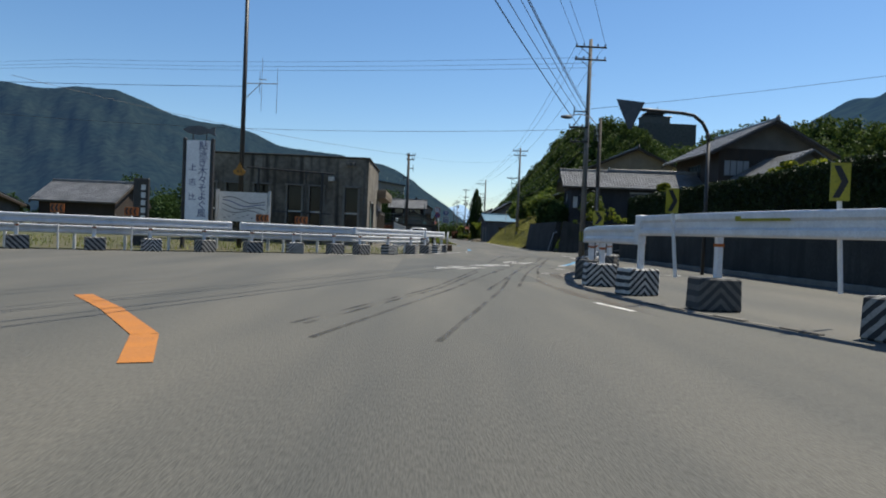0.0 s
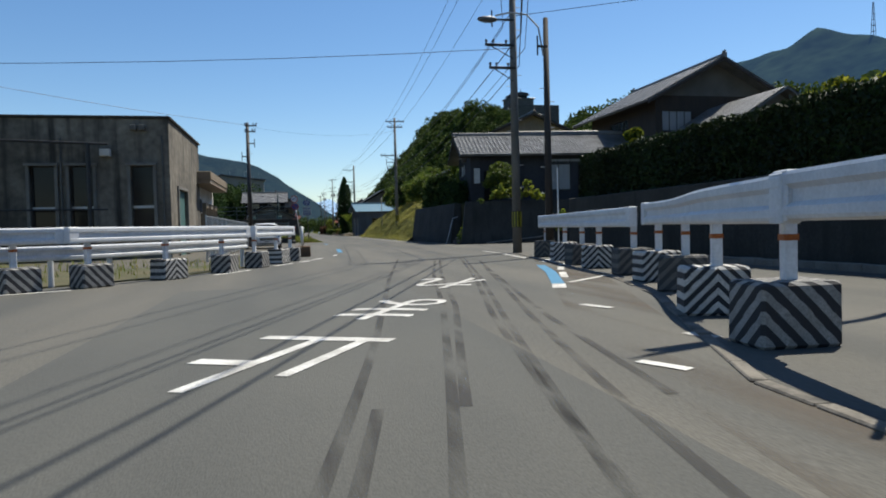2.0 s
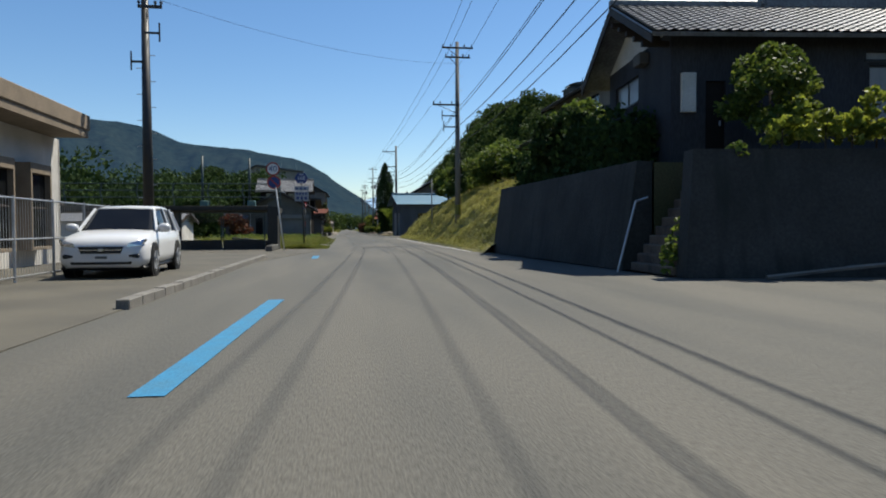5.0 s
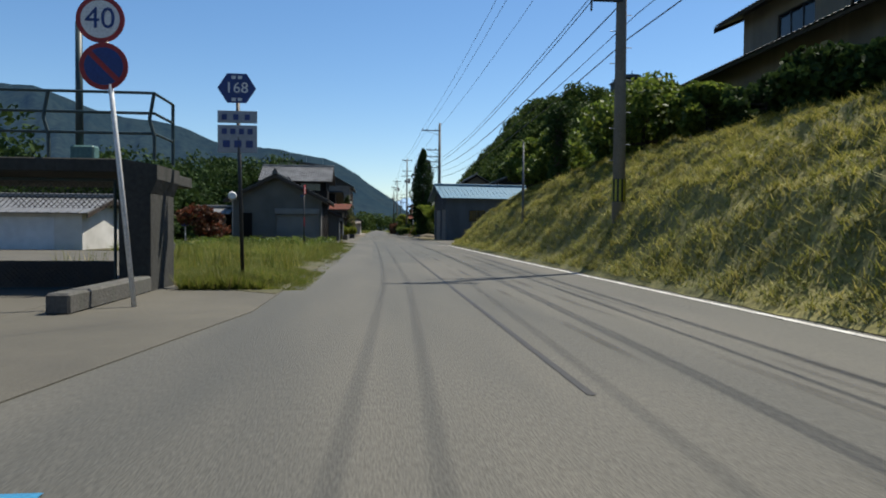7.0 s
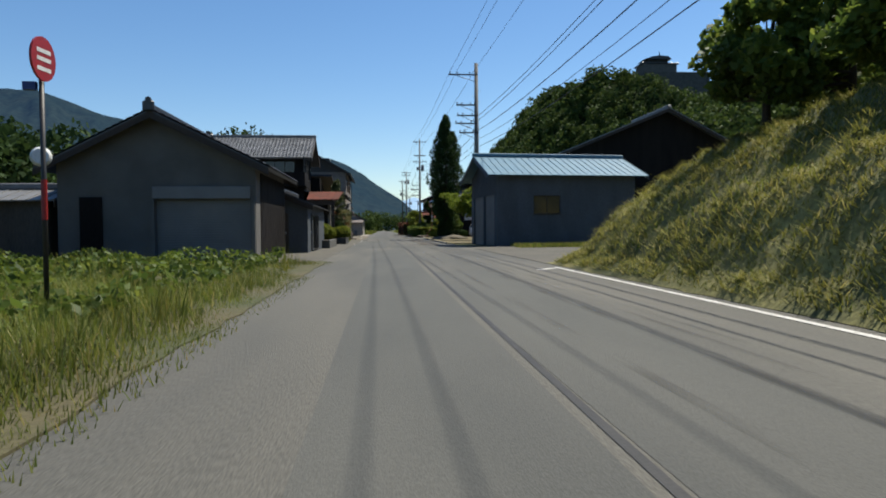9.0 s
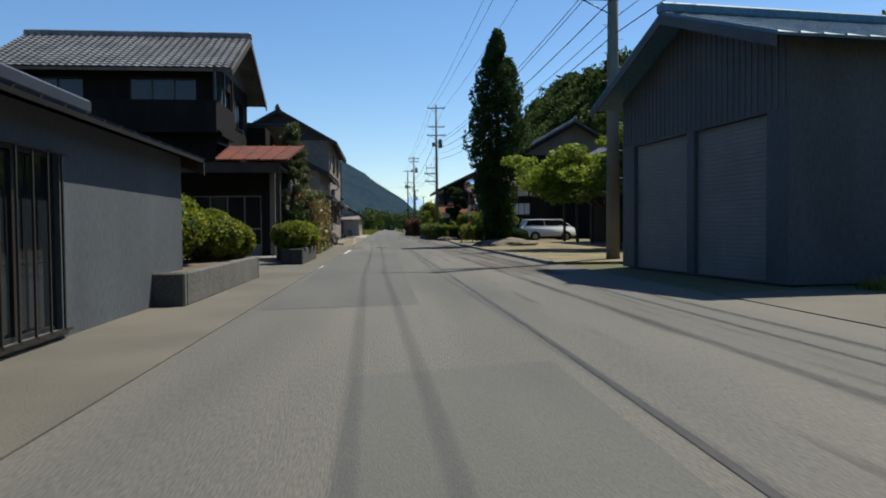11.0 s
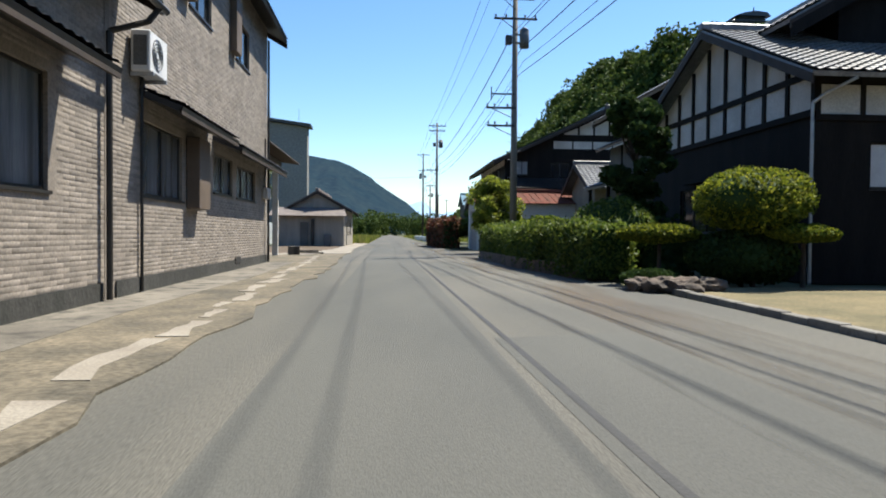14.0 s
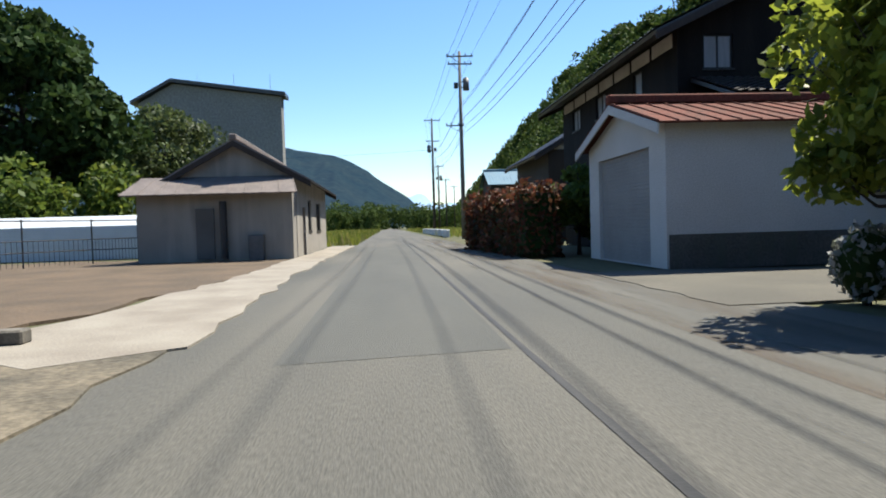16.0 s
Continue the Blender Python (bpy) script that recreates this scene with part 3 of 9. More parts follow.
def window(parent, M, hole, panes=2, depth=0.06, name="window", frame_m=None, fill=None, bars=0, dark=False):
    """A sash in an opening of a wall: frame, sill, panes."""
    a, b, c, d = hole
    fm = frame_m or ALU
    bm = B()
    f = 0.045
    o, e = M @ Vector((a, depth, 0)), M.to_3x3() @ Vector((1, 0, 0))
    W = (b - a) / panes
    wall_panel(bm, o, (e.x, e.y), b - a, d, 0.06, [(W * i + (f if i == 0 else 0.025), W * (i + 1) - (f if i == panes - 1 else 0.025), c + f, d - f) for i in range(panes)], c)
    w = part(name, bm, fm, parent)
    bm = B()
    box(bm, a + f, depth + 0.03, c + f, b - f, depth + 0.036, d - f, M)
    part("pane", bm, fill or GLASS, w)
    bm = B()
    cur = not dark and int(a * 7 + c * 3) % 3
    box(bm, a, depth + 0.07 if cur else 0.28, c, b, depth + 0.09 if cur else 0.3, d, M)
    # where no cloth hangs, a near-black panel paints the room's darkness
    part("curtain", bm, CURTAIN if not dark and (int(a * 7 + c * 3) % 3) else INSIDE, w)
    bm = B()
    box(bm, a - 0.04, -0.04, c - 0.05, b + 0.04, depth, c - 0.002, M)
    part("sill", bm, fm, w)
    if bars:
        bm = B()
        for i in range(bars):
            q = a + (b - a) * (i + 0.5) / bars
            box(bm, q - 0.012, -0.1, c, q + 0.012, -0.08, d, M)
        box(bm, a, -0.1, c, b, -0.08, c + 0.03, M), box(bm, a, -0.1, d - 0.03, b, -0.08, d, M)
        part("grille", bm, fm, w)
    return w


def shutter(parent, M, hole, m, name="shutter", slat=0.09, depth=0.1):
    a, b, c, d = hole
    bm = B()
    prof, z = [], c
    while z < d - 0.01:
        top = min(d, z + slat)
        prof += [(depth + 0.012, z), (depth, z + 0.01), (depth, top - 0.014), (depth + 0.012, top - 0.004)]
        z += slat
    prof += [(depth + 0.03, d), (depth + 0.03, c)]
    lo, hi = ([bm.verts.new(M @ Vector((x, p, q))) for p, q in prof] for x in (a, b))
    n = len(prof)
    for i in range(n):
        bm.faces.new((lo[i], hi[i], hi[(i + 1) % n], lo[(i + 1) % n]))
    return part(name, bm, m, parent)


def tile_slope(bm, e0, e1, r1, r0, pitch=0.28, row=0.26, amp=0.04, step=0.034):
    """A slope of rolled tiles: e0-e1 the eave, r0-r1 the ridge, over a thick deck."""
    e0, e1, r0, r1 = map(Vector, (e0, e1, r0, r1))
    nrm = (e1 - e0).cross(r0 - e0).normalized()
    if nrm.z < 0:
        nrm = -nrm
    W, Lh = (e1 - e0).length, ((r0 - e0).length + (r1 - e1).length) / 2
    nu, nv = max(4, int(W / pitch)) * 4, max(2, int(Lh / row))
    prev = None
    for j in range(nv):
        for k in (0, 1):
            t = (j + k) / nv
            a, b = e0.lerp(r0, t), e1.lerp(r1, t)
            lift = step * (1 - k)
            cur = [bm.verts.new(a.lerp(b, i / nu) + nrm * (0.03 + lift + amp * (0.5 + 0.5 * math.cos(math.pi * i / 2)))) for i in range(nu + 1)]
            if prev:
                for i in range(nu):
                    bm.faces.new((prev[i], prev[i + 1], cur[i + 1], cur[i]))
            prev = cur
    prism(bm, [e0 - nrm * 0.09, e1 - nrm * 0.09, r1 - nrm * 0.09, r0 - nrm * 0.09], nrm * 0.11)
    return bm


def rib_slope(bm, e0, e1, r1, r0, pitch=0.45, rib=0.03, thick=0.05):
    """A slope of sheet metal with standing seams, one connected sheet."""
    e0, e1, r0, r1 = map(Vector, (e0, e1, r0, r1))
    nrm = (e1 - e0).cross(r0 - e0).normalized()
    if nrm.z < 0:
        nrm = -nrm
    W = (e1 - e0).length
    n = max(2, int(W / pitch))
    prof = []
    for i in range(n + 1):
        c = min(max(W * i / n, 0.02), W - 0.02)
        prof += [(c - 0.018, 0.0), (c - 0.016, rib), (c + 0.016, rib), (c + 0.018, 0.0)]
    prof += [(W, -thick), (0.0, -thick)]
    a = [bm.verts.new(e0.lerp(e1, q / W) + nrm * h) for q, h in prof]
    b = [bm.verts.new(r0.lerp(r1, q / W) + nrm * h) for q, h in prof]
    m = len(prof)
    for i in range(m):
        bm.faces.new((a[i], a[(i + 1) % m], b[(i + 1) % m], b[i]))
    bm.faces.new(a[::-1]), bm.faces.new(b)
    return bm


def house(name, x0, x1, y0, y1, he, hr, label, axis="y", over=0.6, gable_over=0.4, wall_m=None, roof_m=None, tiles=True, z0=0.0, holes=None, panes=2,
          gable_m=None, ridge=None, category="house", frames=None, closed=(), trim=True, grille=()):
    """A house with a gable roof; the ridge runs along axis. holes: per side S, N, E, W, openings (u0, u1, z0, z1) along +x or +y from the corner."""
    holes = holes or {}
    t = thing(name, ((x0 + x1) / 2, (y0 + y1) / 2, z0), label, category)
    wall_m, roof_m = wall_m or PLASTER_GREY, roof_m or TILE_DARK
    th = 0.18
    sides = {"S": ((x0, y0, 0), (1, 0), x1 - x0), "E": ((x1, y0 + th, 0), (0, 1), y1 - y0 - 2 * th), "N": ((x1, y1, 0), (-1, 0), x1 - x0), "W": ((x0, y1 - th, 0), (0, -1), y1 - y0 - 2 * th)}
    for s, (o, u, L) in sides.items():
        hs = [tuple(h[:4]) for h in holes.get(s, ())]
        bm = B()
        M = wall_panel(bm, o, u, L, he, th, hs, z0)
        w = part("wall", bm, wall_m, t)
        for h in holes.get(s, ()):
            kind = h[4] if len(h) > 4 else "window"
            if kind == "window":
                window(w, M, h[:4], panes=h[5] if len(h) > 5 else panes, bars=h[6] if len(h) > 6 else 0, frame_m=frames, fill=h[7] if len(h) > 7 else None)
            elif kind == "shutter":
                shutter(w, M, h[:4], h[5] if len(h) > 5 else SHUTTER_GREY)
            elif kind == "door":
                bm = B()
                box(bm, h[0], 0.08, h[2], h[1], 0.13, h[3], M)
                d = part("door", bm, h[5] if len(h) > 5 else WOOD_DARK, w)
                bm = B()
                box(bm, h[1] - 0.15, 0.04, (h[2] + h[3]) / 2 - 0.05, h[1] - 0.11, 0.08, (h[2] + h[3]) / 2 + 0.08, M)
                part("handle", bm, STEEL, d)
    rx = (x0 + x1) / 2 if ridge is None else ridge
    ry = (y0 + y1) / 2 if ridge is None else ridge
    slope = tile_slope if tiles else rib_slope
    if axis == "y":
        k = (hr - he) / (rx - x0)
        k2 = (hr - he) / (x1 - rx)
        ya, yb = y0 - gable_over, y1 + gable_over
        for sgn, ex, kk in ((-1, x0 - over, k), (1, x1 + over, k2)):
            bm = B()
            ze = he - over * kk + 0.1
            slope(bm, (ex, ya, ze), (ex, yb, ze), (rx, yb, hr + 0.1), (rx, ya, hr + 0.1))
            part("roof", bm, roof_m, t)
        for yy in (y0, y1 - th):
            bm = B()
            prism(bm, [(x0, yy, he), (x1, yy, he), (rx, yy, hr)], (0, th, 0))
            part("gable", bm, gable_m or wall_m, t)
        bm = B()
        box(bm, rx - 0.14, ya - 0.05, hr + 0.08, rx + 0.14, yb + 0.05, hr + 0.32, bev=0.04)
        r = part("ridge_cap", bm, roof_m, t)
        if tiles:
            for yy in (ya - 0.12, yb):
                bm = B()
                box(bm, rx - 0.2, yy, hr + 0.05, rx + 0.2, yy + 0.12, hr + 0.42, bev=0.05)
                cyl(bm, (rx, yy, hr + 0.45), (rx, yy + 0.12, hr + 0.45), 0.1, 0.1, 8)
                part("ridge_end_tile", bm, roof_m, r)
        for yy in (ya - 0.02, yb - 0.02):
            for ex, kk in ((x0 - over, k), (x1 + over, k2)):
                bm = B()
                ze = he - over * kk
                prism(bm, [(ex, yy, ze - 0.16), (rx, yy, hr - 0.16), (rx, yy, hr + 0.06), (ex, yy, ze + 0.06)], (0, 0.04, 0))
                part("bargeboard", bm, WOOD_DARK if trim else wall_m, t)
    else:
        k = (hr - he) / (ry - y0)
        k2 = (hr - he) / (y1 - ry)
        xa, xb = x0 - gable_over, x1 + gable_over
        for ey, kk in ((y0 - over, k), (y1 + over, k2)):
            bm = B()
            ze = he - over * kk + 0.1
            slope(bm, (xa, ey, ze), (xb, ey, ze), (xb, ry, hr + 0.1), (xa, ry, hr + 0.1))
            part("roof", bm, roof_m, t)
        for xx in (x0, x1 - th):
            bm = B()
            prism(bm, [(xx, y0, he), (xx, y1, he), (xx, ry, hr)], (th, 0, 0))
            part("gable", bm, gable_m or wall_m, t)
        bm = B()
        box(bm, xa - 0.05, ry - 0.14, hr + 0.08, xb + 0.05, ry + 0.14, hr + 0.32, bev=0.04)
        part("ridge_cap", bm, roof_m, t)
        for xx in (xa - 0.02, xb - 0.02):
            for ey, kk in ((y0 - over, k), (y1 + over, k2)):
                bm = B()
                ze = he - over * kk
                prism(bm, [(xx, ey, ze - 0.16), (xx, ry, hr - 0.16), (xx, ry, hr + 0.06), (xx, ey, ze + 0.06)], (0.04, 0, 0))
                part("bargeboard", bm, WOOD_DARK if trim else wall_m, t)
    return t


def hood(parent, x, y0, y1, z, out, m=None, drop=0.3):
    """A small tiled canopy on a wall that faces +x."""
    bm = B()
    tile_slope(bm, (x + out, y0, z - drop), (x + out, y1, z - drop), (x, y1, z), (x, y0, z), pitch=0.26, row=0.25, amp=0.03)
    h = part("window_hood", bm, m or TILE_DARK, parent)
    bm = B()
    box(bm, x + out - 0.06, y0, z - drop - 0.12, x + out - 0.02, y1, z - drop - 0.01)
    part("fascia", bm, WOOD_DARK, h)
    return h


def text_part(s, size, M, m, parent, depth=0.004, name="lettering", align='CENTER'):
    cu = bpy.data.curves.new("lettering", 'FONT')
    cu.body, cu.size, cu.extrude, cu.align_x, cu.align_y = s, size, depth, align, 'CENTER'
    cu.resolution_u = 3
    tmp = bpy.data.objects.new("lettering", cu)
    me = bpy.data.meshes.new_from_object(tmp)
    bpy.data.objects.remove(tmp)
    me.transform(M)
    if parent:
        me.transform(Matrix.Translation(-root(parent).location))
    me.materials.clear()
    me.materials.append(m)
    ob = new(name, me)
    if parent:
        ob.parent = parent
    return ob


def facing(x, y, z, yaw=0.0):
    """A frame whose x runs right and y up on an upright board that faces -y, turned by yaw degrees."""
    return pose(x, y, z, 0, 0, yaw) @ pose(0, 0, 0, 90, 0, 0)

# ---- ground, road and hills ----
bm = B()
bmesh.ops.create_grid(bm, x_segments=2, y_segments=2, size=4500)
bmesh.ops.translate(bm, verts=bm.verts, vec=(0, 0, -0.03))
structure("ground", bm, FIELD, "flat valley floor of fields and rough grass")


def ragged(outline, amp, step, seed):
    """Breaks a straight outline up into a worn, uneven edge."""
    rr = random.Random(seed)
    out = []
    for (ax, ay), (bx, by) in zip(outline, outline[1:] + outline[:1]):
        n = max(1, int(math.hypot(bx - ax, by - ay) / step))
        for i in range(n):
            k = i / n
            j = 0.0 if i == 0 else amp
            out.append((ax + (bx - ax) * k + rr.uniform(-j, j), ay + (by - ay) * k + rr.uniform(-j, j)))
    return out


WORN_EDGE = {"dirt_shoulder": (0.14, 0.7), "concrete_apron": (0.12, 0.8), "concrete_strip": (0.12, 0.6), "dirt_yard": (0.2, 0.9), "lawn": (0.07, 0.5), "verge": (0.08, 0.5), "verge_left": (0.06, 0.6), "side_lane": (0.06, 0.5)}


def sheet(name, outline, z, m, label):
    if name in WORN_EDGE:
        outline = ragged(outline, *WORN_EDGE[name], len(name))
    bm = B()
    bm.faces.new([bm.verts.new((x, y, z)) for x, y in outline])
    bmesh.ops.triangulate(bm, faces=bm.faces)
    if z != 0.0 and z < 0.01:
        return structure(name, bm, m, label)
    vs = [bm.verts.new((x, y, z)) for x, y in outline]
    lo = [bm.verts.new((x, y, z - 0.05)) for x, y in outline]
    for i in range(len(vs)):
        j = (i + 1) % len(vs)
        bm.faces.new((vs[i], vs[j], lo[j], lo[i]))
    bmesh.ops.remove_doubles(bm, verts=bm.verts, dist=0.0005)
    bmesh.ops.recalc_face_normals(bm, faces=bm.faces)
    return structure(name, bm, m, label)


def band(name, line, w0, w1, z, m, label):
    """A strip on the ground along a line, from w0 to w1 metres to its left."""
    bm = B()
    prev = None
    for i, (x, y) in enumerate(line):
        a, b = line[max(0, i - 1)], line[min(len(line) - 1, i + 1)]
        d = Vector((b[0] - a[0], b[1] - a[1])).normalized()
        cur = [bm.verts.new((x - d.y * w, y + d.x * w, z)) for w in (w0, w1)]
        if prev:
            bm.faces.new((prev[0], prev[1], cur[1], cur[0]))
        prev = cur
    return structure(name, bm, m, label)


sheet("road", [(-60, -140), (12, -140), (7.4, -60), (7.4, -26), (30, -24), (30, -14), (6.4, -11.8), (5.6, 4), (5.35, 60), (5.2, 140), (4.2, 150), (4.3, 420), (9, 700), (5, 700), (-1.9, 420), (-2.0, 178), (-2.8, 176), (-2.8, 14), (-3.0, 9), (-3.4, -2), (-3.6, -24),
               (-5.2, -31.5), (-7.2, -36), (-11, -39.8), (-16, -44), (-22, -47.6), (-60, -60)], 0.0, ASPHALT, "worn grey asphalt road through a junction")
sheet("pavement", [(-3.4, -2), (-1.75, 8.8), (-1.75, 11.5), (-2.3, 14), (-4.6, 16), (-14, 16), (-14, -30), (-7.2, -30), (-3.7, -24), (-3.5, -16)], 0.012, ASPHALT_OLD, "worn tarmac forecourt beside the road")
sheet("yard", [(-30, -47), (-22, -46.6), (-16, -43.2), (-11, -39.2), (-7.2, -35.5), (-5.2, -31), (-3.9, -26), (-7.2, -26), (-7.2, -2), (-30, -2)], 0.01, SOIL_GREEN, "rough ground with weeds behind the guard rail")
sheet("verge", [(5.35, 4.2), (5.35, 66), (8, 66), (8, 4)], 0.012, DRY_GRASS_SOIL, "strip of mown grass at the foot of the slope")
sheet("verge_left", [(-1.78, 11.2), (-1.65, 30), (-1.7, 52), (-14, 52), (-14, 34), (-9.4, 32), (-4.8, 15), (-4.0, 13.1)], 0.02, SOIL_GREEN, "weedy verge beside the road")
sheet("forecourt", [(-1.9, 52), (-1.75, 100), (-16, 100), (-16, 52)], 0.014, ASPHALT_OLD, "patched tarmac in front of the houses")
sheet("dirt_shoulder", [(-1.9, 100), (-1.75, 128), (-2.1, 141), (-7, 141), (-9, 100)], 0.02, DIRT, "bare sandy shoulder in front of a house")
sheet("concrete_strip", [(-16, 137.6), (-4.2, 138.2), (-3.4, 140.2), (-3.9, 141.4), (-16, 139.2)], 0.024, PALE_CONCRETE, "cracked concrete strip beside the carport")
sheet("concrete_apron", [(-1.95, 141), (-2.3, 152), (-2.0, 176), (-3.4, 176), (-3.6, 150), (-4.3, 141.2), (-3, 140.2)], 0.024, PALE_CONCRETE, "broken pale concrete edge of the road")
sheet("dirt_yard", [(-4.6, 141.5), (-3.6, 150), (-3.4, 160), (-13, 164), (-24, 160), (-24, 141)], 0.016, DIRT_DARK, "bare brown earth yard")
sheet("lawn", [(4.95, 78.5), (4.85, 100), (5.6, 118), (16, 118), (24, 100), (24, 78.5)], 0.05, LAWN, "dry yellowish lawn in front of a farmhouse")
sheet("driveway", [(5.3, 48), (5.3, 69), (7.2, 69.5), (20, 64), (20, 52), (9, 49)], 0.014, ASPHALT_OLD, "side lane leaving the road")
sheet("rust_band", [(2.9, 74), (4.3, 74), (4.5, 190), (2.7, 190)], 0.004, RUST_TRACK, "rust-stained strip of asphalt")
sheet("rust_patch", [(-1.5, -61), (-2.2, -57), (-2.2, -53.5), (-1.6, -50), (-0.6, -46), (0.9, -41.5), (2.4, -37), (3.9, -32), (2.7, -40), (0.9, -45), (-0.7, -49.5), (-1.2, -54), (-1.0, -58)], 0.004, RUST_TRACK, "rust-coloured stain along the kerb")
# sealed joints, wheel tracks, painted lines
band("tar_seam", [(1.35, 4), (1.42, 30), (1.6, 66), (1.35, 100), (1.1, 140), (1.1, 200)], -0.03, 0.035, 0.005, TAR, "dark sealed joint in the asphalt")
for x, w in ((2.15, 0.06), (2.95, 0.07), (3.35, 0.045), (3.6, 0.04)):
    band("wheel_track", [(x, 2), (x + 0.05, 60), (x - 0.05, 120), (x, 210)], -w, w, 0.006, TRACK, "dark wheel track")
for off, line in ((0.0, ((1.97, -29.6), (-0.2, -40), (-1.64, -46.3), (-2.4, -50.2), (-3.5, -57), (-4.9, -64))), (0.13, ((1.97, -29.6), (-0.2, -40), (-1.64, -46.3), (-2.5, -50.2), (-3.9, -57))),
                  (0.0, ((1.2, -35.6), (-0.2, -42), (-1.2, -46.4), (-1.96, -50.1), (-3.0, -56))), (0.2, ((1.6, -33), (-0.3, -42), (-1.2, -46.4), (-1.8, -50.1))),
                  (0.0, ((0.65, -31.5), (-0.8, -38.5), (-1.94, -44.8), (-3.0, -50), (-4.5, -57), (-6.2, -64))), (0.18, ((0.65, -31.5), (-0.8, -38.5), (-1.94, -44.8), (-3.1, -50))),
                  (0.0, ((-0.36, -29.9), (-1.9, -39), (-3.2, -47.6), (-3.6, -49.9), (-4.9, -57), (-6.6, -63))), (0.16, ((-3.6, -49.9), (-4.9, -57), (-6.6, -63)))):
    ys = np.linspace(line[-1][1], line[0][1], 26)
    xs = np.interp(ys, [p[1] for p in line[::-1]], [p[0] for p in line[::-1]])
    band("tyre_mark", [(float(x) + off, float(y)) for x, y in zip(xs, ys)], -0.04, 0.04, 0.0065, TYRE, "thin black tyre mark curving over the junction")
for x0, x1, y0, y1 in ((-0.2, 1.3, 22, 64), (-1.7, 0.5, 68, 90), (-0.9, 1.05, 104, 137), (1.5, 3.0, 26, 46), (1.2, 2.7, 100, 112), (-1.0, 1.0, 140, 172), (-6, -2, -54, -40), (1.4, 2.6, 122, 131)):
    sheet("asphalt_patch", [(x0, y0), (x1, y0 + 0.3), (x1 + 0.06, y1), (x0 - 0.05, y1 - 0.4)], 0.003, ASPHALT_PATCH, "smoother patch of newer asphalt")
band("edge_line", [(5.15, 5.5), (5.05, 20), (5.05, 47)], -0.06, 0.06, 0.008, PAINT_WHITE, "white edge line")
for a, b in (((-10.1, -60.8), (-9.0, -62.3)), ((-9.0, -62.3), (-7.8, -64.2)), ((-7.8, -64.2), (-7.3, -65.6))):
    band("orange_line", [a, b], -0.13, 0.13, 0.008, PAINT_ORANGE, "orange lane line")
for line in ([(2.6, -36.4), (1.85, -39.1), (0.8, -42.2)], [(-1.55, -14.3), (-1.8, -20.3)], [(-1.6, 0), (-1.62, 2.5)]):
    band("blue_line", line, -0.12, 0.12, 0.008, PAINT_BLUE, "blue lane arrow line")
for line, w in (([(0.8, -42.2), (0.5, -43.0)], 0.12), ([(3.45, -35.96), (3.05, -36.8)], 0.09), ([(2.75, -37.5), (2.3, -38.6)], 0.08), ([(2.05, -39.3), (1.5, -40.8)], 0.08), ([(-2.0, -58.9), (-1.7, -60.2)], 0.06), ([(1.1, -42.0), (2.4, -40.8)], 0.06), ([(-0.15, -45.4), (0.04, -45.9)], 0.07), ([(-1.3, -49.1), (-1.1, -49.5)], 0.06), ([(-0.2, -48.0), (-0.1, -48.35)], 0.08), 
                ([(4.2, -24.9), (4.15, -27.4)], 0.07), ([(4.05, -28.4), (3.6, -32.4)], 0.07), ([(3.9, -33.6), (3.5, -34.9)], 0.25), ([(-2.3, -24.5), (-2.2, -23.6)], 0.08), ([(-3.3, -27.9), (-2.9, -26.8)], 0.09), ([(-3.8, -29.6), (-3.45, -28.6)], 0.1), ([(-4.6, -31.6), (-4.0, -30.2)], 0.09),
                ([(-6.0, -35.4), (-5.2, -33.6)], 0.08), ([(-9.6, -39.6), (-8.4, -38.9)], 0.08), ([(-1.9, 77.4), (-1.85, 79)], 0.09), ([(-1.72, 89), (-1.68, 93.5)], 0.06), ([(4.0, -47.0), (3.2, -47.2)], 0.1), ([(4.3, 45.8), (4.9, 46.6)], 0.12)):
    band("painted_mark", line, -w, w, 0.0085, PAINT_WHITE, "worn white road marking")
for s, x, y in (("止", -4.0, -47.8), ("ま", -2.5, -44.6), ("れ", -0.95, -40.7)):
    ob = text_part(s, 1.55, pose(x, y, 0.009, 0, 0, 152) @ Matrix.Diagonal((1.0, 1.75, 1, 1)), PAINT_WHITE, None, 0.001, "stop_lettering")
    tagged(ob, "white stop lettering painted on the asphalt", "road marking", "", "structure")


def heightfield(name, xs, ys, fz, m, label, smooth=True):
    X, Y = np.meshgrid(xs, ys)
    Z = fz(X, Y)
    v = np.stack([X.ravel(), Y.ravel(), Z.ravel()], 1)
    nx, ny = len(xs), len(ys)
    i = np.arange(nx * ny).reshape(ny, nx)
    f = np.stack([i[:-1, :-1].ravel(), i[:-1, 1:].ravel(), i[1:, 1:].ravel(), i[1:, :-1].ravel()], 1)
    ob = new(name, np_mesh(name, v, f, m, smooth))
    return tagged(ob, label, name.replace("_", " "), "", "structure")


def wobble(X, Y, s, seed=0.0):
    return (np.sin(X / s + seed) * np.cos(Y / (s * 1.3) + 2 * seed) + 0.5 * np.sin(X / (s * 0.43) + Y / (s * 0.37) + seed) + 0.3 * np.cos(Y / (s * 0.21) - X / (s * 0.27) + seed * 3))


# wooded ridge beside the road
RY = [-400, -100, 40, 100, 115, 140, 165, 195, 235, 272, 290, 315, 350, 400, 440, 500, 540, 580, 620, 735, 820, 900, 1000, 1150]
RH = [50, 30, 28, 33, 36, 41, 42, 42, 46, 54.5, 63, 71, 77, 83, 88, 91, 89, 82, 70, 38, 18, 5, 0, 0]


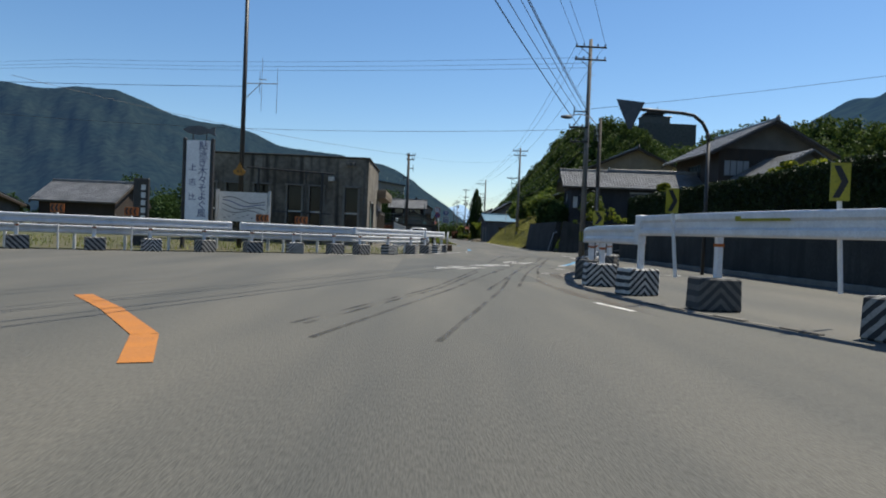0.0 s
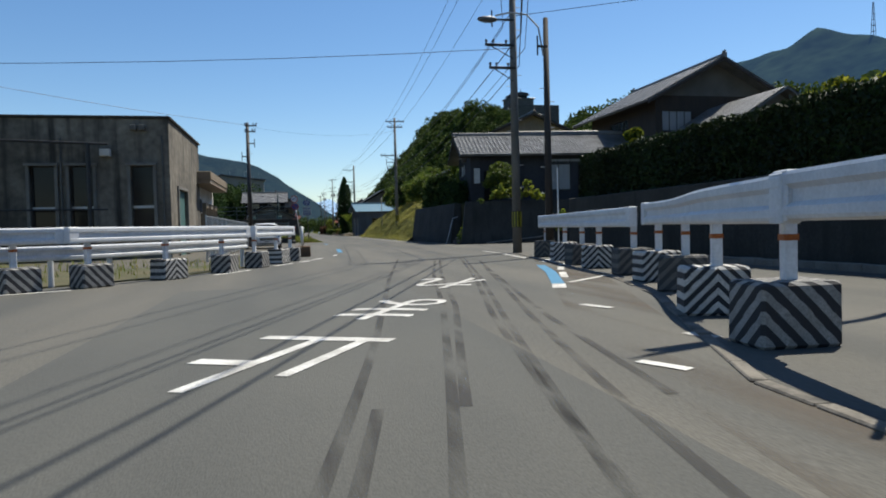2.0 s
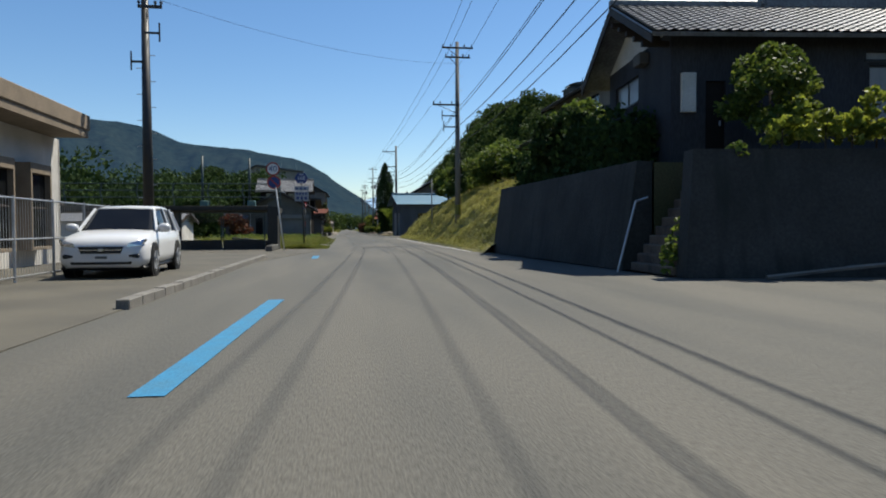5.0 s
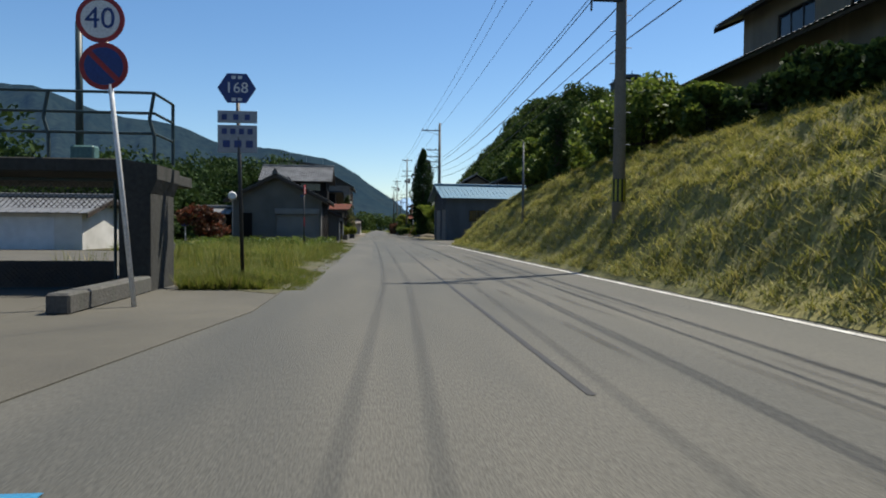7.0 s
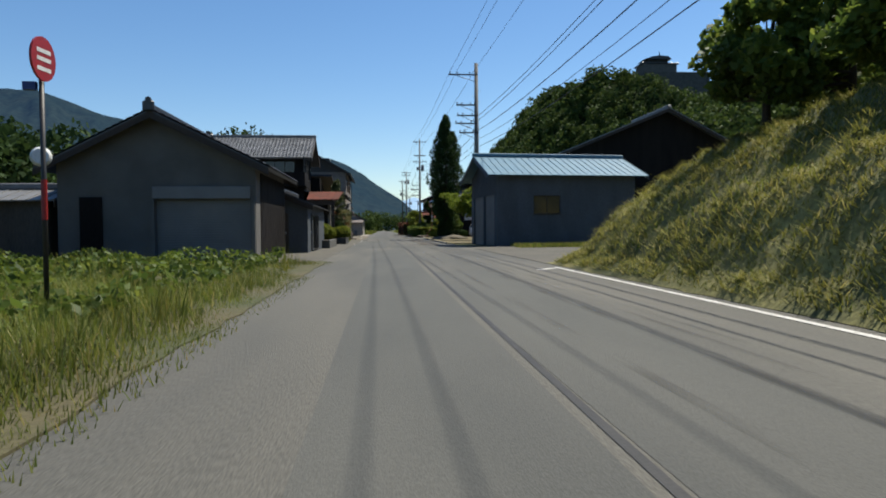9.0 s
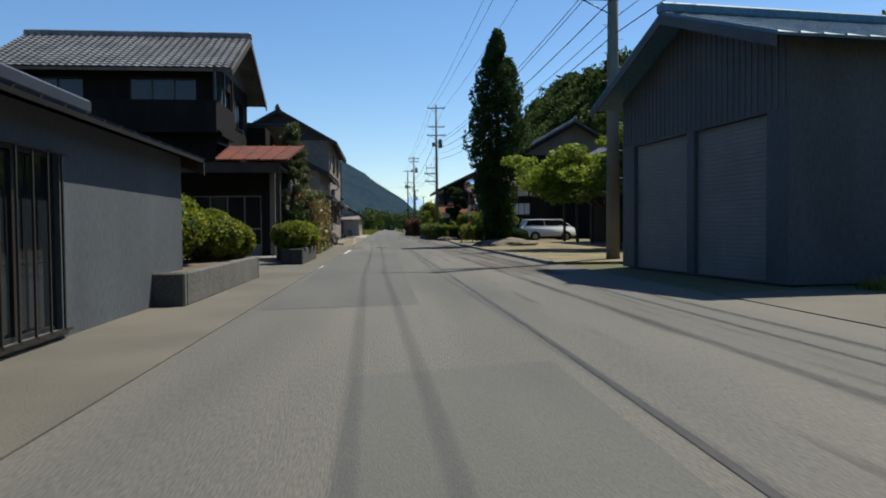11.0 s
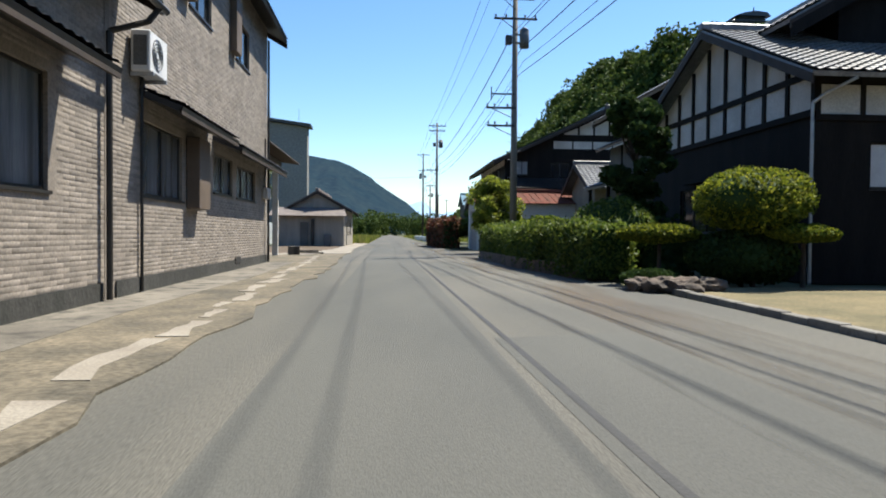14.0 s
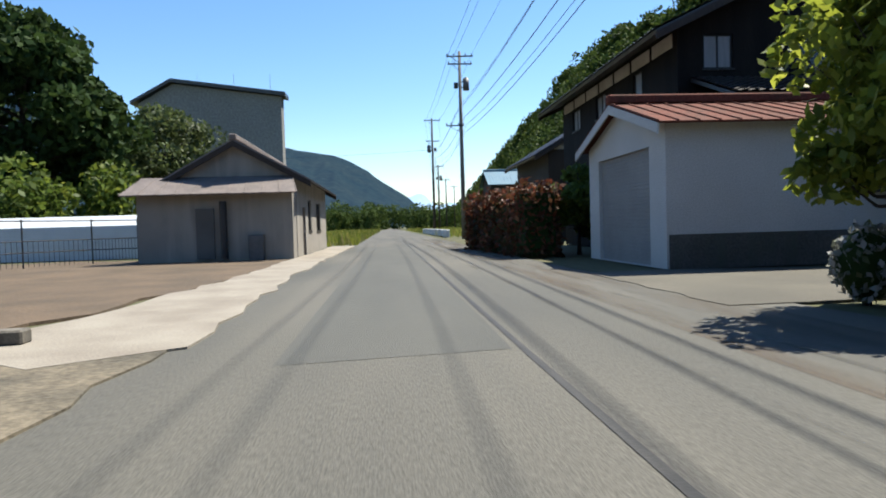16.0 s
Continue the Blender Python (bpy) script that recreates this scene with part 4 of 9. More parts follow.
def ridge_z(X, Y):
    h = np.interp(Y, RY, RH)
    b = np.interp(Y, [150, 300], [34, 46])
    p = np.clip((X - b - 6 * np.sin(Y / 37)) / (105 - b), 0, 1)
    q = np.clip((260 - X) / 155, 0, 1)
    up = np.where(X < 105, p ** 1.05 * (1 + 0.1 * (1 - p) * np.sin(p * 9 + Y / 23)), q ** 1.2)
    return h * up * 0.955 + wobble(X, Y, 26) * 2.2 * up - 5.2


heightfield("wooded_ridge", np.linspace(26, 262, 60), np.linspace(-400, 1150, 260), ridge_z, FOREST_FLOOR, "forest floor of the wooded ridge")
rng = np.random.default_rng(5)


def ridge_trees(n, y0, y1, x0, x1, per, rad, size, name):
    x, y = rng.uniform(x0, x1, n), rng.uniform(y0, y1, n)
    z = ridge_z(x, y)
    k = z > 1.0
    x, y, z = x[k], y[k], z[k]
    r = rad * rng.uniform(0.65, 1.5, len(x))
    c = np.stack([x, y, z + r * 0.75, r, r, r * rng.uniform(0.8, 1.35, len(x))], 1)
    ob = new(name, np_mesh(name, *leaf_quads(rng, crown_points(rng, c, per), size, 1.5), LEAF_FOREST))
    tagged(ob, "dense broadleaf and cedar trees on the ridge", "forest", "", "stuff")


ridge_trees(1300, 60, 330, 36, 116, 230, 3.0, 0.72, "forest_near")
ridge_trees(1500, 330, 640, 36, 116, 120, 3.6, 1.15, "forest_middle")
ridge_trees(800, 640, 1100, 40, 116, 45, 4.4, 2.4, "forest_end")
ridge_trees(700, -160, 60, 40, 116, 110, 3.4, 1.2, "forest_side")

# far mountains: crest heights by direction from the valley
MAZ = np.array([-75, -60, -45, -32, -28.5, -25.3, -22.5, -19.6, -17.3, -14.5, -12.9, -9.5, -5.7, -4.2, -2.9, -1.4, 0, 0.5, 1.65, 2.4, 4.5, 7])
MEL = np.array([9.0, 9.6, 9.8, 9.7, 9.6, 9.75, 8.85, 8.4, 8.45, 7.7, 7.15, 6.55, 5.85, 5.6, 5.15, 4.5, 3.6, 3.3, 2.6, 1.85, 0.6, -0.3])


def mountain(X, Y):
    az, d = np.degrees(np.arctan2(X, Y)), np.hypot(X, Y)
    el = np.interp(az, MAZ, MEL)
    crest = 3300.0
    h = np.tan(np.radians(el)) * crest
    up = np.where(d < crest, np.clip((d - 1700 - 150 * np.sin(az / 3.1)) / (crest - 1700), 0, 1) ** 0.9, np.clip((4300 - d) / 1000, 0, 1))
    rib = 1 + 0.04 * np.sin(az * 1.9 + d / 260) * up * (1 - up) * 4 + 0.018 * np.sin(az * 5.1 - d / 140) * (1 - up) * up * 4
    return h * up * rib + wobble(X, Y, 130, 1.0) * 7 * up - 2


az = np.radians(np.linspace(-75, 8, 240))
dd = np.linspace(1600, 4300, 80)
A, D = np.meshgrid(az, dd)
X, Y = D * np.sin(A), D * np.cos(A)
i = np.arange(A.size).reshape(A.shape)
F = np.stack([i[:-1, :-1].ravel(), i[:-1, 1:].ravel(), i[1:, 1:].ravel(), i[1:, :-1].ravel()], 1)


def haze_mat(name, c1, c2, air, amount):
    """Distant woods with valley haze painted in: an even glow added to the lit slope."""
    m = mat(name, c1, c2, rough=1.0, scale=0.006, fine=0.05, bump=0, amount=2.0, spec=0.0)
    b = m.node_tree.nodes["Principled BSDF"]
    # emission stands in for light scattered by the air
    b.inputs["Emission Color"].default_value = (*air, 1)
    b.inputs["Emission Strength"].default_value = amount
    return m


ob = new("mountain_range", np_mesh("mountain_range", np.stack([X.ravel(), Y.ravel(), mountain(X, Y).ravel()], 1), F, haze_mat("forest_painted_haze", (0.02, 0.035, 0.03), (0.03, 0.045, 0.035), (0.065, 0.15, 0.35), 0.115), True))
tagged(ob, "blue-green forested mountain range across the valley", "mountain", "", "structure")


def far_range(X, Y):
    az, d = np.degrees(np.arctan2(X, Y)), np.hypot(X, Y)
    return np.tan(np.radians(2.2 + 0.5 * np.sin(az * 0.9) + 0.25 * np.sin(az * 2.7))) * 4600 * np.clip((d - 4000) / 600, 0, 1) - 3


az = np.radians(np.linspace(-6, 24, 90))
dd = np.linspace(4000, 4700, 10)
A, D = np.meshgrid(az, dd)
X, Y = D * np.sin(A), D * np.cos(A)
i = np.arange(A.size).reshape(A.shape)
F = np.stack([i[:-1, :-1].ravel(), i[:-1, 1:].ravel(), i[1:, 1:].ravel(), i[1:, :-1].ravel()], 1)
ob = new("backdrop", np_mesh("backdrop", np.stack([X.ravel(), Y.ravel(), far_range(X, Y).ravel()], 1), F, haze_mat("far_painted_haze", (0.10, 0.15, 0.2), (0.12, 0.17, 0.22), (0.42, 0.62, 0.88), 0.6), True))
tagged(ob, "pale hazy mountains at the end of the valley", "mountain", "", "structure")


def side_mountain(X, Y):
    h = np.interp(Y, [-700, -300, 0, 300, 505, 540, 580, 615, 650, 690, 800, 880, 960, 1060, 1150], [150, 170, 175, 168, 173, 193, 208, 220, 216, 217, 212, 211, 165, 90, 0])
    up = np.clip((X - 250) / 330, 0, 1) ** 0.9 * np.clip((1000 - X) / 420, 0, 1)
    return h * up * 1.0 + wobble(X, Y, 60, 2.0) * 5 * up - 2


heightfield("side_mountain", np.linspace(245, 1000, 60), np.linspace(-700, 1180, 150), side_mountain, haze_mat("side_forest_painted_haze", (0.018, 0.034, 0.022), (0.035, 0.055, 0.03), (0.07, 0.16, 0.36), 0.165), "forested mountain behind the ridge")

# castle-like hall on the crest
t = thing("hilltop_hall", (135, 346, 50), "grey hilltop hall with a stepped roofline and a small spire", "building")
for nm, b, m in (("base_wall", (123.5, 340, 45, 156, 352, 74.5), WALL_STONE), ("middle_storey", (123.8, 341, 74.5, 140, 351, 78.3), PLASTER_GREY), ("eave_slab", (123, 340.5, 78.3, 141, 351.5, 78.9), TILE_DARK), ("pavilion", (126, 342, 78.9, 136, 350, 80.6), WALL_DARK)):
    bm = B()
    box(bm, *b, bev=0.12)
    part(nm, bm, m, t)
bm = B()
prism(bm, [(124.5, 341, 80.6), (137.5, 341, 80.6), (136, 341, 82.0), (132, 341, 82.4), (128, 341, 81.8)], (0, 10, 0))
part("roof", bm, TILE_DARK, t)
bm = B()
cyl(bm, (133.4, 345.6, 82), (133.4, 345.6, 85.2), 0.5, 0.12, 8)
part("spire", bm, DARK_STEEL, t)
t = thing("radio_mast", (583, 541, 178), "thin grey lattice radio mast on the mountain crest", "mast")
bm = B()
for dx, dy in ((-2, -2), (2, -2), (2, 2), (-2, 2)):
    cyl(bm, (583 + dx, 541 + dy, 178), (583 + dx * 0.15, 541 + dy * 0.15, 222), 0.35, 0.25, 5)
for i in range(7):
    k = 1 - i / 7.6
    box(bm, 583 - 2 * k, 541 - 2 * k, 180 + i * 6, 583 + 2 * k, 541 + 2 * k, 180.5 + i * 6)
part("lattice", bm, SIGN_BACK, t)

# embankment on the right
SX = [5.35, 5.9, 7.0, 9.0, 11.0, 14.0, 40.0]


def bank_z(X, Y):
    top = np.interp(Y, [3, 12, 26, 38, 44, 47.3, 48.6, 49.4], [4.3, 4.4, 4.6, 4.6, 4.3, 3.7, 2.3, 0.0])
    p = np.interp(X, SX, [0.0, 0.09, 0.42, 0.74, 0.92, 1.0, 1.02])
    return top * p * (1 + 0.05 * np.sin(Y * 0.9 + X)) + (0.16 * np.abs(np.sin(X * 1.7 + Y * 1.25 + 1.5 * np.sin(Y * 0.7))) + 0.12 * np.abs(np.sin(X * 2.9 - Y * 1.9 + 1.2 * np.sin(X * 1.4))) - 0.15) * np.clip(p * 3, 0, 1) + 0.09 * np.sin(Y * 4.3 - X * 2.2) * np.sin(X * 2.6 + Y * 0.8) * p + (0.07 * np.sin(X * 6.1 + Y * 3.7 + 2 * np.sin(Y * 1.3)) * np.sin(Y * 5.3 - X * 4.1) + 0.05 * np.sin(X * 11 + 3 * np.sin(Y * 2.9)) * np.sin(Y * 9.7 + X)) * np.clip(p * 4, 0, 1) + 0.012


heightfield("slope", np.concatenate([np.linspace(5.35, 14, 110), np.linspace(15, 44, 8)]), np.linspace(3.6, 49.5, 430), bank_z, DRY_GRASS_SOIL, "steep bank of freshly mown grass")
gx, gy = rng.uniform(5.45, 13.5, 150000), rng.uniform(3.8, 48.6, 150000)
grass("mown_grass", rng, np.stack([gx, gy], 1), bank_z(gx, gy), 0.085, GRASS_DRY, "mown straw and short grass on the bank", 0.012, 1.9)
gx, gy = rng.uniform(5.45, 13.0, 130000), rng.uniform(3.8, 48.6, 130000)
k = np.abs(np.sin(gx * 1.7 + gy * 1.25 + 1.5 * np.sin(gy * 0.7))) + 0.7 * np.abs(np.sin(gx * 2.9 - gy * 1.9 + 1.2 * np.sin(gx * 1.4))) > 1.02
grass("straw_swathes", rng, np.stack([gx[k], gy[k]], 1), bank_z(gx[k], gy[k]), 0.13, STRAW, "heaps of cut straw lying in swathes on the bank", 0.014, 2.1)
gx, gy = rng.uniform(5.9, 13.5, 9000), rng.uniform(3.8, 48, 9000)
k = np.sin(gx * 0.9 + gy * 0.5) + np.sin(gy * 0.33) > 0.6
grass("green_tufts", rng, np.stack([gx[k], gy[k]], 1), bank_z(gx[k], gy[k]), 0.17, GRASS_GREEN, "green tufts left on the bank", 0.02, 1.3)
# weeds on the left verge
n = 190000
gy = 12.0 + 39.5 * rng.uniform(0, 1, n) ** 1.25
gx = -1.5 - 0.15 * np.sin(np.arange(n)) - rng.uniform(0, 1, n) * np.where(gy < 33, 2.7 + 0.27 * (gy - 13.2), 11)
gx = np.where((gy < 13.4) & (gx < -3.6), -2.2, gx)
k = gx > -4.4 - (gy - 13.2) * 0.27 - np.where(gy > 33, 9, 0)
gx, gy = gx[k], gy[k]
grass("verge_grass", rng, np.stack([gx, gy], 1), np.full(len(gx), 0.0), np.clip(0.22 + 0.12 * (np.sin(gx * 1.1) * np.sin(gy * 0.7) + np.sin(gy * 0.23) + 0.6 * np.sin(gx * 3.1 + gy * 2.3)), 0.06, 0.55) * np.clip((-1.5 - gx) * 0.9, 0.2, 1), GRASS_GREEN, "green and yellow weeds on the verge", 0.009, 0.7)
n = 6000
gx, gy = rng.uniform(-9, -2.2, n), rng.uniform(16, 50, n)
k = np.sin(gx * 2.3) + np.sin(gy * 1.1) + np.sin(gx + gy * 0.6) > 1.1
grass("seed_heads", rng, np.stack([gx[k], gy[k]], 1), np.zeros(k.sum()), 0.62, GRASS_DRY, "straw-coloured seed heads among the weeds", 0.012, 0.45)
n = 16000
gx, gy = rng.uniform(-12.5, -3.0, n), rng.uniform(34, 51.5, n)
k = np.sin(gx * 1.9 + 1) + np.sin(gy * 1.4) + 0.8 * np.sin(gx * 4.3 - gy * 2) > 0.2
gx, gy = gx[k], gy[k]
n = len(gx)
c = np.stack([gx, gy, 0.1 + 0.5 * rng.uniform(0, 1, n) * (0.7 + 0.3 * np.sin(gx * 2 + gy))], 1)
ob = new("broad_weeds", np_mesh("broad_weeds", *leaf_quads(rng, np.maximum(c, (-99, 0, 0.03)), 0.095), LEAF_MID))
tagged(ob, "broad-leaved weeds and vegetable plants", "weeds", "", "stuff")
n = 2600
gx, gy = rng.uniform(-30, -4, n), rng.uniform(-46, -25, n)
k = (gy > -26 - (-4 - gx) * 0.62 - 6) & (gy > -47)
yl = np.interp(gx, [-22, -16, -11, -7.2, -5.2, -3.9], [-46.4, -43, -39, -35.2, -30.8, -26])
k = gy > yl + 0.3
grass("yard_grass", rng, np.stack([gx[k], gy[k]], 1), np.zeros(k.sum()), 0.25, GRASS_GREEN, "weeds behind the guard rail", 0.025, 0.5)
n = 7000
gx, gy = rng.uniform(8, 17, n), rng.uniform(66.0, 69.5, n)
grass("field_grass", rng, np.stack([gx, gy], 1), np.zeros(n), 0.25, GRASS_GREEN, "green grass in front of the shed", 0.025, 0.5)
n = 9000
gx, gy = rng.uniform(-12, -2.0, n), rng.uniform(177, 330, n)
grass("far_grass", rng, np.stack([gx, gy], 1), np.zeros(n), 0.7, GRASS_GREEN, "tall grass beside the far road", 0.06, 0.4)
n = 5000
gx, gy = rng.uniform(5.2, 16, n), rng.uniform(196, 330, n)
grass("far_grass_bank", rng, np.stack([gx, gy], 1), np.zeros(n), 0.7, GRASS_GREEN, "tall grass on the far bank", 0.06, 0.4)



def woods(name, x0, x1, y0, y1, n, h, per, size, label, seed, m=LEAF_FOREST):
    rg = np.random.default_rng(seed)
    x, y = rg.uniform(x0, x1, n), rg.uniform(y0, y1, n)
    cl = []
    for a, b in zip(x, y):
        hh = h * rg.uniform(0.65, 1.25)
        for q in (0.25, 0.5, 0.75):
            r = hh * rg.uniform(0.22, 0.34)
            cl.append((a + rg.normal(0, hh * 0.12), b + rg.normal(0, hh * 0.12), hh * q, r, r, r))
    ob = new(name, np_mesh(name, *leaf_quads(rg, crown_points(rg, cl, per), size), m))
    tagged(ob, label, "woods", "", "stuff")


ob = new("cedar_grove", np_mesh("cedar_grove", *leaf_quads(rng, crown_points(rng, [(61 + 7 * math.sin(i * 2.3), 183 + 6 * math.cos(i * 1.7), 15 + 9 * (i % 9) / 9, 4.6 - 3.0 * (i % 9) / 9, 4.6 - 3.0 * (i % 9) / 9, 2.4) for i in range(54)], 150), 0.8, 1.5), LEAF_FOREST))
tagged(ob, "dark cedar grove on the ridge flank", "woods", "", "stuff")
sheet("house_apron", [(-4.33, 103.6), (-3.3, 106), (-3.45, 114), (-3.2, 121), (-3.35, 129.4), (-4.33, 129.6)], 0.026, DARK_CONCRETE, "stained concrete apron along the house")
rs = np.random.default_rng(17)
y = 107.0
while y < 136:
    ln = rs.uniform(0.7, 2.2)
    c = -2.1 - (y - 107) * 0.038 + rs.uniform(-0.08, 0.08)
    w = rs.uniform(0.1, 0.24)
    pts = [(c + w * (1 if k < 5 else -1) * rs.uniform(0.15, 1.35), y + ln * (k if k < 5 else 9 - k) / 4) for k in range(10)]
    sheet("concrete_edge", pts, 0.028, PALE_CONCRETE, "broken pale concrete edge piece")
    y += ln + rs.uniform(0.05, 0.6)
woods("far_woods", -70, -3, 330, 400, 90, 7, 130, 0.5, "low woods at the end of the valley", 3)
woods("far_woods_right", 8, 60, 300, 420, 80, 8, 120, 0.5, "low woods beside the far road", 4)
woods("far_woods_end", -160, 60, 430, 520, 170, 11, 90, 0.75, "woods closing the valley", 8)
woods("tree_line", -66, -13, 98, 124, 95, 10.3, 430, 0.33, "row of dark broadleaf trees behind the houses", 6, LEAF_DARK)
woods("left_trees", -60, -26, 44, 70, 30, 8.5, 260, 0.34, "dark trees behind the car park", 7, LEAF_DARK)
woods("park_trees", -33, -17, 58, 74, 26, 6.3, 330, 0.26, "dense dark trees behind the garage", 9, LEAF_DARK)

# ---- poles and wires ----


def utility_pole(x, y, h, z0=0.0, r=0.19, m=POLE_CONC, arms=((0.3, 1.9, 0.0), (1.5, 1.7, 0.0)), transformer=None, band=True, low=(), label="tall grey concrete utility pole with crossarms", steps=True):
    t = thing("utility_pole", (x, y, z0), label, "utility pole", "poles along the road")
    bm = B()
    cyl(bm, (x, y, z0 - 0.4), (x, y, z0 + h), r, r * 0.58, 14)
    part("shaft", bm, m, t, smooth=True)
    for dz, ln, off in arms:
        z = z0 + h - dz
        bm = B()
        box(bm, x - ln / 2 + off, y - 0.17, z - 0.05, x + ln / 2 + off, y - 0.08, z + 0.05, bev=0.008)
        cyl(bm, (x + off - ln * 0.33, y - 0.12, z - 0.02), (x, y - 0.12, z - 0.55), 0.02, 0.02, 6)
        a = part("crossarm", bm, DARK_STEEL, t)
        for k in (-0.46, -0.22, 0.22, 0.46):
            bm = B()
            px = x + off + k * ln
            cyl(bm, (px, y - 0.12, z + 0.05), (px, y - 0.12, z + 0.12), 0.035, 0.03, 8)
            cyl(bm, (px, y - 0.12, z + 0.12), (px, y - 0.12, z + 0.2), 0.06, 0.045, 8)
            part("insulator", bm, SIGN_BACK, a)
    for dz, ln, side in low:
        z = z0 + h - dz
        bm = B()
        box(bm, min(x, x + side * ln), y - 0.15, z - 0.035, max(x, x + side * ln), y - 0.09, z + 0.035)
        cyl(bm, (x + side * ln, y - 0.12, z - 0.3), (x + side * ln, y - 0.12, z + 0.35), 0.03, 0.03, 8)
        part("bracket", bm, DARK_STEEL, t)
    if transformer:
        z, side = z0 + h - transformer[0], transformer[1]
        bm = B()
        cyl(bm, (x + side * 0.46, y - 0.1, z - 0.45), (x + side * 0.46, y - 0.1, z + 0.45), 0.24, 0.24, 14)
        cyl(bm, (x + side * 0.46, y - 0.1, z + 0.45), (x + side * 0.46, y - 0.1, z + 0.55), 0.2, 0.12, 14)
        box(bm, x, y - 0.14, z - 0.25, x + side * 0.3, y - 0.06, z - 0.17), box(bm, x, y - 0.14, z + 0.17, x + side * 0.3, y - 0.06, z + 0.25)
        part("transformer", bm, SIGN_BACK, t, "grey cylindrical transformer", True)
        bm = B()
        box(bm, x - side * 0.5, y - 0.25, z - 0.3, x - side * 0.18, y + 0.05, z + 0.15, bev=0.03)
        part("switch_box", bm, DARK_STEEL, t)
    if band:
        bm = B()
        n = 10
        rr = r * 1.0 + 0.006
        for i in range(n):
            a0, a1 = 2 * math.pi * i / n, 2 * math.pi * (i + 0.5) / n
            prism(bm, [(x + rr * math.cos(q), y + rr * math.sin(q), z0 + 1.05) for q in (a0, (a0 + a1) / 2, a1)] + [(x + (rr - 0.02) * math.cos((a0 + a1) / 2), y + (rr - 0.02) * math.sin((a0 + a1) / 2), z0 + 1.05)], (0, 0, 0.62))
        part("warning_stripe", bm, SIGN_YELLOW, t, "yellow upright stripes of a black band")
        bm = B()
        cyl(bm, (x, y, z0 + 1.04), (x, y, z0 + 1.68), r * 0.98 + 0.005, r * 0.98 + 0.003, 20, False)
        part("warning_sleeve", bm, SIGN_BLACK, t, "black warning sleeve")
    if steps:
        bm = B()
        k = 0
        z = z0 + 2.2
        while z < z0 + h - 2:
            sd = 1 if k % 2 else -1
            cyl(bm, (x + sd * 0.1, y, z), (x + sd * (r + 0.12), y, z), 0.012, 0.012, 5)
            z += 0.45
            k += 1
        part("step_bolts", bm, STEEL, t)["kind"] = "stuff"
    return t


utility_pole(4.85, -27.7, 13.9, transformer=None, arms=((0.5, 2.0, 0), (1.3, 2.0, 0), (5.6, 1.2, -0.6), (6.5, 1.1, -0.5)), low=((4.6, 0.9, -1),))
utility_pole(-15.0, -88, 14.4, band=False, steps=False)
utility_pole(6.7, 18.1, 12.0, z0=0.9, arms=((0.4, 2.0, 0), (1.0, 1.6, 0), (4.0, 1.7, -0.75)), low=((4.7, 1.0, -1), (5.4, 0.9, -1)))
utility_pole(7.5, 80.2, 13.7, z0=0.05, r=0.23, arms=((0.9, 2.2, -1.0), (3.2, 1.5, -0.8), (4.0, 1.6, -0.7), (4.6, 1.7, -0.8), (5.3, 1.5, -0.6)), band=False)
utility_pole(6.4, 138.8, 15.6, arms=((0.4, 2.1, 0), (2.6, 1.9, 0), (3.6, 2.2, 0), (8.1, 1.5, -0.7), (9.0, 1.4, -0.7)), transformer=(4.6, 1), low=((7.4, 1.2, -1),))
utility_pole(6.0, 188, 14.7, arms=((0.4, 2.1, 0), (1.0, 1.9, 0), (5.8, 1.4, -0.5)), transformer=(2.6, 1), band=False)
utility_pole(6.15, 223.4, 15.1, arms=((0.3, 2.1, 0), (3.0, 1.7, 0)), transformer=(4.0, -1), band=False, m=POLE_DARK, steps=False)
utility_pole(9.8, 262, 12.5, arms=((0.3, 2.0, 0),), transformer=(2.5, 1), band=False, m=POLE_DARK, steps=False)
utility_pole(14.5, 300, 12.5, arms=((0.3, 2.0, 0),), band=False, m=POLE_DARK, steps=False)
utility_pole(19.5, 330, 12.5, arms=((0.3, 2.0, 0),), band=False, m=POLE_DARK, steps=False)
utility_pole(-7.3, 0.2, 9.5, r=0.2, m=DARK_STEEL, arms=((0.25, 0.9, 0.25), (0.7, 0.8, 0.2)), transformer=None, low=((1.6, 0.5, 1), (2.6, 0.45, -1)), band=False, label="dark wooden utility pole with tangled fittings")
utility_pole(4.7, -31.7, 8.2, r=0.15, m=POLE_DARK, arms=(), band=False, low=((1.0, 0.35, -1),), label="short dark steel pole beside the road")
utility_pole(6.57, 102.4, 6.6, r=0.06, m=GREEN_STEEL, arms=(), band=False, steps=False, label="thin green steel pole beside the garden")
utility_pole(6.5, 29.6, 4.9, z0=0.2, r=0.065, m=SIGN_BACK, arms=(), band=False, steps=False, label="thin grey pole on the grass bank")

# street lamp arm on the short pole
t = thing("street_lamp", (4.55, -31.7, 7.9), "grey street lamp on a curved bracket", "street lamp")
bm = B()
tube(bm, [(4.6, -31.7, 6.9), (4.45, -31.65, 7.9), (4.1, -31.5, 8.35), (3.6, -31.2, 8.5), (3.2, -30.8, 8.5)], 0.03)
part("bracket", bm, STEEL, t)
bm = B()
blob(bm, (2.95, -30.6, 8.42), 0.32, (1.2, 0.5, 0.38), 0.02, 1, 2)
part("lamp_head", bm, SIGN_BACK, t, smooth=True)


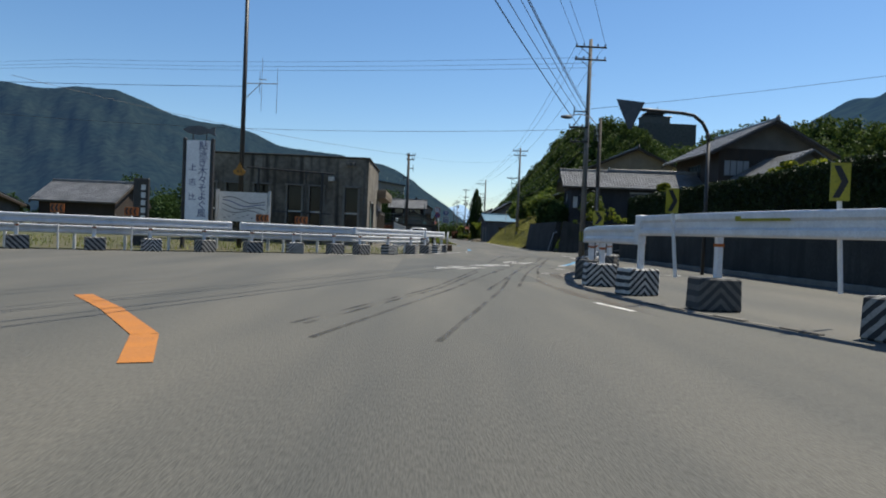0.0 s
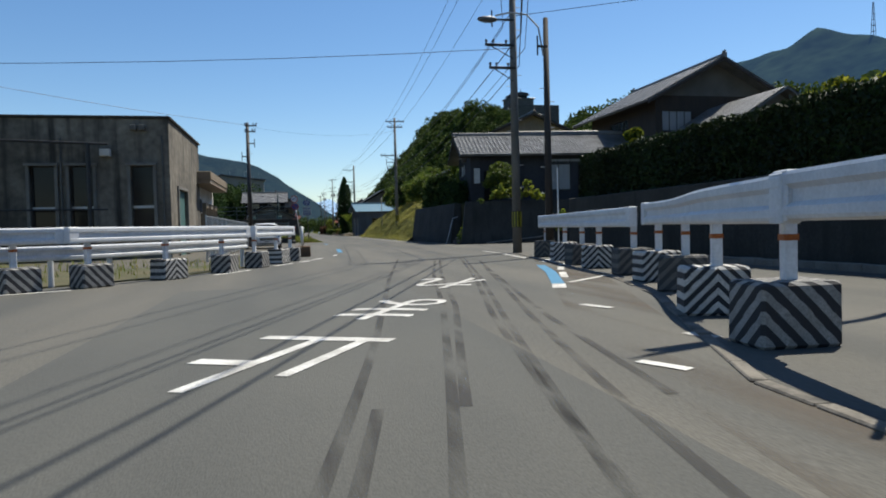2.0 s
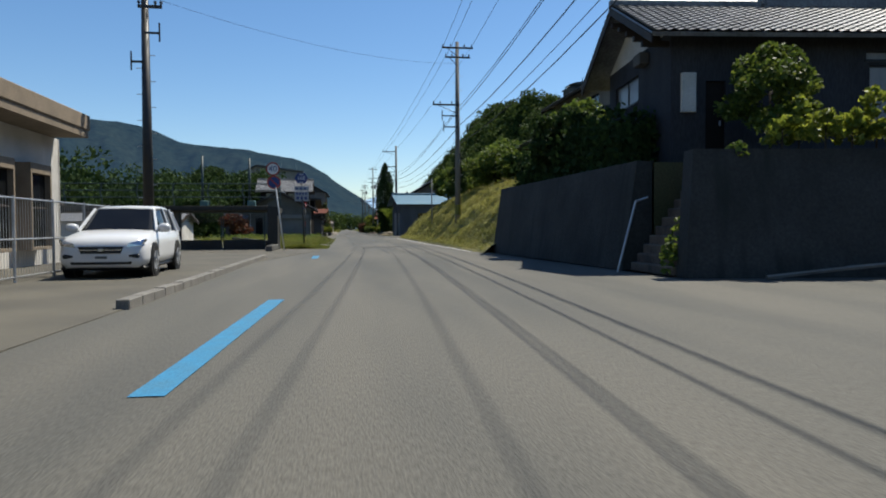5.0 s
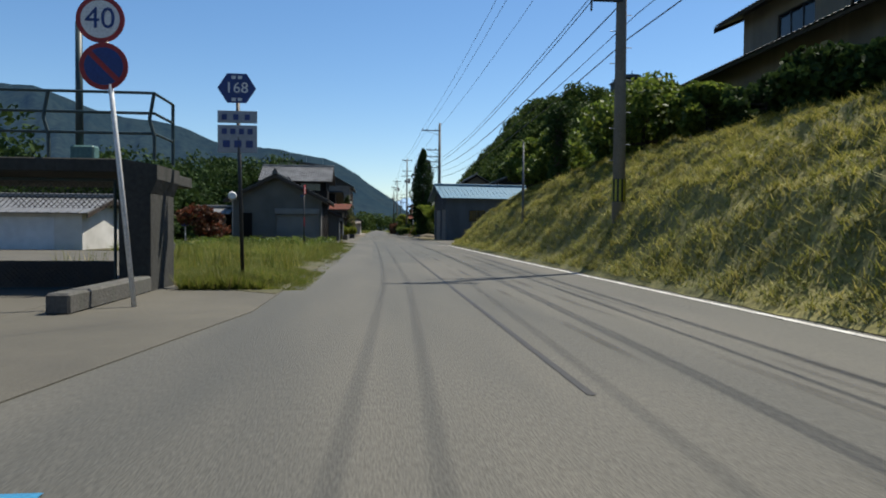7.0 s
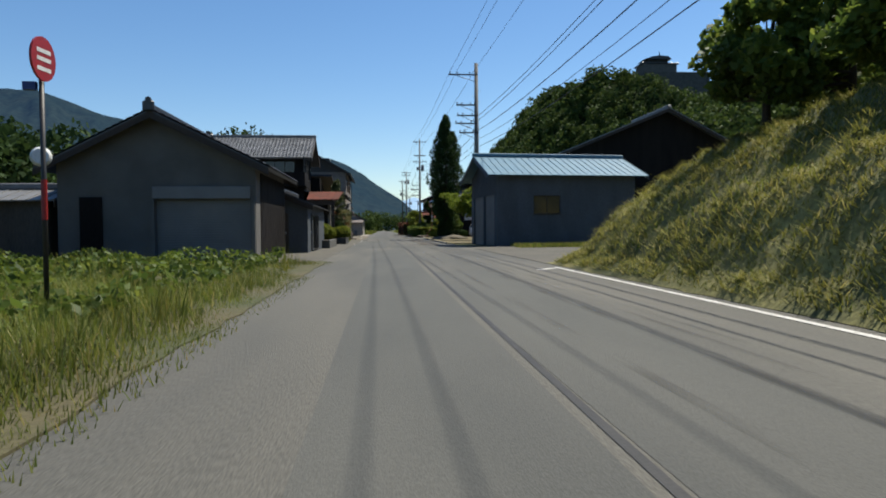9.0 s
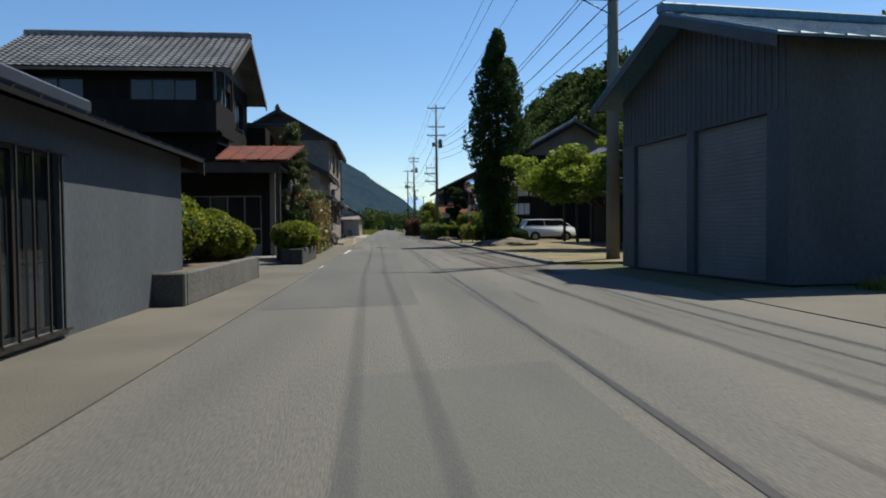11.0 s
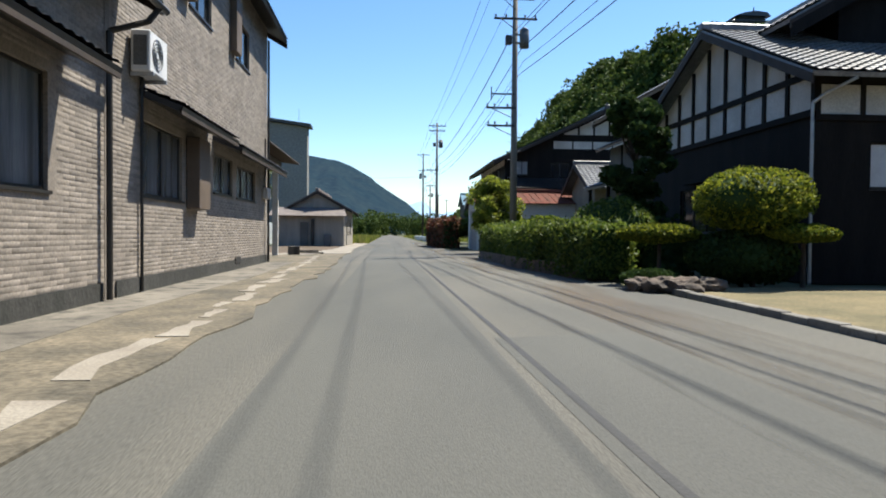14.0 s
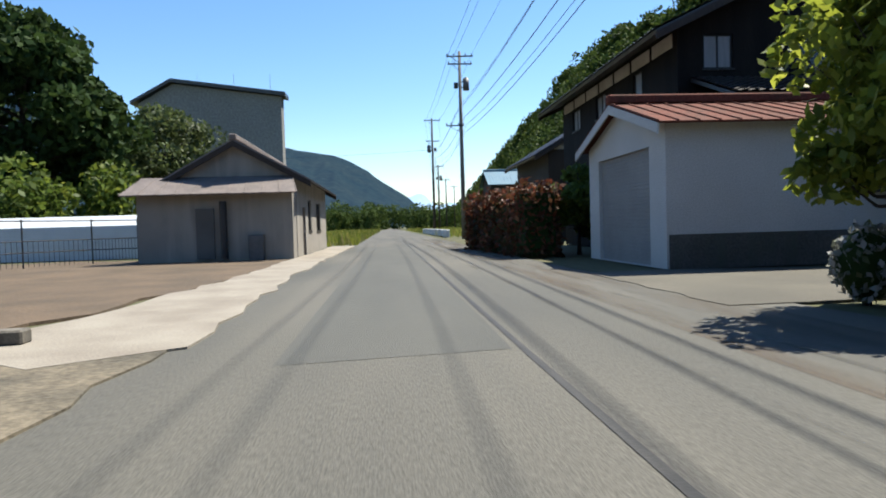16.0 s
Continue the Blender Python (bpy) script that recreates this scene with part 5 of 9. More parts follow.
def cable(pts, sag, r=0.012, label="black overhead cable sagging between poles"):
    bm = B()
    for a, b in zip(pts[:-1], pts[1:]):
        a, b = Vector(a), Vector(b)
        n = 10
        line = [a.lerp(b, i / n) - Vector((0, 0, sag * 4 * (i / n) * (1 - i / n))) for i in range(n + 1)]
        tube(bm, line, r, 5)
    ob = solo("power_line", bm, WIRE, tuple(pts[0]), label, "cable", "overhead wires")
    return ob


TOPS = [(-15.0, -88, 14.4), (4.85, -27.82, 13.9), (6.7, 17.98, 12.9), (7.35, 80.08, 13.75), (6.4, 138.68, 15.6), (6.0, 187.88, 14.7), (6.15, 223.28, 15.1), (9.8, 262, 12.5), (14.5, 300, 12.5), (19.5, 330, 12.5)]
for dx, dz in ((-0.9, -0.3), (-0.4, -0.3), (0.9, -0.3)):
    cable([(x + dx - (1.0 if i == 3 else 0), y, z + dz - (0.4 if i == 3 else 0)) for i, (x, y, z) in enumerate(TOPS)], 0.5)
for dx, dz, r in ((-0.1, -4.3, 0.014), (0.3, -5.1, 0.02), (-0.45, -4.9, 0.014), (0.2, -6.4, 0.017), (0.45, -5.7, 0.012)):
    cable([(x + dx, y, z + dz) for x, y, z in TOPS], 0.8, r)
cable([(-7.3, 0.1, 9.3), (-30, -30, 9.5)], 0.5)
cable([(-7.3, 0.1, 9.2), (6.7, 17.9, 11.5)], 0.6, 0.006)
cable([(-14.6, -36.2, 8.2), (-60, -34, 8.6)], 0.4)
cable([(4.85, -27.8, 8.2), (-40, -22, 8.6)], 0.7)
for z in (12.75, 12.4, 12.1):
    cable([(4.85, -27.8, z), (-36.5, -10, z + 2.5), (-77.9, 7.8, z + 5)], 0.25, 0.01)
cable([(4.9, -27.7, 9.5), (60, -40, 19)], 1.0)
cable([(6.15, 223.3, 11), (-60, 240, 13)], 1.0)

# ---- junction: guard rails, blocks, signs ----


def beam(bm, line, zc, h=0.35, d=0.085, side=1, wave=True):
    """A steel guard beam with two waves, bent along a line."""
    k = ((0, -0.5), (0.85, -0.45), (1, -0.38), (1, -0.22), (0.4, -0.12), (0.4, 0.12), (1, 0.22), (1, 0.4), (0.85, 0.47), (-0.6, 0.5)) if wave else ((0.6, -0.5), (1, -0.47), (1, 0.47), (0.6, 0.5))
    prof = [(a * d, b * h) for a, b in k]
    prof += [(a - 0.012, b) for a, b in reversed(prof)]
    prev = None
    for i, (x, y) in enumerate(line):
        a, b = line[max(0, i - 1)], line[min(len(line) - 1, i + 1)]
        t = Vector((b[0] - a[0], b[1] - a[1])).normalized()
        n = Vector((-t.y, t.x)) * side
        cur = [bm.verts.new((x + n.x * p, y + n.y * p, zc + q)) for p, q in prof]
        if prev:
            for j in range(len(prof)):
                bm.faces.new((prev[j], prev[(j + 1) % len(prof)], cur[(j + 1) % len(prof)], cur[j]))
        else:
            bm.faces.new(cur[::-1])
        prev = cur
    bm.faces.new(prev)
    return bm


def block(x, y, yaw, w=0.9, d=0.5, h=0.55, m=BLOCK_CHEVRON, label="concrete block painted with black and white chevrons", wob=0):
    bm = B()
    box(bm, -w / 2, -d / 2, 0, w / 2, d / 2, h, bev=0.03)
    for v in bm.verts:
        v.co += Vector((noise.noise(v.co * 3 + Vector((x, y, 0))), noise.noise(v.co * 3 + Vector((y, x, 2))), 0)) * 0.015
        if v.co.z > h * 0.5:
            v.co.x *= 0.96
    ob = solo("concrete_block", bm, m, (0, 0, 0), label, "concrete block", "guard rail footings")
    ob.matrix_basis = pose(x, y, 0, 0, wob, yaw)
    return ob


def rail_unit(line, zc, h, side, posts, block_h, label, second=None):
    t = thing("guard_rail", (line[0][0], line[0][1], 0), label, "guard rail", "guard rails at the junction")
    bm = B()
    beam(bm, line, zc, h, 0.09, side)
    part("beam", bm, GALV, t)
    for e, f in ((0, 1), (-1, -2)):
        bm = B()
        d = (Vector(line[f]) - Vector(line[e])).normalized()
        M = pose(line[e][0], line[e][1], 0, 0, 0, math.degrees(math.atan2(d.y, d.x)))
        box(bm, -0.02, -0.085, zc - h * 0.505, 0.22, 0.085, zc + h * 0.505, M, bev=0.012)
        part("end_sleeve", bm, GALV, t)
    for px, py, ang in posts:
        bm = B()
        M = pose(px, py, 0, 0, 0, ang)
        box(bm, -0.06, -0.05, block_h - 0.1, 0.06, 0.05, zc + h * 0.42, M, bev=0.012)
        p = part("post", bm, GALV, t)
        bm = B()
        box(bm, -0.066, -0.056, zc - h * 0.9, 0.066, 0.056, zc - h * 0.9 + 0.055, M)
        part("reflector_band", bm, SIGN_ORANGE, p, "orange reflector band")
        bm = B()
        for q in (-0.03, 0.03):
            cyl(bm, (px + q, py + q, zc + 0.05), (px + q - 0.14 * side * math.sin(radians(ang)) * 0, py + q - 0.16, zc + 0.05), 0.014, 0.014, 6)
        part("bolt", bm, STEEL, p)
    return t


def smooth_line(pts, n=6):
    out = []
    for i in range(len(pts) - 1):
        p0, p1, p2, p3 = (Vector(pts[max(0, min(len(pts) - 1, j))]) for j in (i - 1, i, i + 1, i + 2))
        for k in range(n):
            s = k / n
            out.append(tuple(0.5 * ((2 * p1) + (-p0 + p2) * s + (2 * p0 - 5 * p1 + 4 * p2 - p3) * s * s + (-p0 + 3 * p1 - 3 * p2 + p3) * s ** 3)))
    out.append(tuple(pts[-1]))
    return out


RIGHT = [(4.35, -31.6), (3.9, -34.4), (3.45, -36.7), (3.18, -38.33), (2.87, -40.69), (2.47, -42.4), (1.88, -44.25), (0.7, -46.8), (0.05, -48.8), (-0.5, -51.3), (-0.95, -54.2), (-0.75, -56.6), (-0.3, -59.4), (0.7, -62.6), (2.2, -66.5), (4.4, -71)]
for a, b, z in ((0, 4, 1.22), (4, 8, 1.26), (8, 11, 1.28), (11, 13, 1.47), (13, 15, 1.54)):
    pts = RIGHT[a:b + 1]
    off = [(x + 0.12, y) for x, y in pts]
    ln = smooth_line(off)
    d0, d1 = Vector(ln[0]) - Vector(ln[1]), Vector(ln[-1]) - Vector(ln[-2])
    ln = [tuple(Vector(ln[0]) + d0.normalized() * (0.3 if a == 0 else -1.3 if a == 4 else -0.15))] + ln[5 if a == 4 else 1 if a else 0:-1] + [tuple(Vector(ln[-1]) + d1.normalized() * 0.3)]
    posts = []
    for i in range(5 if a == 4 else a, b + (1 if b in (4, 15) else 0)):
        p, q = Vector(RIGHT[i]), Vector(RIGHT[min(i + 1, len(RIGHT) - 1)])
        ang = math.degrees(math.atan2((q - p).y, (q - p).x)) + 90
        posts.append((RIGHT[i][0] + 0.25, RIGHT[i][1], ang))
    rail_unit(ln, z, 0.42, -1, posts, 0.58, "white steel guard rail on posts set in concrete blocks")
for i, (x, y) in enumerate(RIGHT):
    p, q = Vector(RIGHT[max(0, i - 1)]), Vector(RIGHT[min(len(RIGHT) - 1, i + 1)])
    ang = math.degrees(math.atan2((q - p).y, (q - p).x)) + 90 + (11 * ((i * 7) % 3 - 1))
    plain = i in (0, 2, 4, 6, 9, 12)
    block(x + 0.2, y, ang, 0.76, 0.54, 0.56, BLOCK_PLAIN if plain else (BLOCK_SLANT if i in (8, 13) else BLOCK_CHEVRON), "worn dark concrete block with faded stripes" if plain else "concrete block painted with black and white chevrons")
bm = B()
for i in range(6):
    k0, k1 = 0.2 + i * 0.055, 0.2 + i * 0.055 + 0.054
    a, b = Vector((-0.18, -59.4)), Vector((0.82, -62.6))
    p, q = a.lerp(b, k0), a.lerp(b, k1)
    prism(bm, [(p.x - 0.115, p.y - 0.02, 1.52), (q.x - 0.115, q.y - 0.02, 1.52), (q.x - 0.115, q.y - 0.02, 1.60), (p.x - 0.115, p.y - 0.02, 1.60)], (0.012, 0.004, 0))
solo("reflector_strip", bm, SIGN_YELLOW, (-0.1, -60.2, 1.5), "yellow reflective strip stuck on the guard rail", "reflector")
LEFT = [(-22.6, -48.0), (-19.6, -46.7), (-17.4, -45.6), (-15.8, -44.4), (-14.2, -42.9), (-12.6, -41.5), (-11.0, -40.4), (-9.35, -39.2), (-8.2, -38.4), (-6.95, -36.6), (-5.85, -34.5), (-5.1, -32.4), (-4.5, -30.2), (-4.05, -28.4)]
for a, b, q0, q1 in ((0, 4, 0.0, 1.2), (5, 7, 0.5, 1.0), (8, 10, 0.45, 1.35), (11, 13, 0.15, 0.3)):
    ln = smooth_line([(x - 0.05, y + 0.15) for x, y in LEFT[a:b + 1]])
    d0, d1 = Vector(ln[0]) - Vector(ln[1]), Vector(ln[-1]) - Vector(ln[-2])
    ln = [tuple(Vector(ln[0]) + d0.normalized() * q0)] + ln + [tuple(Vector(ln[-1]) + d1.normalized() * q1)]
    posts = []
    for i in range(a, b + 1):
        p, q = Vector(LEFT[i]), Vector(LEFT[min(i + 1, len(LEFT) - 1)])
        posts.append((LEFT[i][0] - 0.08, LEFT[i][1] + 0.3, math.degrees(math.atan2((q - p).y, (q - p).x))))
    rail_unit(ln, 1.12, 0.34, -1, posts, 0.48, "white steel guard rail curving round the junction")
for i, (x, y) in enumerate(LEFT):
    p, q = Vector(LEFT[max(0, i - 1)]), Vector(LEFT[min(len(LEFT) - 1, i + 1)])
    block(x, y + 0.25, math.degrees(math.atan2((q - p).y, (q - p).x)) + (9 * ((i * 5) % 3 - 1)), 0.72, 0.55, 0.5, BLOCK_CHEVRON if i % 3 == 0 else BLOCK_SLANT)
# the older low rail behind
ln = smooth_line([(x - 0.4, y + 1.1) for x, y in LEFT[:-2]])
t = thing("guard_rail", (ln[0][0], ln[0][1], 0), "older low white guard rail on steel posts", "guard rail", "guard rails at the junction")
bm = B()
beam(bm, ln, 0.74, 0.32, 0.08, -1)
part("beam", bm, GALV, t)
for x, y in ln[::5]:
    bm = B()
    cyl(bm, (x - 0.02, y + 0.12, 0), (x - 0.02, y + 0.12, 0.85), 0.06, 0.06, 10)
    part("post", bm, GALV, t)
block(-3.65, -24.3, 8, 0.62, 0.55, 0.46, mat("rusty_block", (0.26, 0.15, 0.08), (0.17, 0.11, 0.07), rough=0.9, scale=3), "rust-brown concrete base of a white post")
t = thing("bollard_post", (-3.65, -24.3, 0.46), "white round post on a concrete base", "bollard")
bm = B()
cyl(bm, (-3.65, -24.3, 0.44), (-3.65, -24.3, 1.3), 0.06, 0.06, 10)
part("tube", bm, SIGN_WHITE, t, smooth=True)


def kerb(name, line, w, h, m, label, seg=0.6):
    bm = B()
    for (ax, ay), (bx, by) in zip(line[:-1], line[1:]):
        d = Vector((bx - ax, by - ay, 0))
        L = d.length
        n = max(1, int(L / seg))
        M = pose(ax, ay, 0, 0, 0, math.degrees(math.atan2(by - ay, bx - ax)))
        for i in range(n):
            box(bm, L * i / n + 0.006, -w / 2, -0.02, L * (i + 1) / n - 0.006, w / 2, h + 0.008 * math.sin(i * 2.7), M, bev=0.012)
    return structure(name, bm, m, label)


kerb("kerb", [(-3.5, -15.2), (-3.45, 0.8)], 0.18, 0.14, CONCRETE, "low concrete kerb beside the forecourt")
for x, y, a in ((-3.75, -21.3, 20), (-3.45, -20.2, 80), (-3.4, -19.4, 75)):
    bm = B()
    box(bm, -0.3, -0.11, 0.01, 0.3, 0.11, 0.17, pose(x, y, 0, 0, 0, a), bev=0.02)
    solo("kerb_stone", bm, CONCRETE, (x, y, 0), "loose concrete kerb stone lying on the forecourt", "kerb stone", "loose kerb stones")
kerb("kerb_right", [(4.6, -28.4), (3.6, -34), (2.55, -40.6), (1.4, -44.6), (-0.9, -50), (-1.25, -54.3), (-1.05, -58.4), (0.1, -62.3)], 0.12, 0.02, DARK_CONCRETE, "worn flush kerb under the guard rail")
kerb("kerb_wall", [(6.6, -28), (7.0, -37), (7.3, -50), (7.3, -80)], 0.2, 0.16, CONCRETE, "concrete kerb along the wall")
kerb("kerb_lawn", [(4.95, 78.3), (4.85, 100), (5.2, 110), (5.5, 117.5)], 0.16, 0.1, CONCRETE, "low kerb along the lawn")


def chevron_sign(x, y, z, w, h, post, yaw, face, ink, flip, label):
    t = thing("chevron_sign", (x, y, 0), label, "road sign", "curve signs")
    M = facing(x, y, z, yaw)
    bm = B()
    box(bm, -w / 2, -h / 2, -0.012, w / 2, h / 2, 0, M, bev=0.0)
    pl = part("plate", bm, face, t)
    s = -1 if flip else 1
    if h > w:
        bm = B()
        prism(bm, [M @ Vector((s * a * w, b * h, 0.004)) for a, b in ((-0.36, 0.42), (-0.02, 0.42), (0.4, 0.0), (-0.02, -0.42), (-0.36, -0.42), (0.04, 0.0))], M.to_3x3() @ Vector((0, 0, 0.004)))
        part("arrow", bm, ink, pl)
    else:
        for o in (-0.28, 0.02, 0.32):
            bm = B()
            prism(bm, [M @ Vector((s * (a + o) * w, b * h, 0.004)) for a, b in ((-0.12, 0.4), (0.02, 0.4), (0.14, 0.0), (0.02, -0.4), (-0.12, -0.4), (0.0, 0.0))], M.to_3x3() @ Vector((0, 0, 0.004)))
            part("arrow", bm, ink, pl)
    if post:
        bm = B()
        cyl(bm, (x + (0.16 if h > w else 0), y + 0.12, 0.5 if h > w else 0.0), (x, y + 0.05, z + h * 0.3), 0.035, 0.035, 8)
        part("post", bm, GALV, t)
    return t


chevron_sign(-0.66, -53.5, 1.70, 0.27, 0.38, True, -8, SIGN_YELLOW, SIGN_BLACK, False, "yellow curve sign with a black chevron on the guard rail")
chevron_sign(-0.6, -58.6, 1.90, 0.27, 0.46, True, 16, SIGN_YELLOW, SIGN_BLACK, False, "leaning yellow curve sign with a black chevron")
chevron_sign(0.72, -61.5, 2.08, 0.26, 0.54, True, -14, SIGN_YELLOW, SIGN_BLACK, False, "yellow curve sign with a black chevron near the rail end")
for x, y in ((-16.6, -44.2), (-12.4, -40.6), (-10.9, -39.4), (-18.7, -45.6)):
    chevron_sign(x, y, 1.52, 0.62, 0.32, True, -14, SIGN_ORANGE, SIGN_BLACK, True, "small orange sign with three dark chevrons")
# white marker pole on the rail
t = thing("snow_pole", (4.25, -33.65, 0), "thin red and white snow marker pole", "marker pole")
bm = B()
cyl(bm, (4.25, -33.65, 0), (4.25, -33.65, 2.9), 0.025, 0.025, 8)
part("tube", bm, SIGN_WHITE, t)
t = thing("snow_pole", (0.1, -50.2, 0), "thin grey snow marker pole on the rail", "marker pole")
bm = B()
cyl(bm, (0.1, -50.2, 0), (0.1, -50.2, 2.75), 0.03, 0.03, 8)
part("tube", bm, SIGN_BACK, t)

# give-way sign on a curved mast, seen from behind
t = thing("overhead_sign", (5.4, -45.5, 0), "dark curved mast with a grey triangular sign, seen from behind", "road sign")
bm = B()
tube(bm, [(5.4, -45.5, 0), (5.4, -45.5, 5.0), (5.33, -45.52, 5.35), (5.1, -45.6, 5.7), (4.7, -45.75, 5.93), (4.2, -45.9, 5.97), (1.7, -46.6, 5.94)], 0.065, 10)
part("mast", bm, DARK_STEEL, t, smooth=True)
M = facing(2.05, -46.6, 5.78, 18)
bm = B()
prism(bm, [M @ Vector(p) for p in ((-0.6, 0.42, 0), (0.6, 0.42, 0), (0.06, -0.6, 0), (-0.06, -0.6, 0))], M.to_3x3() @ Vector((0, 0, 0.02)))
part("plate", bm, SIGN_BACK, t)

# welcome banner, map board, antenna mast
t = thing("banner_sign", (-15.7, -39.6, 0), "tall white banner sign with blue lettering in a dark frame", "sign")
for x in (-16.25, -15.0):
    bm = B()
    box(bm, x - 0.07, -39.7, 0, x + 0.07, -39.45, 5.05, bev=0.02)
    part("post", bm, DARK_STEEL, t)
bm = B()
box(bm, -16.16, -39.66, 1.3, -15.09, -39.56, 4.95)
b = part("board", bm, mat("banner_white", (0.96, 0.96, 0.96), (0.9, 0.9, 0.9), rough=0.5, scale=2, bump=0), t)
for i, s in enumerate("鮎泳ぎ木々そよぐ風"):
    text_part(s, 0.42, facing(-15.4, -39.67, 4.7 - i * 0.385), SIGN_BLUE, b)
for i, s in enumerate("上志比"):
    text_part(s, 0.36, facing(-15.85, -39.67, 3.7 - i * 0.68), SIGN_BLUE, b)
bm = B()
F = facing(-15.6, -39.62, 5.36, 4)
prism(bm, [F @ Vector(p) for p in ((-0.75, 0.05, 0), (-0.5, 0.2, 0), (0.0, 0.27, 0), (0.4, 0.12, 0), (0.72, 0.24, 0), (0.66, 0.0, 0), (0.74, -0.2, 0), (0.4, -0.06, 0), (0.0, -0.16, 0), (-0.5, -0.1, 0))], F.to_3x3() @ Vector((0, 0, 0.06)))
part("ornament", bm, SIGN_BACK, t, "silver cut-out shape on top")
bm = B()
for x in (-15.9, -15.3):
    cyl(bm, (x, -39.58, 4.95), (x, -39.58, 5.3), 0.025, 0.025, 6)
part("stay", bm, DARK_STEEL, t)
t = thing("map_board", (-13.85, -38.3, 0), "white map board with blue and grey lines on posts", "sign")
bm = B()
box(bm, -15.0, -38.34, 1.35, -12.75, -38.26, 2.75)
b = part("board", bm, SIGN_WHITE, t)
for k, m in ((0, SIGN_BACK), (1, SIGN_BLUE), (2, SIGN_BACK), (3, SIGN_BACK)):
    bm = B()
    pts = [(-14.85 + i * 0.2, 2.45 - k * 0.18 + 0.1 * math.sin(i * 0.7 + k) - 0.02 * i) for i in range(11)]
    for p, q in zip(pts[:-1], pts[1:]):
        prism(bm, [(p[0], -38.345, p[1] - 0.02), (q[0], -38.345, q[1] - 0.02), (q[0], -38.345, q[1] + 0.02), (p[0], -38.345, p[1] + 0.02)], (0, -0.003, 0))
    part("map_line", bm, m, b)
bm = B()
for i in range(9):
    box(bm, -14.8 + 0.22 * i, -38.35, 1.5 + 0.07 * (i % 3), -14.68 + 0.22 * i, -38.342, 1.53 + 0.07 * (i % 3))
part("text_bars", bm, SIGN_BACK, b)
for x in (-15.1, -12.65):
    bm = B()
    box(bm, x - 0.06, -38.36, 0, x + 0.06, -38.2, 2.85)
    part("post", bm, STEEL, t)
t = thing("antenna_mast", (-14.65, -36, 0), "tall dark mast with a small aerial and a yellow warning shape", "mast")
bm = B()
cyl(bm, (-14.65, -36, 0), (-14.65, -36, 15), 0.13, 0.09, 12)
part("shaft", bm, DARK_STEEL, t, smooth=True)
bm = B()
cyl(bm, (-14.65, -36, 8.4), (-12.9, -36.2, 8.4), 0.025, 0.025, 6), cyl(bm, (-14.6, -36, 7.6), (-13.8, -36.1, 8.4), 0.02, 0.02, 6)
cyl(bm, (-13.9, -36.1, 8.6), (-13.5, -36.15, 8.6), 0.02, 0.02, 6), cyl(bm, (-13.85, -36.1, 7.9), (-13.85, -36.1, 9.0), 0.015, 0.015, 6)
cyl(bm, (-13.75, -36.1, 7.0), (-13.75, -36.1, 9.7), 0.015, 0.012, 6), cyl(bm, (-12.95, -36.2, 6.9), (-12.95, -36.2, 9.2), 0.015, 0.012, 6)
part("aerial", bm, STEEL, t)
F = facing(-14.7, -36.16, 3.95) @ Matrix.Scale(0.58, 4)
bm = B()
prism(bm, [F @ Vector(p) for p in ((-0.5, -0.3, 0), (-0.55, -0.05, 0), (-0.3, 0.15, 0), (-0.12, 0.45, 0), (0.0, 0.75, 0), (0.12, 0.45, 0), (0.3, 0.15, 0), (0.55, -0.05, 0), (0.5, -0.3, 0), (0.2, -0.42, 0), (-0.2, -0.42, 0))], F.to_3x3() @ Vector((0, 0, 0.05)))
part("warning_shape", bm, mat("amber_plate", (0.62, 0.30, 0.03), (0.5, 0.24, 0.03), rough=0.5, scale=5), t, "amber drop-shaped plate")
for x in (-0.16, 0.1):
    bm = B()
    box(bm, x, -0.2, 0.05, x + 0.08, 0.02, 0.06, F)
    part("mark", bm, SIGN_BLACK, t)
# dark sign post beside the banner, far frame mast
t = thing("side_sign", (-18.6, -38.4, 0), "narrow dark sign board with pale bars", "sign")
bm = B()
box(bm, -19.0, -38.5, 0, -18.3, -38.3, 3.2, bev=0.02)
b = part("board", bm, DARK_STEEL, t)
bm = B()
for i in range(5):
    box(bm, -18.62, -38.52, 1.2 + i * 0.36, -18.42, -38.503, 1.45 + i * 0.36)
part("text_bars", bm, SIGN_WHITE, b)
t = thing("lattice_frame", (-28.5, -38, 0), "dark steel portal frame", "frame")
bm = B()
for x in (-29.3, -28.1):
    box(bm, x - 0.06, -38.06, 0, x + 0.06, -37.94, 5.2)
box(bm, -29.3, -38.06, 5.1, -28.1, -37.94, 5.22), box(bm, -29.3, -38.06, 3.9, -28.1, -37.94, 4.0), box(bm, -29.3, -38.06, 2.4, -28.1, -37.94, 2.5)
part("steel_bars", bm, DARK_STEEL, t)

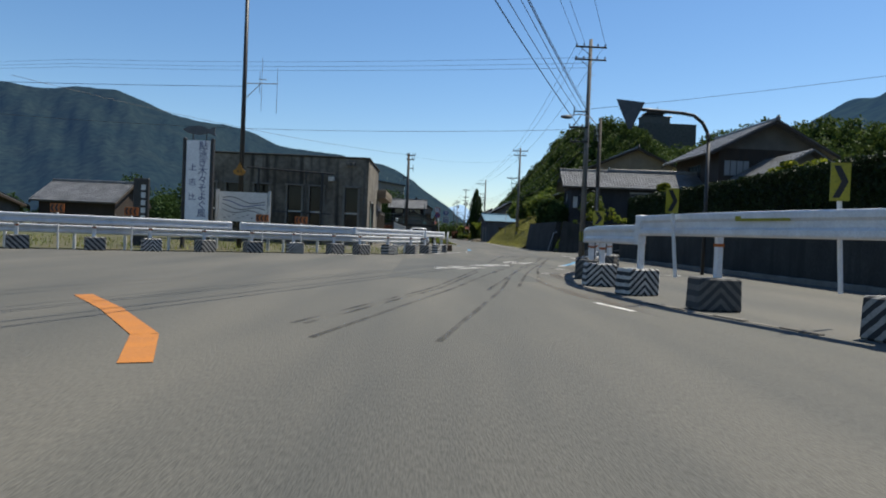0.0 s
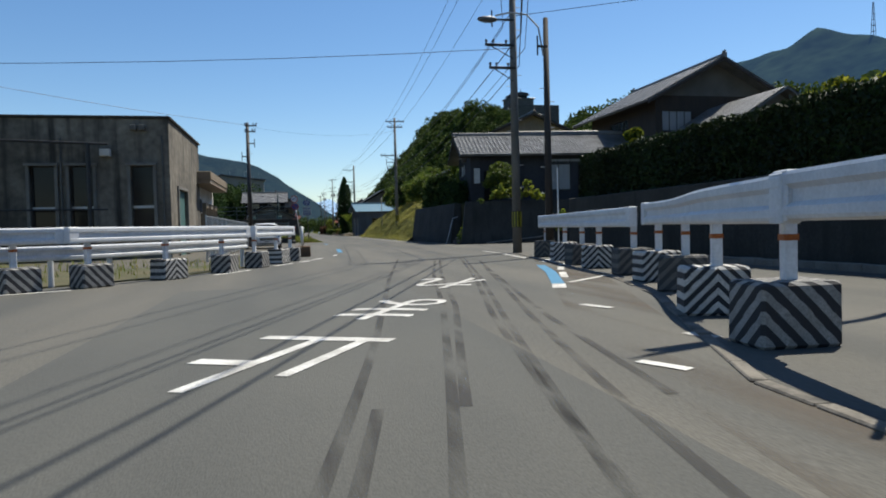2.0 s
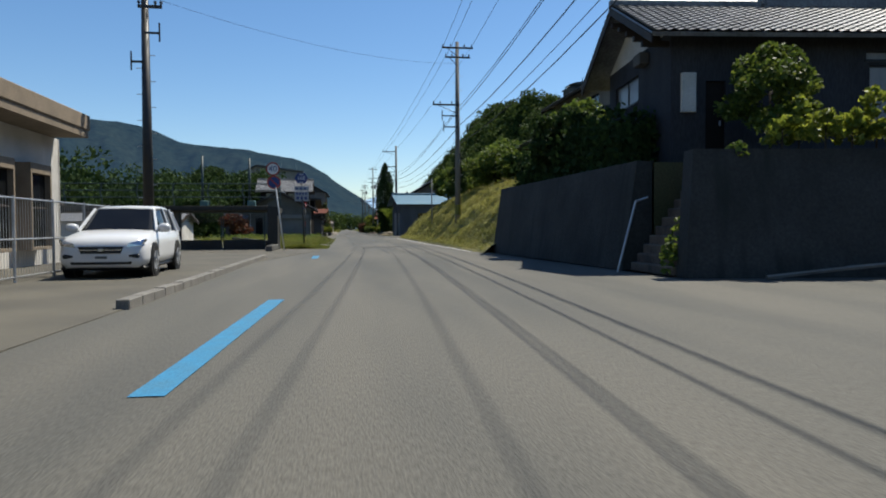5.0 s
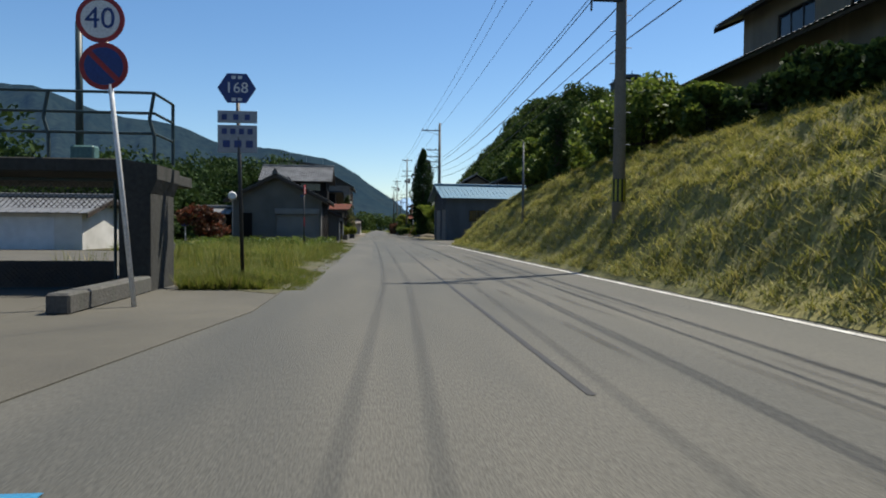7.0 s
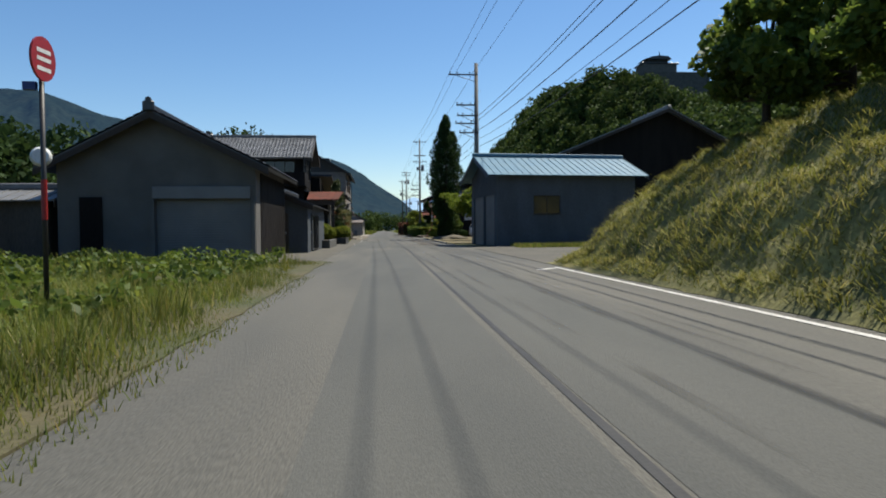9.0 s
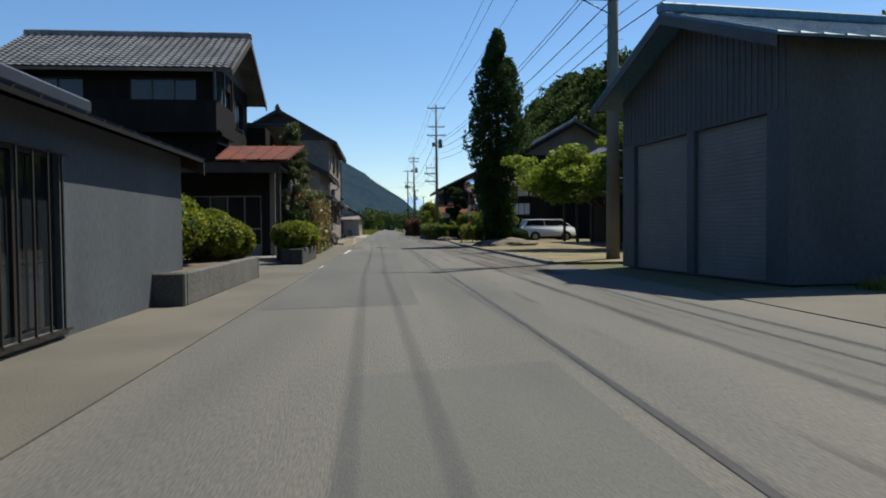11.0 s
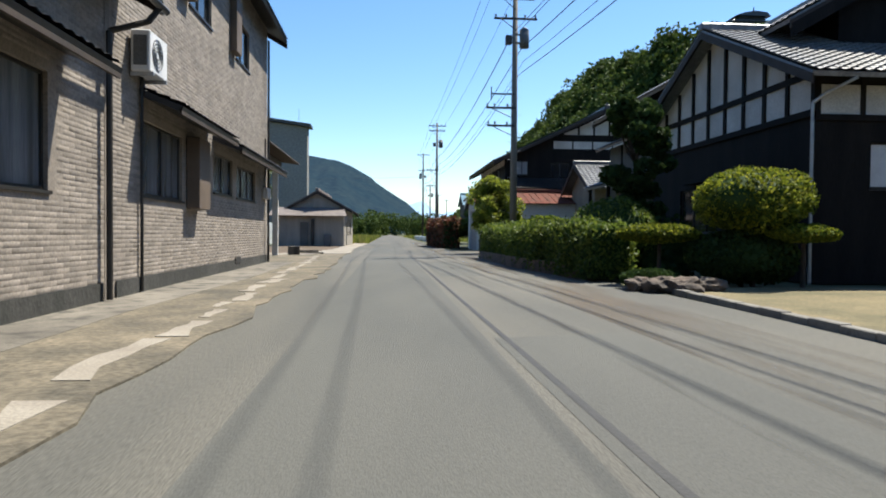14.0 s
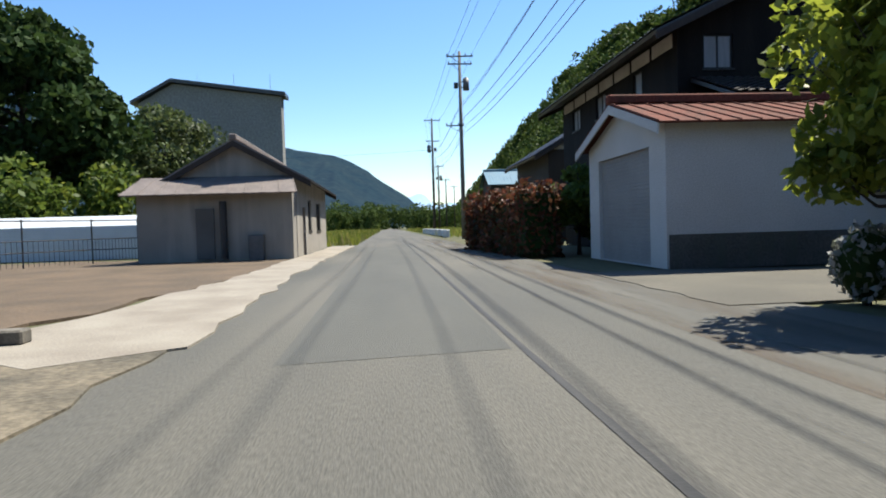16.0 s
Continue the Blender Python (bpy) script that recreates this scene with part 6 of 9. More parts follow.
# concrete works building
t = thing("concrete_building", (-15, -15, 0), "weathered flat-roofed concrete building with tall dark windows", "building")
bm = B()
hs = [(0.6, 1.6, 1.0, 4.33), (2.4, 3.4, 1.0, 4.33), (4.5, 5.5, 1.0, 4.33), (6.95, 7.95, 1.0, 4.33), (8.6, 9.55, 1.0, 4.33), (11.2, 12.15, 1.0, 4.33)]
M = wall_panel(bm, (-22.5, -20, 0), (1, 0), 12.9, 6.5, 0.3, hs)
w = part("wall", bm, BUILDING_CONC, t)
for h in hs:
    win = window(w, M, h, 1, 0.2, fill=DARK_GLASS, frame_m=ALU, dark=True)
    bm = B()
    box(bm, h[0] - 0.2, -0.2, h[3], h[1] + 0.2, -0.003, h[3] + 0.12, M), box(bm, h[0] - 0.16, -0.1, h[2], h[0] - 0.02, -0.003, h[3], M), box(bm, h[1] + 0.02, -0.1, h[2], h[1] + 0.16, -0.003, h[3], M)
    part("window_surround", bm, CONCRETE, w)
    bm = B()
    box(bm, h[0] + 0.01, 0.1, 2.36, h[1] - 0.01, 0.19, 2.48, M)
    part("transom", bm, PLASTER_WHITE, w)
bm = B()
he = [(1.75, 4.5, 0.0, 3.35)]
M = wall_panel(bm, (-9.6, -19.7, 0), (0, 1), 9.5, 6.5, 0.3, he)
w = part("wall", bm, BUILDING_CONC, t)
shutter(w, M, he[0], SHUTTER_TEAL)
bm = B()
box(bm, 1.55, -0.08, 0, 1.73, -0.003, 3.5, M), box(bm, 4.52, -0.08, 0, 4.7, -0.003, 3.5, M), box(bm, 1.74, -0.08, 3.37, 4.51, -0.003, 3.5, M)
part("door_surround", bm, CONCRETE, w)
for o, u, L in (((-9.6, -10, 0), (-1, 0), 12.9), ((-22.5, -10.25, 0), (0, -1), 9.45)):
    bm = B()
    wall_panel(bm, o, u, L, 6.5, 0.25)
    part("wall", bm, BUILDING_CONC, t)
bm = B()
box(bm, -22.3, -19.65, 6.1, -9.95, -10.3, 6.3)
part("roof", bm, BUILDING_CONC, t)
bm = B()
box(bm, -22.6, -20.08, 6.5, -9.5, -19.6, 6.64, bev=0.03), box(bm, -9.95, -19.58, 6.5, -9.5, -9.9, 6.64, bev=0.03)
part("parapet", bm, WALL_DARK, t)
bm = B()
box(bm, -12.55, -20.35, 4.75, -12.1, -20.004, 5.08, bev=0.03)
part("lamp_box", bm, PLASTER_WHITE, t)
bm = B()
box(bm, -11.25, -20.25, 5.95, -10.95, -20.004, 6.2, bev=0.03), box(bm, -10.85, -20.25, 5.95, -10.6, -20.004, 6.2, bev=0.03)
part("flood_lamp", bm, PLASTER_GREY, t)
bm = B()
tube(bm, [(-18.5, -20.6, 5.5), (-12.1, -20.6, 5.25)], 0.06), tube(bm, [(-18.5, -20.6, 2.35), (-12.2, -20.6, 2.3)], 0.04), tube(bm, [(-17.6, -20.6, 0), (-17.6, -20.6, 5.45)], 0.08), tube(bm, [(-12.95, -20.6, 0), (-12.95, -20.6, 5.3)], 0.1)
part("pipe", bm, DARK_STEEL, t)
bm = B()
tube(bm, [(-14.25, -20.06, 0.2), (-14.25, -20.06, 5.6)], 0.045), tube(bm, [(-9.9, -20.06, 0.2), (-9.9, -20.06, 5.7)], 0.045)
part("conduit", bm, PLASTER_GREY, t)
# low annex
t = thing("annex_building", (-12, -6, 0), "low white-walled annex with tan bays and a thick brown flat roof", "building")
bays = [(-8.45, -7.1), (-6.25, -4.75), (-3.8, -2.4)]
bm = B()
M = wall_panel(bm, (-9.9, -9.6, 0), (0, 1), 9.0, 4.1, 0.2, [(a + 9.7, b + 9.5, 0.62, 2.9) for a, b in bays])
w = part("wall", bm, PLASTER_WHITE, t)
for a, b in bays:
    bm = B()
    for q in ((-9.89, a, 0.5, -9.42, a + 0.1, 3.05), (-9.89, b - 0.1, 0.5, -9.42, b, 3.05), (-9.89, a + 0.101, 2.75, -9.42, b - 0.101, 3.05), (-9.89, a + 0.101, 0.5, -9.42, b - 0.101, 0.6)):
        box(bm, *q, bev=0.008)
    bay = part("bay_frame", bm, TAN_FRAME, w)
    bm = B()
    box(bm, -9.6, a + 0.102, 0.602, -9.58, b - 0.102, 2.748)
    part("dark_pane", bm, DARK_GLASS, bay)
    bm = B()
    box(bm, -9.575, a + 0.102, 1.72, -9.54, b - 0.102, 1.78)
    part("sash_bar", bm, WOOD_DARK, bay)
bm = B()
wall_panel(bm, (-16, -9.7, 0), (1, 0), 6.1, 4.1, 0.1), wall_panel(bm, (-9.9, -0.55, 0), (-1, 0), 6.1, 4.1, 0.1)
part("wall", bm, PLASTER_WHITE, t)
bm = B()
box(bm, -16.2, -11.0, 4.12, -8.85, -0.9, 4.35), box(bm, -16.2, -11.0, 4.35, -8.8, -0.85, 4.85, bev=0.03)
part("roof", bm, TAN_FRAME, t)
bm = B()
box(bm, -9.89, -9.55, 2.35, -9.62, -8.8, 3.25, bev=0.02)
part("cabinet", bm, WOOD_GREY, t, "grey wooden wall cabinet")

# mesh fence
t = thing("mesh_fence", (-7.2, -14, 0), "grey steel mesh fence on round posts", "fence")
for i in range(13):
    y = -27 + i * 1.9
    bm = B()
    cyl(bm, (-7.2, y, 0), (-7.2, y, 1.8), 0.035, 0.035, 8)
    part("post", bm, STEEL, t)
bm = B()
for z in (0.12, 0.9, 1.75):
    cyl(bm, (-7.2, -27, z), (-7.2, -4.2, z), 0.022, 0.022, 6)
part("rail", bm, STEEL, t)
bm = B()
for i in range(190):
    y = -27 + i * 0.12
    box(bm, -7.204, y - 0.004, 0.12, -7.196, y + 0.004, 1.75)
part("wire_mesh", bm, STEEL, t)


def car(x, y, yaw, L, Wd, H, label, van=False):
    """An estate or hatchback: shaped body, glasshouse, lamps, wheels; it faces -y."""
    t = thing("car", (0, 0, 0), label, "car")
    prof = [(-0.5, 0.34), (-0.497, 0.46), (-0.485, 0.55), (-0.45, 0.61), (-0.25, 0.67), (0.0, 0.68), (0.47, 0.69), (0.495, 0.6), (0.5, 0.34)] if not van else [(-0.5, 0.3), (-0.49, 0.58), (-0.4, 0.68), (0.49, 0.7), (0.5, 0.28)]
    bm = B()
    pts = [(p * L, q * H) for p, q in prof] + [(0.5 * L, 0.16 * H), (-0.5 * L, 0.16 * H)]
    prism(bm, [(-Wd / 2, a, b) for a, b in pts], (Wd, 0, 0))
    bmesh.ops.bevel(bm, geom=list(bm.edges), offset=0.07, segments=3, affect='EDGES')
    part("body", bm, CAR_WHITE, t, smooth=True)
    bm = B()
    box(bm, -Wd / 2 + 0.01, -0.49 * L, 0.13 * H, Wd / 2 - 0.01, 0.49 * L, 0.235 * H, bev=0.04)
    part("lower_cladding", bm, CAR_DARK, t)
    for s in (-1, 1):
        for wy in (-0.31, 0.3):
            bm = B()
            cyl(bm, (s * (Wd / 2 - 0.1), wy * L, 0.2 * H), (s * (Wd / 2 + 0.006), wy * L, 0.2 * H), 0.245 * H, 0.245 * H, 24)
            part("wheel_arch", bm, CAR_DARK, t)
    roof = [(-0.26, 0.66), (-0.09, 0.96), (0.36, 1.0), (0.48, 0.68)] if not van else [(-0.4, 0.68), (-0.24, 0.98), (0.44, 1.0), (0.49, 0.7)]
    bm = B()
    lo, hi = Wd / 2 - 0.06, Wd / 2 - 0.2
    a = [bm.verts.new((s * (lo if i in (0, 3) else hi), p * L, q * H - (0.0 if i in (0, 3) else 0.05))) for s in (-1, 1) for i, (p, q) in enumerate(roof)]
    for q in ((0, 1, 2, 3), (7, 6, 5, 4), (0, 4, 5, 1), (1, 5, 6, 2), (2, 6, 7, 3), (3, 7, 4, 0)):
        bm.faces.new([a[i] for i in q])
    g = part("glasshouse", bm, GLASS, t)
    bm = B()
    (p1, q1), (p2, q2) = roof[1], roof[2]
    box(bm, -hi - 0.02, p1 * L - 0.02, q1 * H - 0.05, hi + 0.02, p2 * L + 0.04, q2 * H - 0.005, bev=0.025)
    for s in (-1, 1):
        for (pa, qa), (pb, qb) in ((roof[0], roof[1]), (roof[3], roof[2])):
            cyl(bm, (s * lo, pa * L, qa * H), (s * hi, pb * L, qb * H - 0.04), 0.04, 0.04, 6)
        cyl(bm, (s * lo, 0.1 * L, 0.66 * H), (s * hi, 0.12 * L, q1 * H - 0.02), 0.04, 0.035, 6)
    part("roof_panel", bm, CAR_WHITE, t)
    for s in (-1, 1):
        bm = B()
        box(bm, s * Wd * 0.3 - 0.18, -0.5 * L - 0.005, 0.45 * H, s * Wd * 0.3 + 0.18, -0.46 * L, 0.55 * H, bev=0.03)
        part("headlight", bm, CHROME, t)
        bm = B()
        box(bm, s * (Wd / 2 + 0.02) - 0.08, -0.2 * L, 0.64 * H, s * (Wd / 2 + 0.02) + 0.08, -0.17 * L, 0.73 * H, bev=0.02)
        part("side_mirror", bm, CAR_WHITE, t)
        for wy in (-0.31, 0.3):
            bm = B()
            r = 0.2 * H
            cyl(bm, (s * (Wd / 2 - 0.2), wy * L, r), (s * (Wd / 2 + 0.012), wy * L, r), r, r * 0.97, 20)
            wh = part("wheel", bm, RUBBER, t, smooth=False)
            bm = B()
            cyl(bm, (s * (Wd / 2 - 0.02), wy * L, r), (s * (Wd / 2 + 0.022), wy * L, r), r * 0.66, r * 0.6, 12)
            part("rim", bm, STEEL, wh)
    bm = B()
    box(bm, -0.36, -0.5 * L - 0.012, 0.42 * H, 0.36, -0.48 * L, 0.52 * H, bev=0.015)
    part("grille", bm, CAR_DARK, t)
    bm = B()
    box(bm, -Wd * 0.4, -0.5 * L - 0.008, 0.18 * H, Wd * 0.4, -0.48 * L, 0.28 * H, bev=0.015)
    part("bumper_intake", bm, CAR_DARK, t)
    bm = B()
    box(bm, -0.17, -0.5 * L - 0.02, 0.3 * H, 0.17, -0.5 * L - 0.008, 0.38 * H)
    p = part("number_plate", bm, SIGN_WHITE, t)
    bm = B()
    box(bm, -0.12, -0.5 * L - 0.024, 0.32 * H, 0.12, -0.5 * L - 0.0205, 0.36 * H)
    part("plate_bar", bm, SIGN_BACK, p)
    t.matrix_basis = pose(x, y, 0, 0, 0, yaw)
    return t


def loft(bm, rings):
    """Joins closed rings of equal length into one skin with end faces."""
    vs = [[bm.verts.new(p) for p in r] for r in rings]
    n = len(vs[0])
    for a, b in zip(vs[:-1], vs[1:]):
        for i in range(n):
            bm.faces.new((a[i], a[(i + 1) % n], b[(i + 1) % n], b[i]))
    bm.faces.new(vs[0][::-1]), bm.faces.new(vs[-1])
    return bm


def suv(x, y, yaw, label):
    """A rounded sport utility car that faces -y."""
    t = thing("car", (0, 0, 0), label, "car")
    L, w0 = 4.6, 0.92

    def body_ring(yy, w, z0, z1, crown):
        half = [(0.0, z0), (w * 0.86, z0), (w * 0.97, z0 + 0.1), (w, z0 + 0.3 * (z1 - z0)), (w * 0.985, z0 + 0.62 * (z1 - z0)), (w * 0.94, z1 - 0.05), (w * 0.84, z1), (w * 0.45, z1 + crown * 0.8), (0.0, z1 + crown)]
        return [(a, yy * L, b) for a, b in half] + [(-a, yy * L, b) for a, b in half[-2:0:-1]]
    bm = B()
    loft(bm, [body_ring(*q) for q in ((-0.5, 0.60, 0.40, 0.66, 0.0), (-0.493, 0.76, 0.30, 0.78, 0.01), (-0.47, 0.86, 0.25, 0.88, 0.02), (-0.42, 0.91, 0.24, 0.95, 0.03), (-0.3, w0, 0.24, 1.02, 0.04), (-0.2, w0, 0.24, 1.07, 0.03), (0.0, 0.925, 0.24, 1.07, 0.0), (0.3, 0.925, 0.24, 1.10, 0.0), (0.43, 0.90, 0.26, 1.10, 0.0), (0.48, 0.85, 0.30, 1.04, 0.0), (0.5, 0.76, 0.42, 0.9, 0.0))])
    part("body", bm, CAR_WHITE, t, smooth=True)

    def cabin_ring(yy, wb, wt, zb, zt):
        half = [(0.0, zb), (wb, zb), (wb * 0.55 + wt * 0.45, zb + 0.5 * (zt - zb)), (wt, zt - 0.06), (wt * 0.88, zt - 0.01), (0.0, zt + 0.01)]
        return [(a, yy * L, b) for a, b in half] + [(-a, yy * L, b) for a, b in half[-2:0:-1]]
    st = ((-0.21, 0.80, 0.78, 1.02, 1.09), (-0.06, 0.86, 0.66, 1.02, 1.60), (0.1, 0.86, 0.69, 1.02, 1.67), (0.3, 0.85, 0.68, 1.03, 1.66), (0.42, 0.83, 0.64, 1.03, 1.58), (0.485, 0.78, 0.6, 1.02, 1.12))
    bm = B()
    loft(bm, [cabin_ring(*q) for q in st])
    part("glasshouse", bm, DARK_GLASS, t, smooth=False)
    bm = B()
    loft(bm, [[(q[2] * a, q[0] * L, q[4] + b) for a, b in ((-1.03, -0.07), (-0.9, 0.012), (0, 0.034), (0.9, 0.012), (1.03, -0.07), (0.9, -0.03), (-0.9, -0.03))] for q in st[1:5]])
    part("roof_panel", bm, CAR_WHITE, t, smooth=True)
    bm = B()
    for sgn in (-1, 1):
        for a, b, r in ((((0.86, -0.2), (1.05)), ((0.67, -0.055), 1.59), 0.045), (((0.90, 0.1), 1.05), ((0.71, 0.11), 1.62), 0.04), (((0.89, 0.3), 1.05), ((0.70, 0.29), 1.62), 0.06), (((0.82, 0.47), 1.05), ((0.66, 0.42), 1.55), 0.06)):
            cyl(bm, (sgn * a[0][0], a[0][1] * L, a[1]), (sgn * b[0][0], b[0][1] * L, b[1]), r, r * 0.8, 6)
    part("pillar_frame", bm, CAR_WHITE, t)
    for sgn in (-1, 1):
        bm = B()
        prism(bm, [(sgn * 0.5, -0.493 * L, 0.70), (sgn * 0.8, -0.484 * L, 0.74), (sgn * 0.9, -0.44 * L, 0.86), (sgn * 0.86, -0.46 * L, 0.88), (sgn * 0.55, -0.49 * L, 0.79)], (sgn * 0.012, -0.03, 0.0))
        part("headlight", bm, CHROME, t)
        bm = B()
        box(bm, sgn * 0.66 - 0.12, -0.5 * L - 0.005, 0.46, sgn * 0.66 + 0.12, -0.475 * L, 0.56, bev=0.03)
        part("fog_lamp_recess", bm, CAR_DARK, t)
        bm = B()
        blob(bm, (sgn * 1.02, -0.185 * L, 1.14), 0.14, (1.1, 0.7, 0.75), 0.02, 2, 2)
        part("side_mirror", bm, CAR_WHITE, t, smooth=True)
        for wy in (-0.305, 0.285):
            bm = B()
            cyl(bm, (sgn * 0.72, wy * L, 0.37), (sgn * 0.935, wy * L, 0.37), 0.43, 0.43, 28)
            part("wheel_arch", bm, CAR_DARK, t)
            bm = B()
            cyl(bm, (sgn * 0.72, wy * L, 0.36), (sgn * 0.945, wy * L, 0.36), 0.36, 0.345, 28)
            wh = part("wheel", bm, RUBBER, t)
            bm = B()
            cyl(bm, (sgn * 0.9, wy * L, 0.36), (sgn * 0.95, wy * L, 0.36), 0.25, 0.24, 20)
            for k in range(5):
                a = k * 2 * math.pi / 5
                box(bm, -0.03, -0.03, 0.05, 0.03, 0.03, 0.24, Matrix.Translation((sgn * 0.945, wy * L, 0.36)) @ Matrix.Rotation(a, 4, 'X'))
            part("rim", bm, STEEL, wh)
    bm = B()
    prism(bm, [(-0.46, -0.5 * L - 0.012, 0.72), (0.46, -0.5 * L - 0.012, 0.72), (0.4, -0.5 * L - 0.02, 0.57), (-0.4, -0.5 * L - 0.02, 0.57)], (0, 0.1, 0))
    g = part("grille", bm, CAR_DARK, t)
    bm = B()
    box(bm, -0.42, -0.5 * L - 0.026, 0.635, 0.42, -0.5 * L - 0.014, 0.655), box(bm, -0.06, -0.5 * L - 0.03, 0.61, 0.06, -0.5 * L - 0.014, 0.68, bev=0.01)
    part("chrome_bar", bm, CHROME, g)
    bm = B()
    box(bm, -0.62, -0.5 * L - 0.002, 0.33, 0.62, -0.47 * L, 0.40, bev=0.02)
    part("bumper_intake", bm, CAR_DARK, t)
    bm = B()
    box(bm, -0.88, -0.47 * L, 0.2, 0.88, 0.48 * L, 0.3, bev=0.05)
    part("lower_cladding", bm, CAR_DARK, t)
    bm = B()
    box(bm, -0.17, -0.5 * L - 0.02, 0.44, 0.17, -0.5 * L - 0.004, 0.53)
    p = part("number_plate", bm, SIGN_WHITE, t)
    bm = B()
    box(bm, -0.12, -0.5 * L - 0.025, 0.46, 0.12, -0.5 * L - 0.0205, 0.51)
    part("plate_bar", bm, SIGN_BACK, p)
    t.matrix_basis = pose(x, y, 0, 0, 0, yaw)
    return t


suv(-5.87, -6.95, 3, "white sport utility car parked beside the fence")

# retaining wall and hedge on the right of the junction
bm = B()
box(bm, 7.6, -100, 0, 8.0, -26.5, 2.2, bev=0.03), box(bm, 8.0, -26.9, 0, 30, -26.5, 2.2, bev=0.03)
structure("retaining_wall", bm, WALL_DARK, "stained concrete retaining wall under a hedge")
bm = B()
box(bm, 8.0, -100, 0, 60, -26.9, 2.15)
structure("terrace", bm, SOIL_GREEN, "raised garden terrace behind the wall")
hedge("cypress_hedge", [(8.35, -27.0), (8.35, -45), (8.35, -66)], 2.15, 3.95, 0.9, LEAF_HEDGE, "tall dark clipped hedge on the wall", 11, 420, 0.07, 0.03)
# walls of the house above the side street
bm = B()
prism(bm, [(5.85, 4.0, 0), (6.7, 4.0, 0), (6.7, 4.0, 2.75), (6.25, 4.0, 2.75)], (0.55, -12.6, 0))
prism(bm, [(6.45, -11.75, 0), (30, -14, 0), (30, -13.7, 2.75), (6.9, -11.2, 2.75)], (0.1, 0.6, 0))
structure("house_wall", bm, WALL_DARK, "battered concrete retaining wall below a house")
bm = B()
slab(bm, [(6.6, 4.0), (7.2, -8.6), (8.2, -8.6), (8.2, -11.0), (30, -13.2), (44, 3.6), (44, 4)], 0, 2.72)
structure("house_terrace", bm, SOIL_GREEN, "garden terrace of the house")
t = thing("stone_steps", (7.2, -9.8, 0), "narrow rough stone steps up to the house", "steps")
for i in range(12):
    bm = B()
    box(bm, 6.5 + i * 0.16, -11.1, 0.0, 8.3, -8.9, (i + 1) * 0.22, bev=0.03)
    part("step", bm, STONE, t)
t = thing("hand_rail", (6.5, -9.3, 0), "pale steel hand rail beside the steps", "hand rail")
bm = B()
tube(bm, [(5.95, -9.4, 0.0), (6.45, -9.3, 1.7), (6.8, -9.2, 1.8)], 0.03)
part("tube", bm, STEEL, t)
rgn = np.random.default_rng(12)
t = thing("ivy", (6.4, -10.6, 1.2), "ivy and weeds hanging over the steps", "plant")
crown("leaves", rgn, [(6.5 + 0.12 * i, -10.9 + rgn.normal(0, 0.15), 0.3 + 0.2 * i, 0.25, 0.25, 0.25) for i in range(13)], 45, 0.1, LEAF_MID, t)
t = thing("wall_shrub", (13.0, -12.55, 0.7), "green shrub growing out of the wall", "shrub")
crown("leaves", rgn, [(13.0 + rgn.normal(0, 0.34) * (1 - 0.1 * k), -12.6, 0.85 + 0.11 * k, 0.22, 0.16, 0.16) for k in range(11)], 42, 0.1, LEAF_BRIGHT, t)
bm = B()
cyl(bm, (13.0, -12.3, 0.6), (13.0, -12.6, 2.0), 0.025, 0.008, 6)
part("stem", bm, BARK, t)
bm = B()
for a, b in (((7.9, -12.3, 0.05), (9.6, -12.42, 0.22)), ((9.6, -12.42, 0.22), (11.4, -12.5, 0.36)), ((11.4, -12.5, 0.36), (12.4, -12.5, 0.62))):
    cyl(bm, a, b, 0.05, 0.04, 6)
structure("wall_ledge", bm, CONCRETE, "broken pale ledge along the foot of the wall")

# dark single-storey house on the terrace
t = house("terrace_house", 8.2, 22, -7.6, -2.0, 6.35, 7.75, "dark single-storey house with a grey tiled roof", axis="x", over=0.75, gable_over=0.8, wall_m=DARK_WALL, roof_m=TILE, z0=2.7,
          holes={"S": [(0.95, 1.5, 2.72, 5.0, "door", WOOD_BLACK), (5.5, 7.25, 3.6, 5.45, "window", 2, 0, PALE_PANE), (5.4, 9.1, 5.58, 5.84, "window", 4, 0, PALE_PANE), (9.9, 10.5, 4.6, 5.33, "window", 1, 0, PALE_PANE), (10.9, 11.7, 5.0, 5.56, "window", 2, 0, PALE_PANE)], "W": [(0.5, 2.8, 4.95, 5.75, "window", 2, 0, PALE_PANE)]}, gable_m=PLASTER_WHITE)
bm = B()
box(bm, 12.2, -4.95, 7.85, 22.0, -4.65, 8.17, bev=0.04), box(bm, 12.05, -5.0, 7.9, 12.2, -4.6, 8.32, bev=0.04), box(bm, 22.0, -5.0, 7.9, 22.15, -4.6, 8.32, bev=0.04)
part("ridge_cap", bm, TILE, t)
bm = B()
box(bm, 8.45, -7.72, 4.15, 8.85, -7.603, 5.2, bev=0.01)
part("wall_sign", bm, PLASTER_WHITE, t)
bm = B()
box(bm, 7.9, -5.95, 5.85, 8.197, -5.35, 6.2, bev=0.03)
part("air_conditioner_case", bm, PLASTER_GREY, t)
bm = B()
box(bm, 16.0, -7.66, 2.75, 18.0, -7.603, 5.5)
part("storm_shutter", bm, WOOD_BLACK, t)
for i in range(5):
    bm = B()
    box(bm, 7.45, -7.5 + i * 0.68, 5.95 + 0.32 * i, 8.19, -7.36 + i * 0.68, 6.09 + 0.32 * i)
    part("eave_bracket", bm, WOOD_DARK, t)
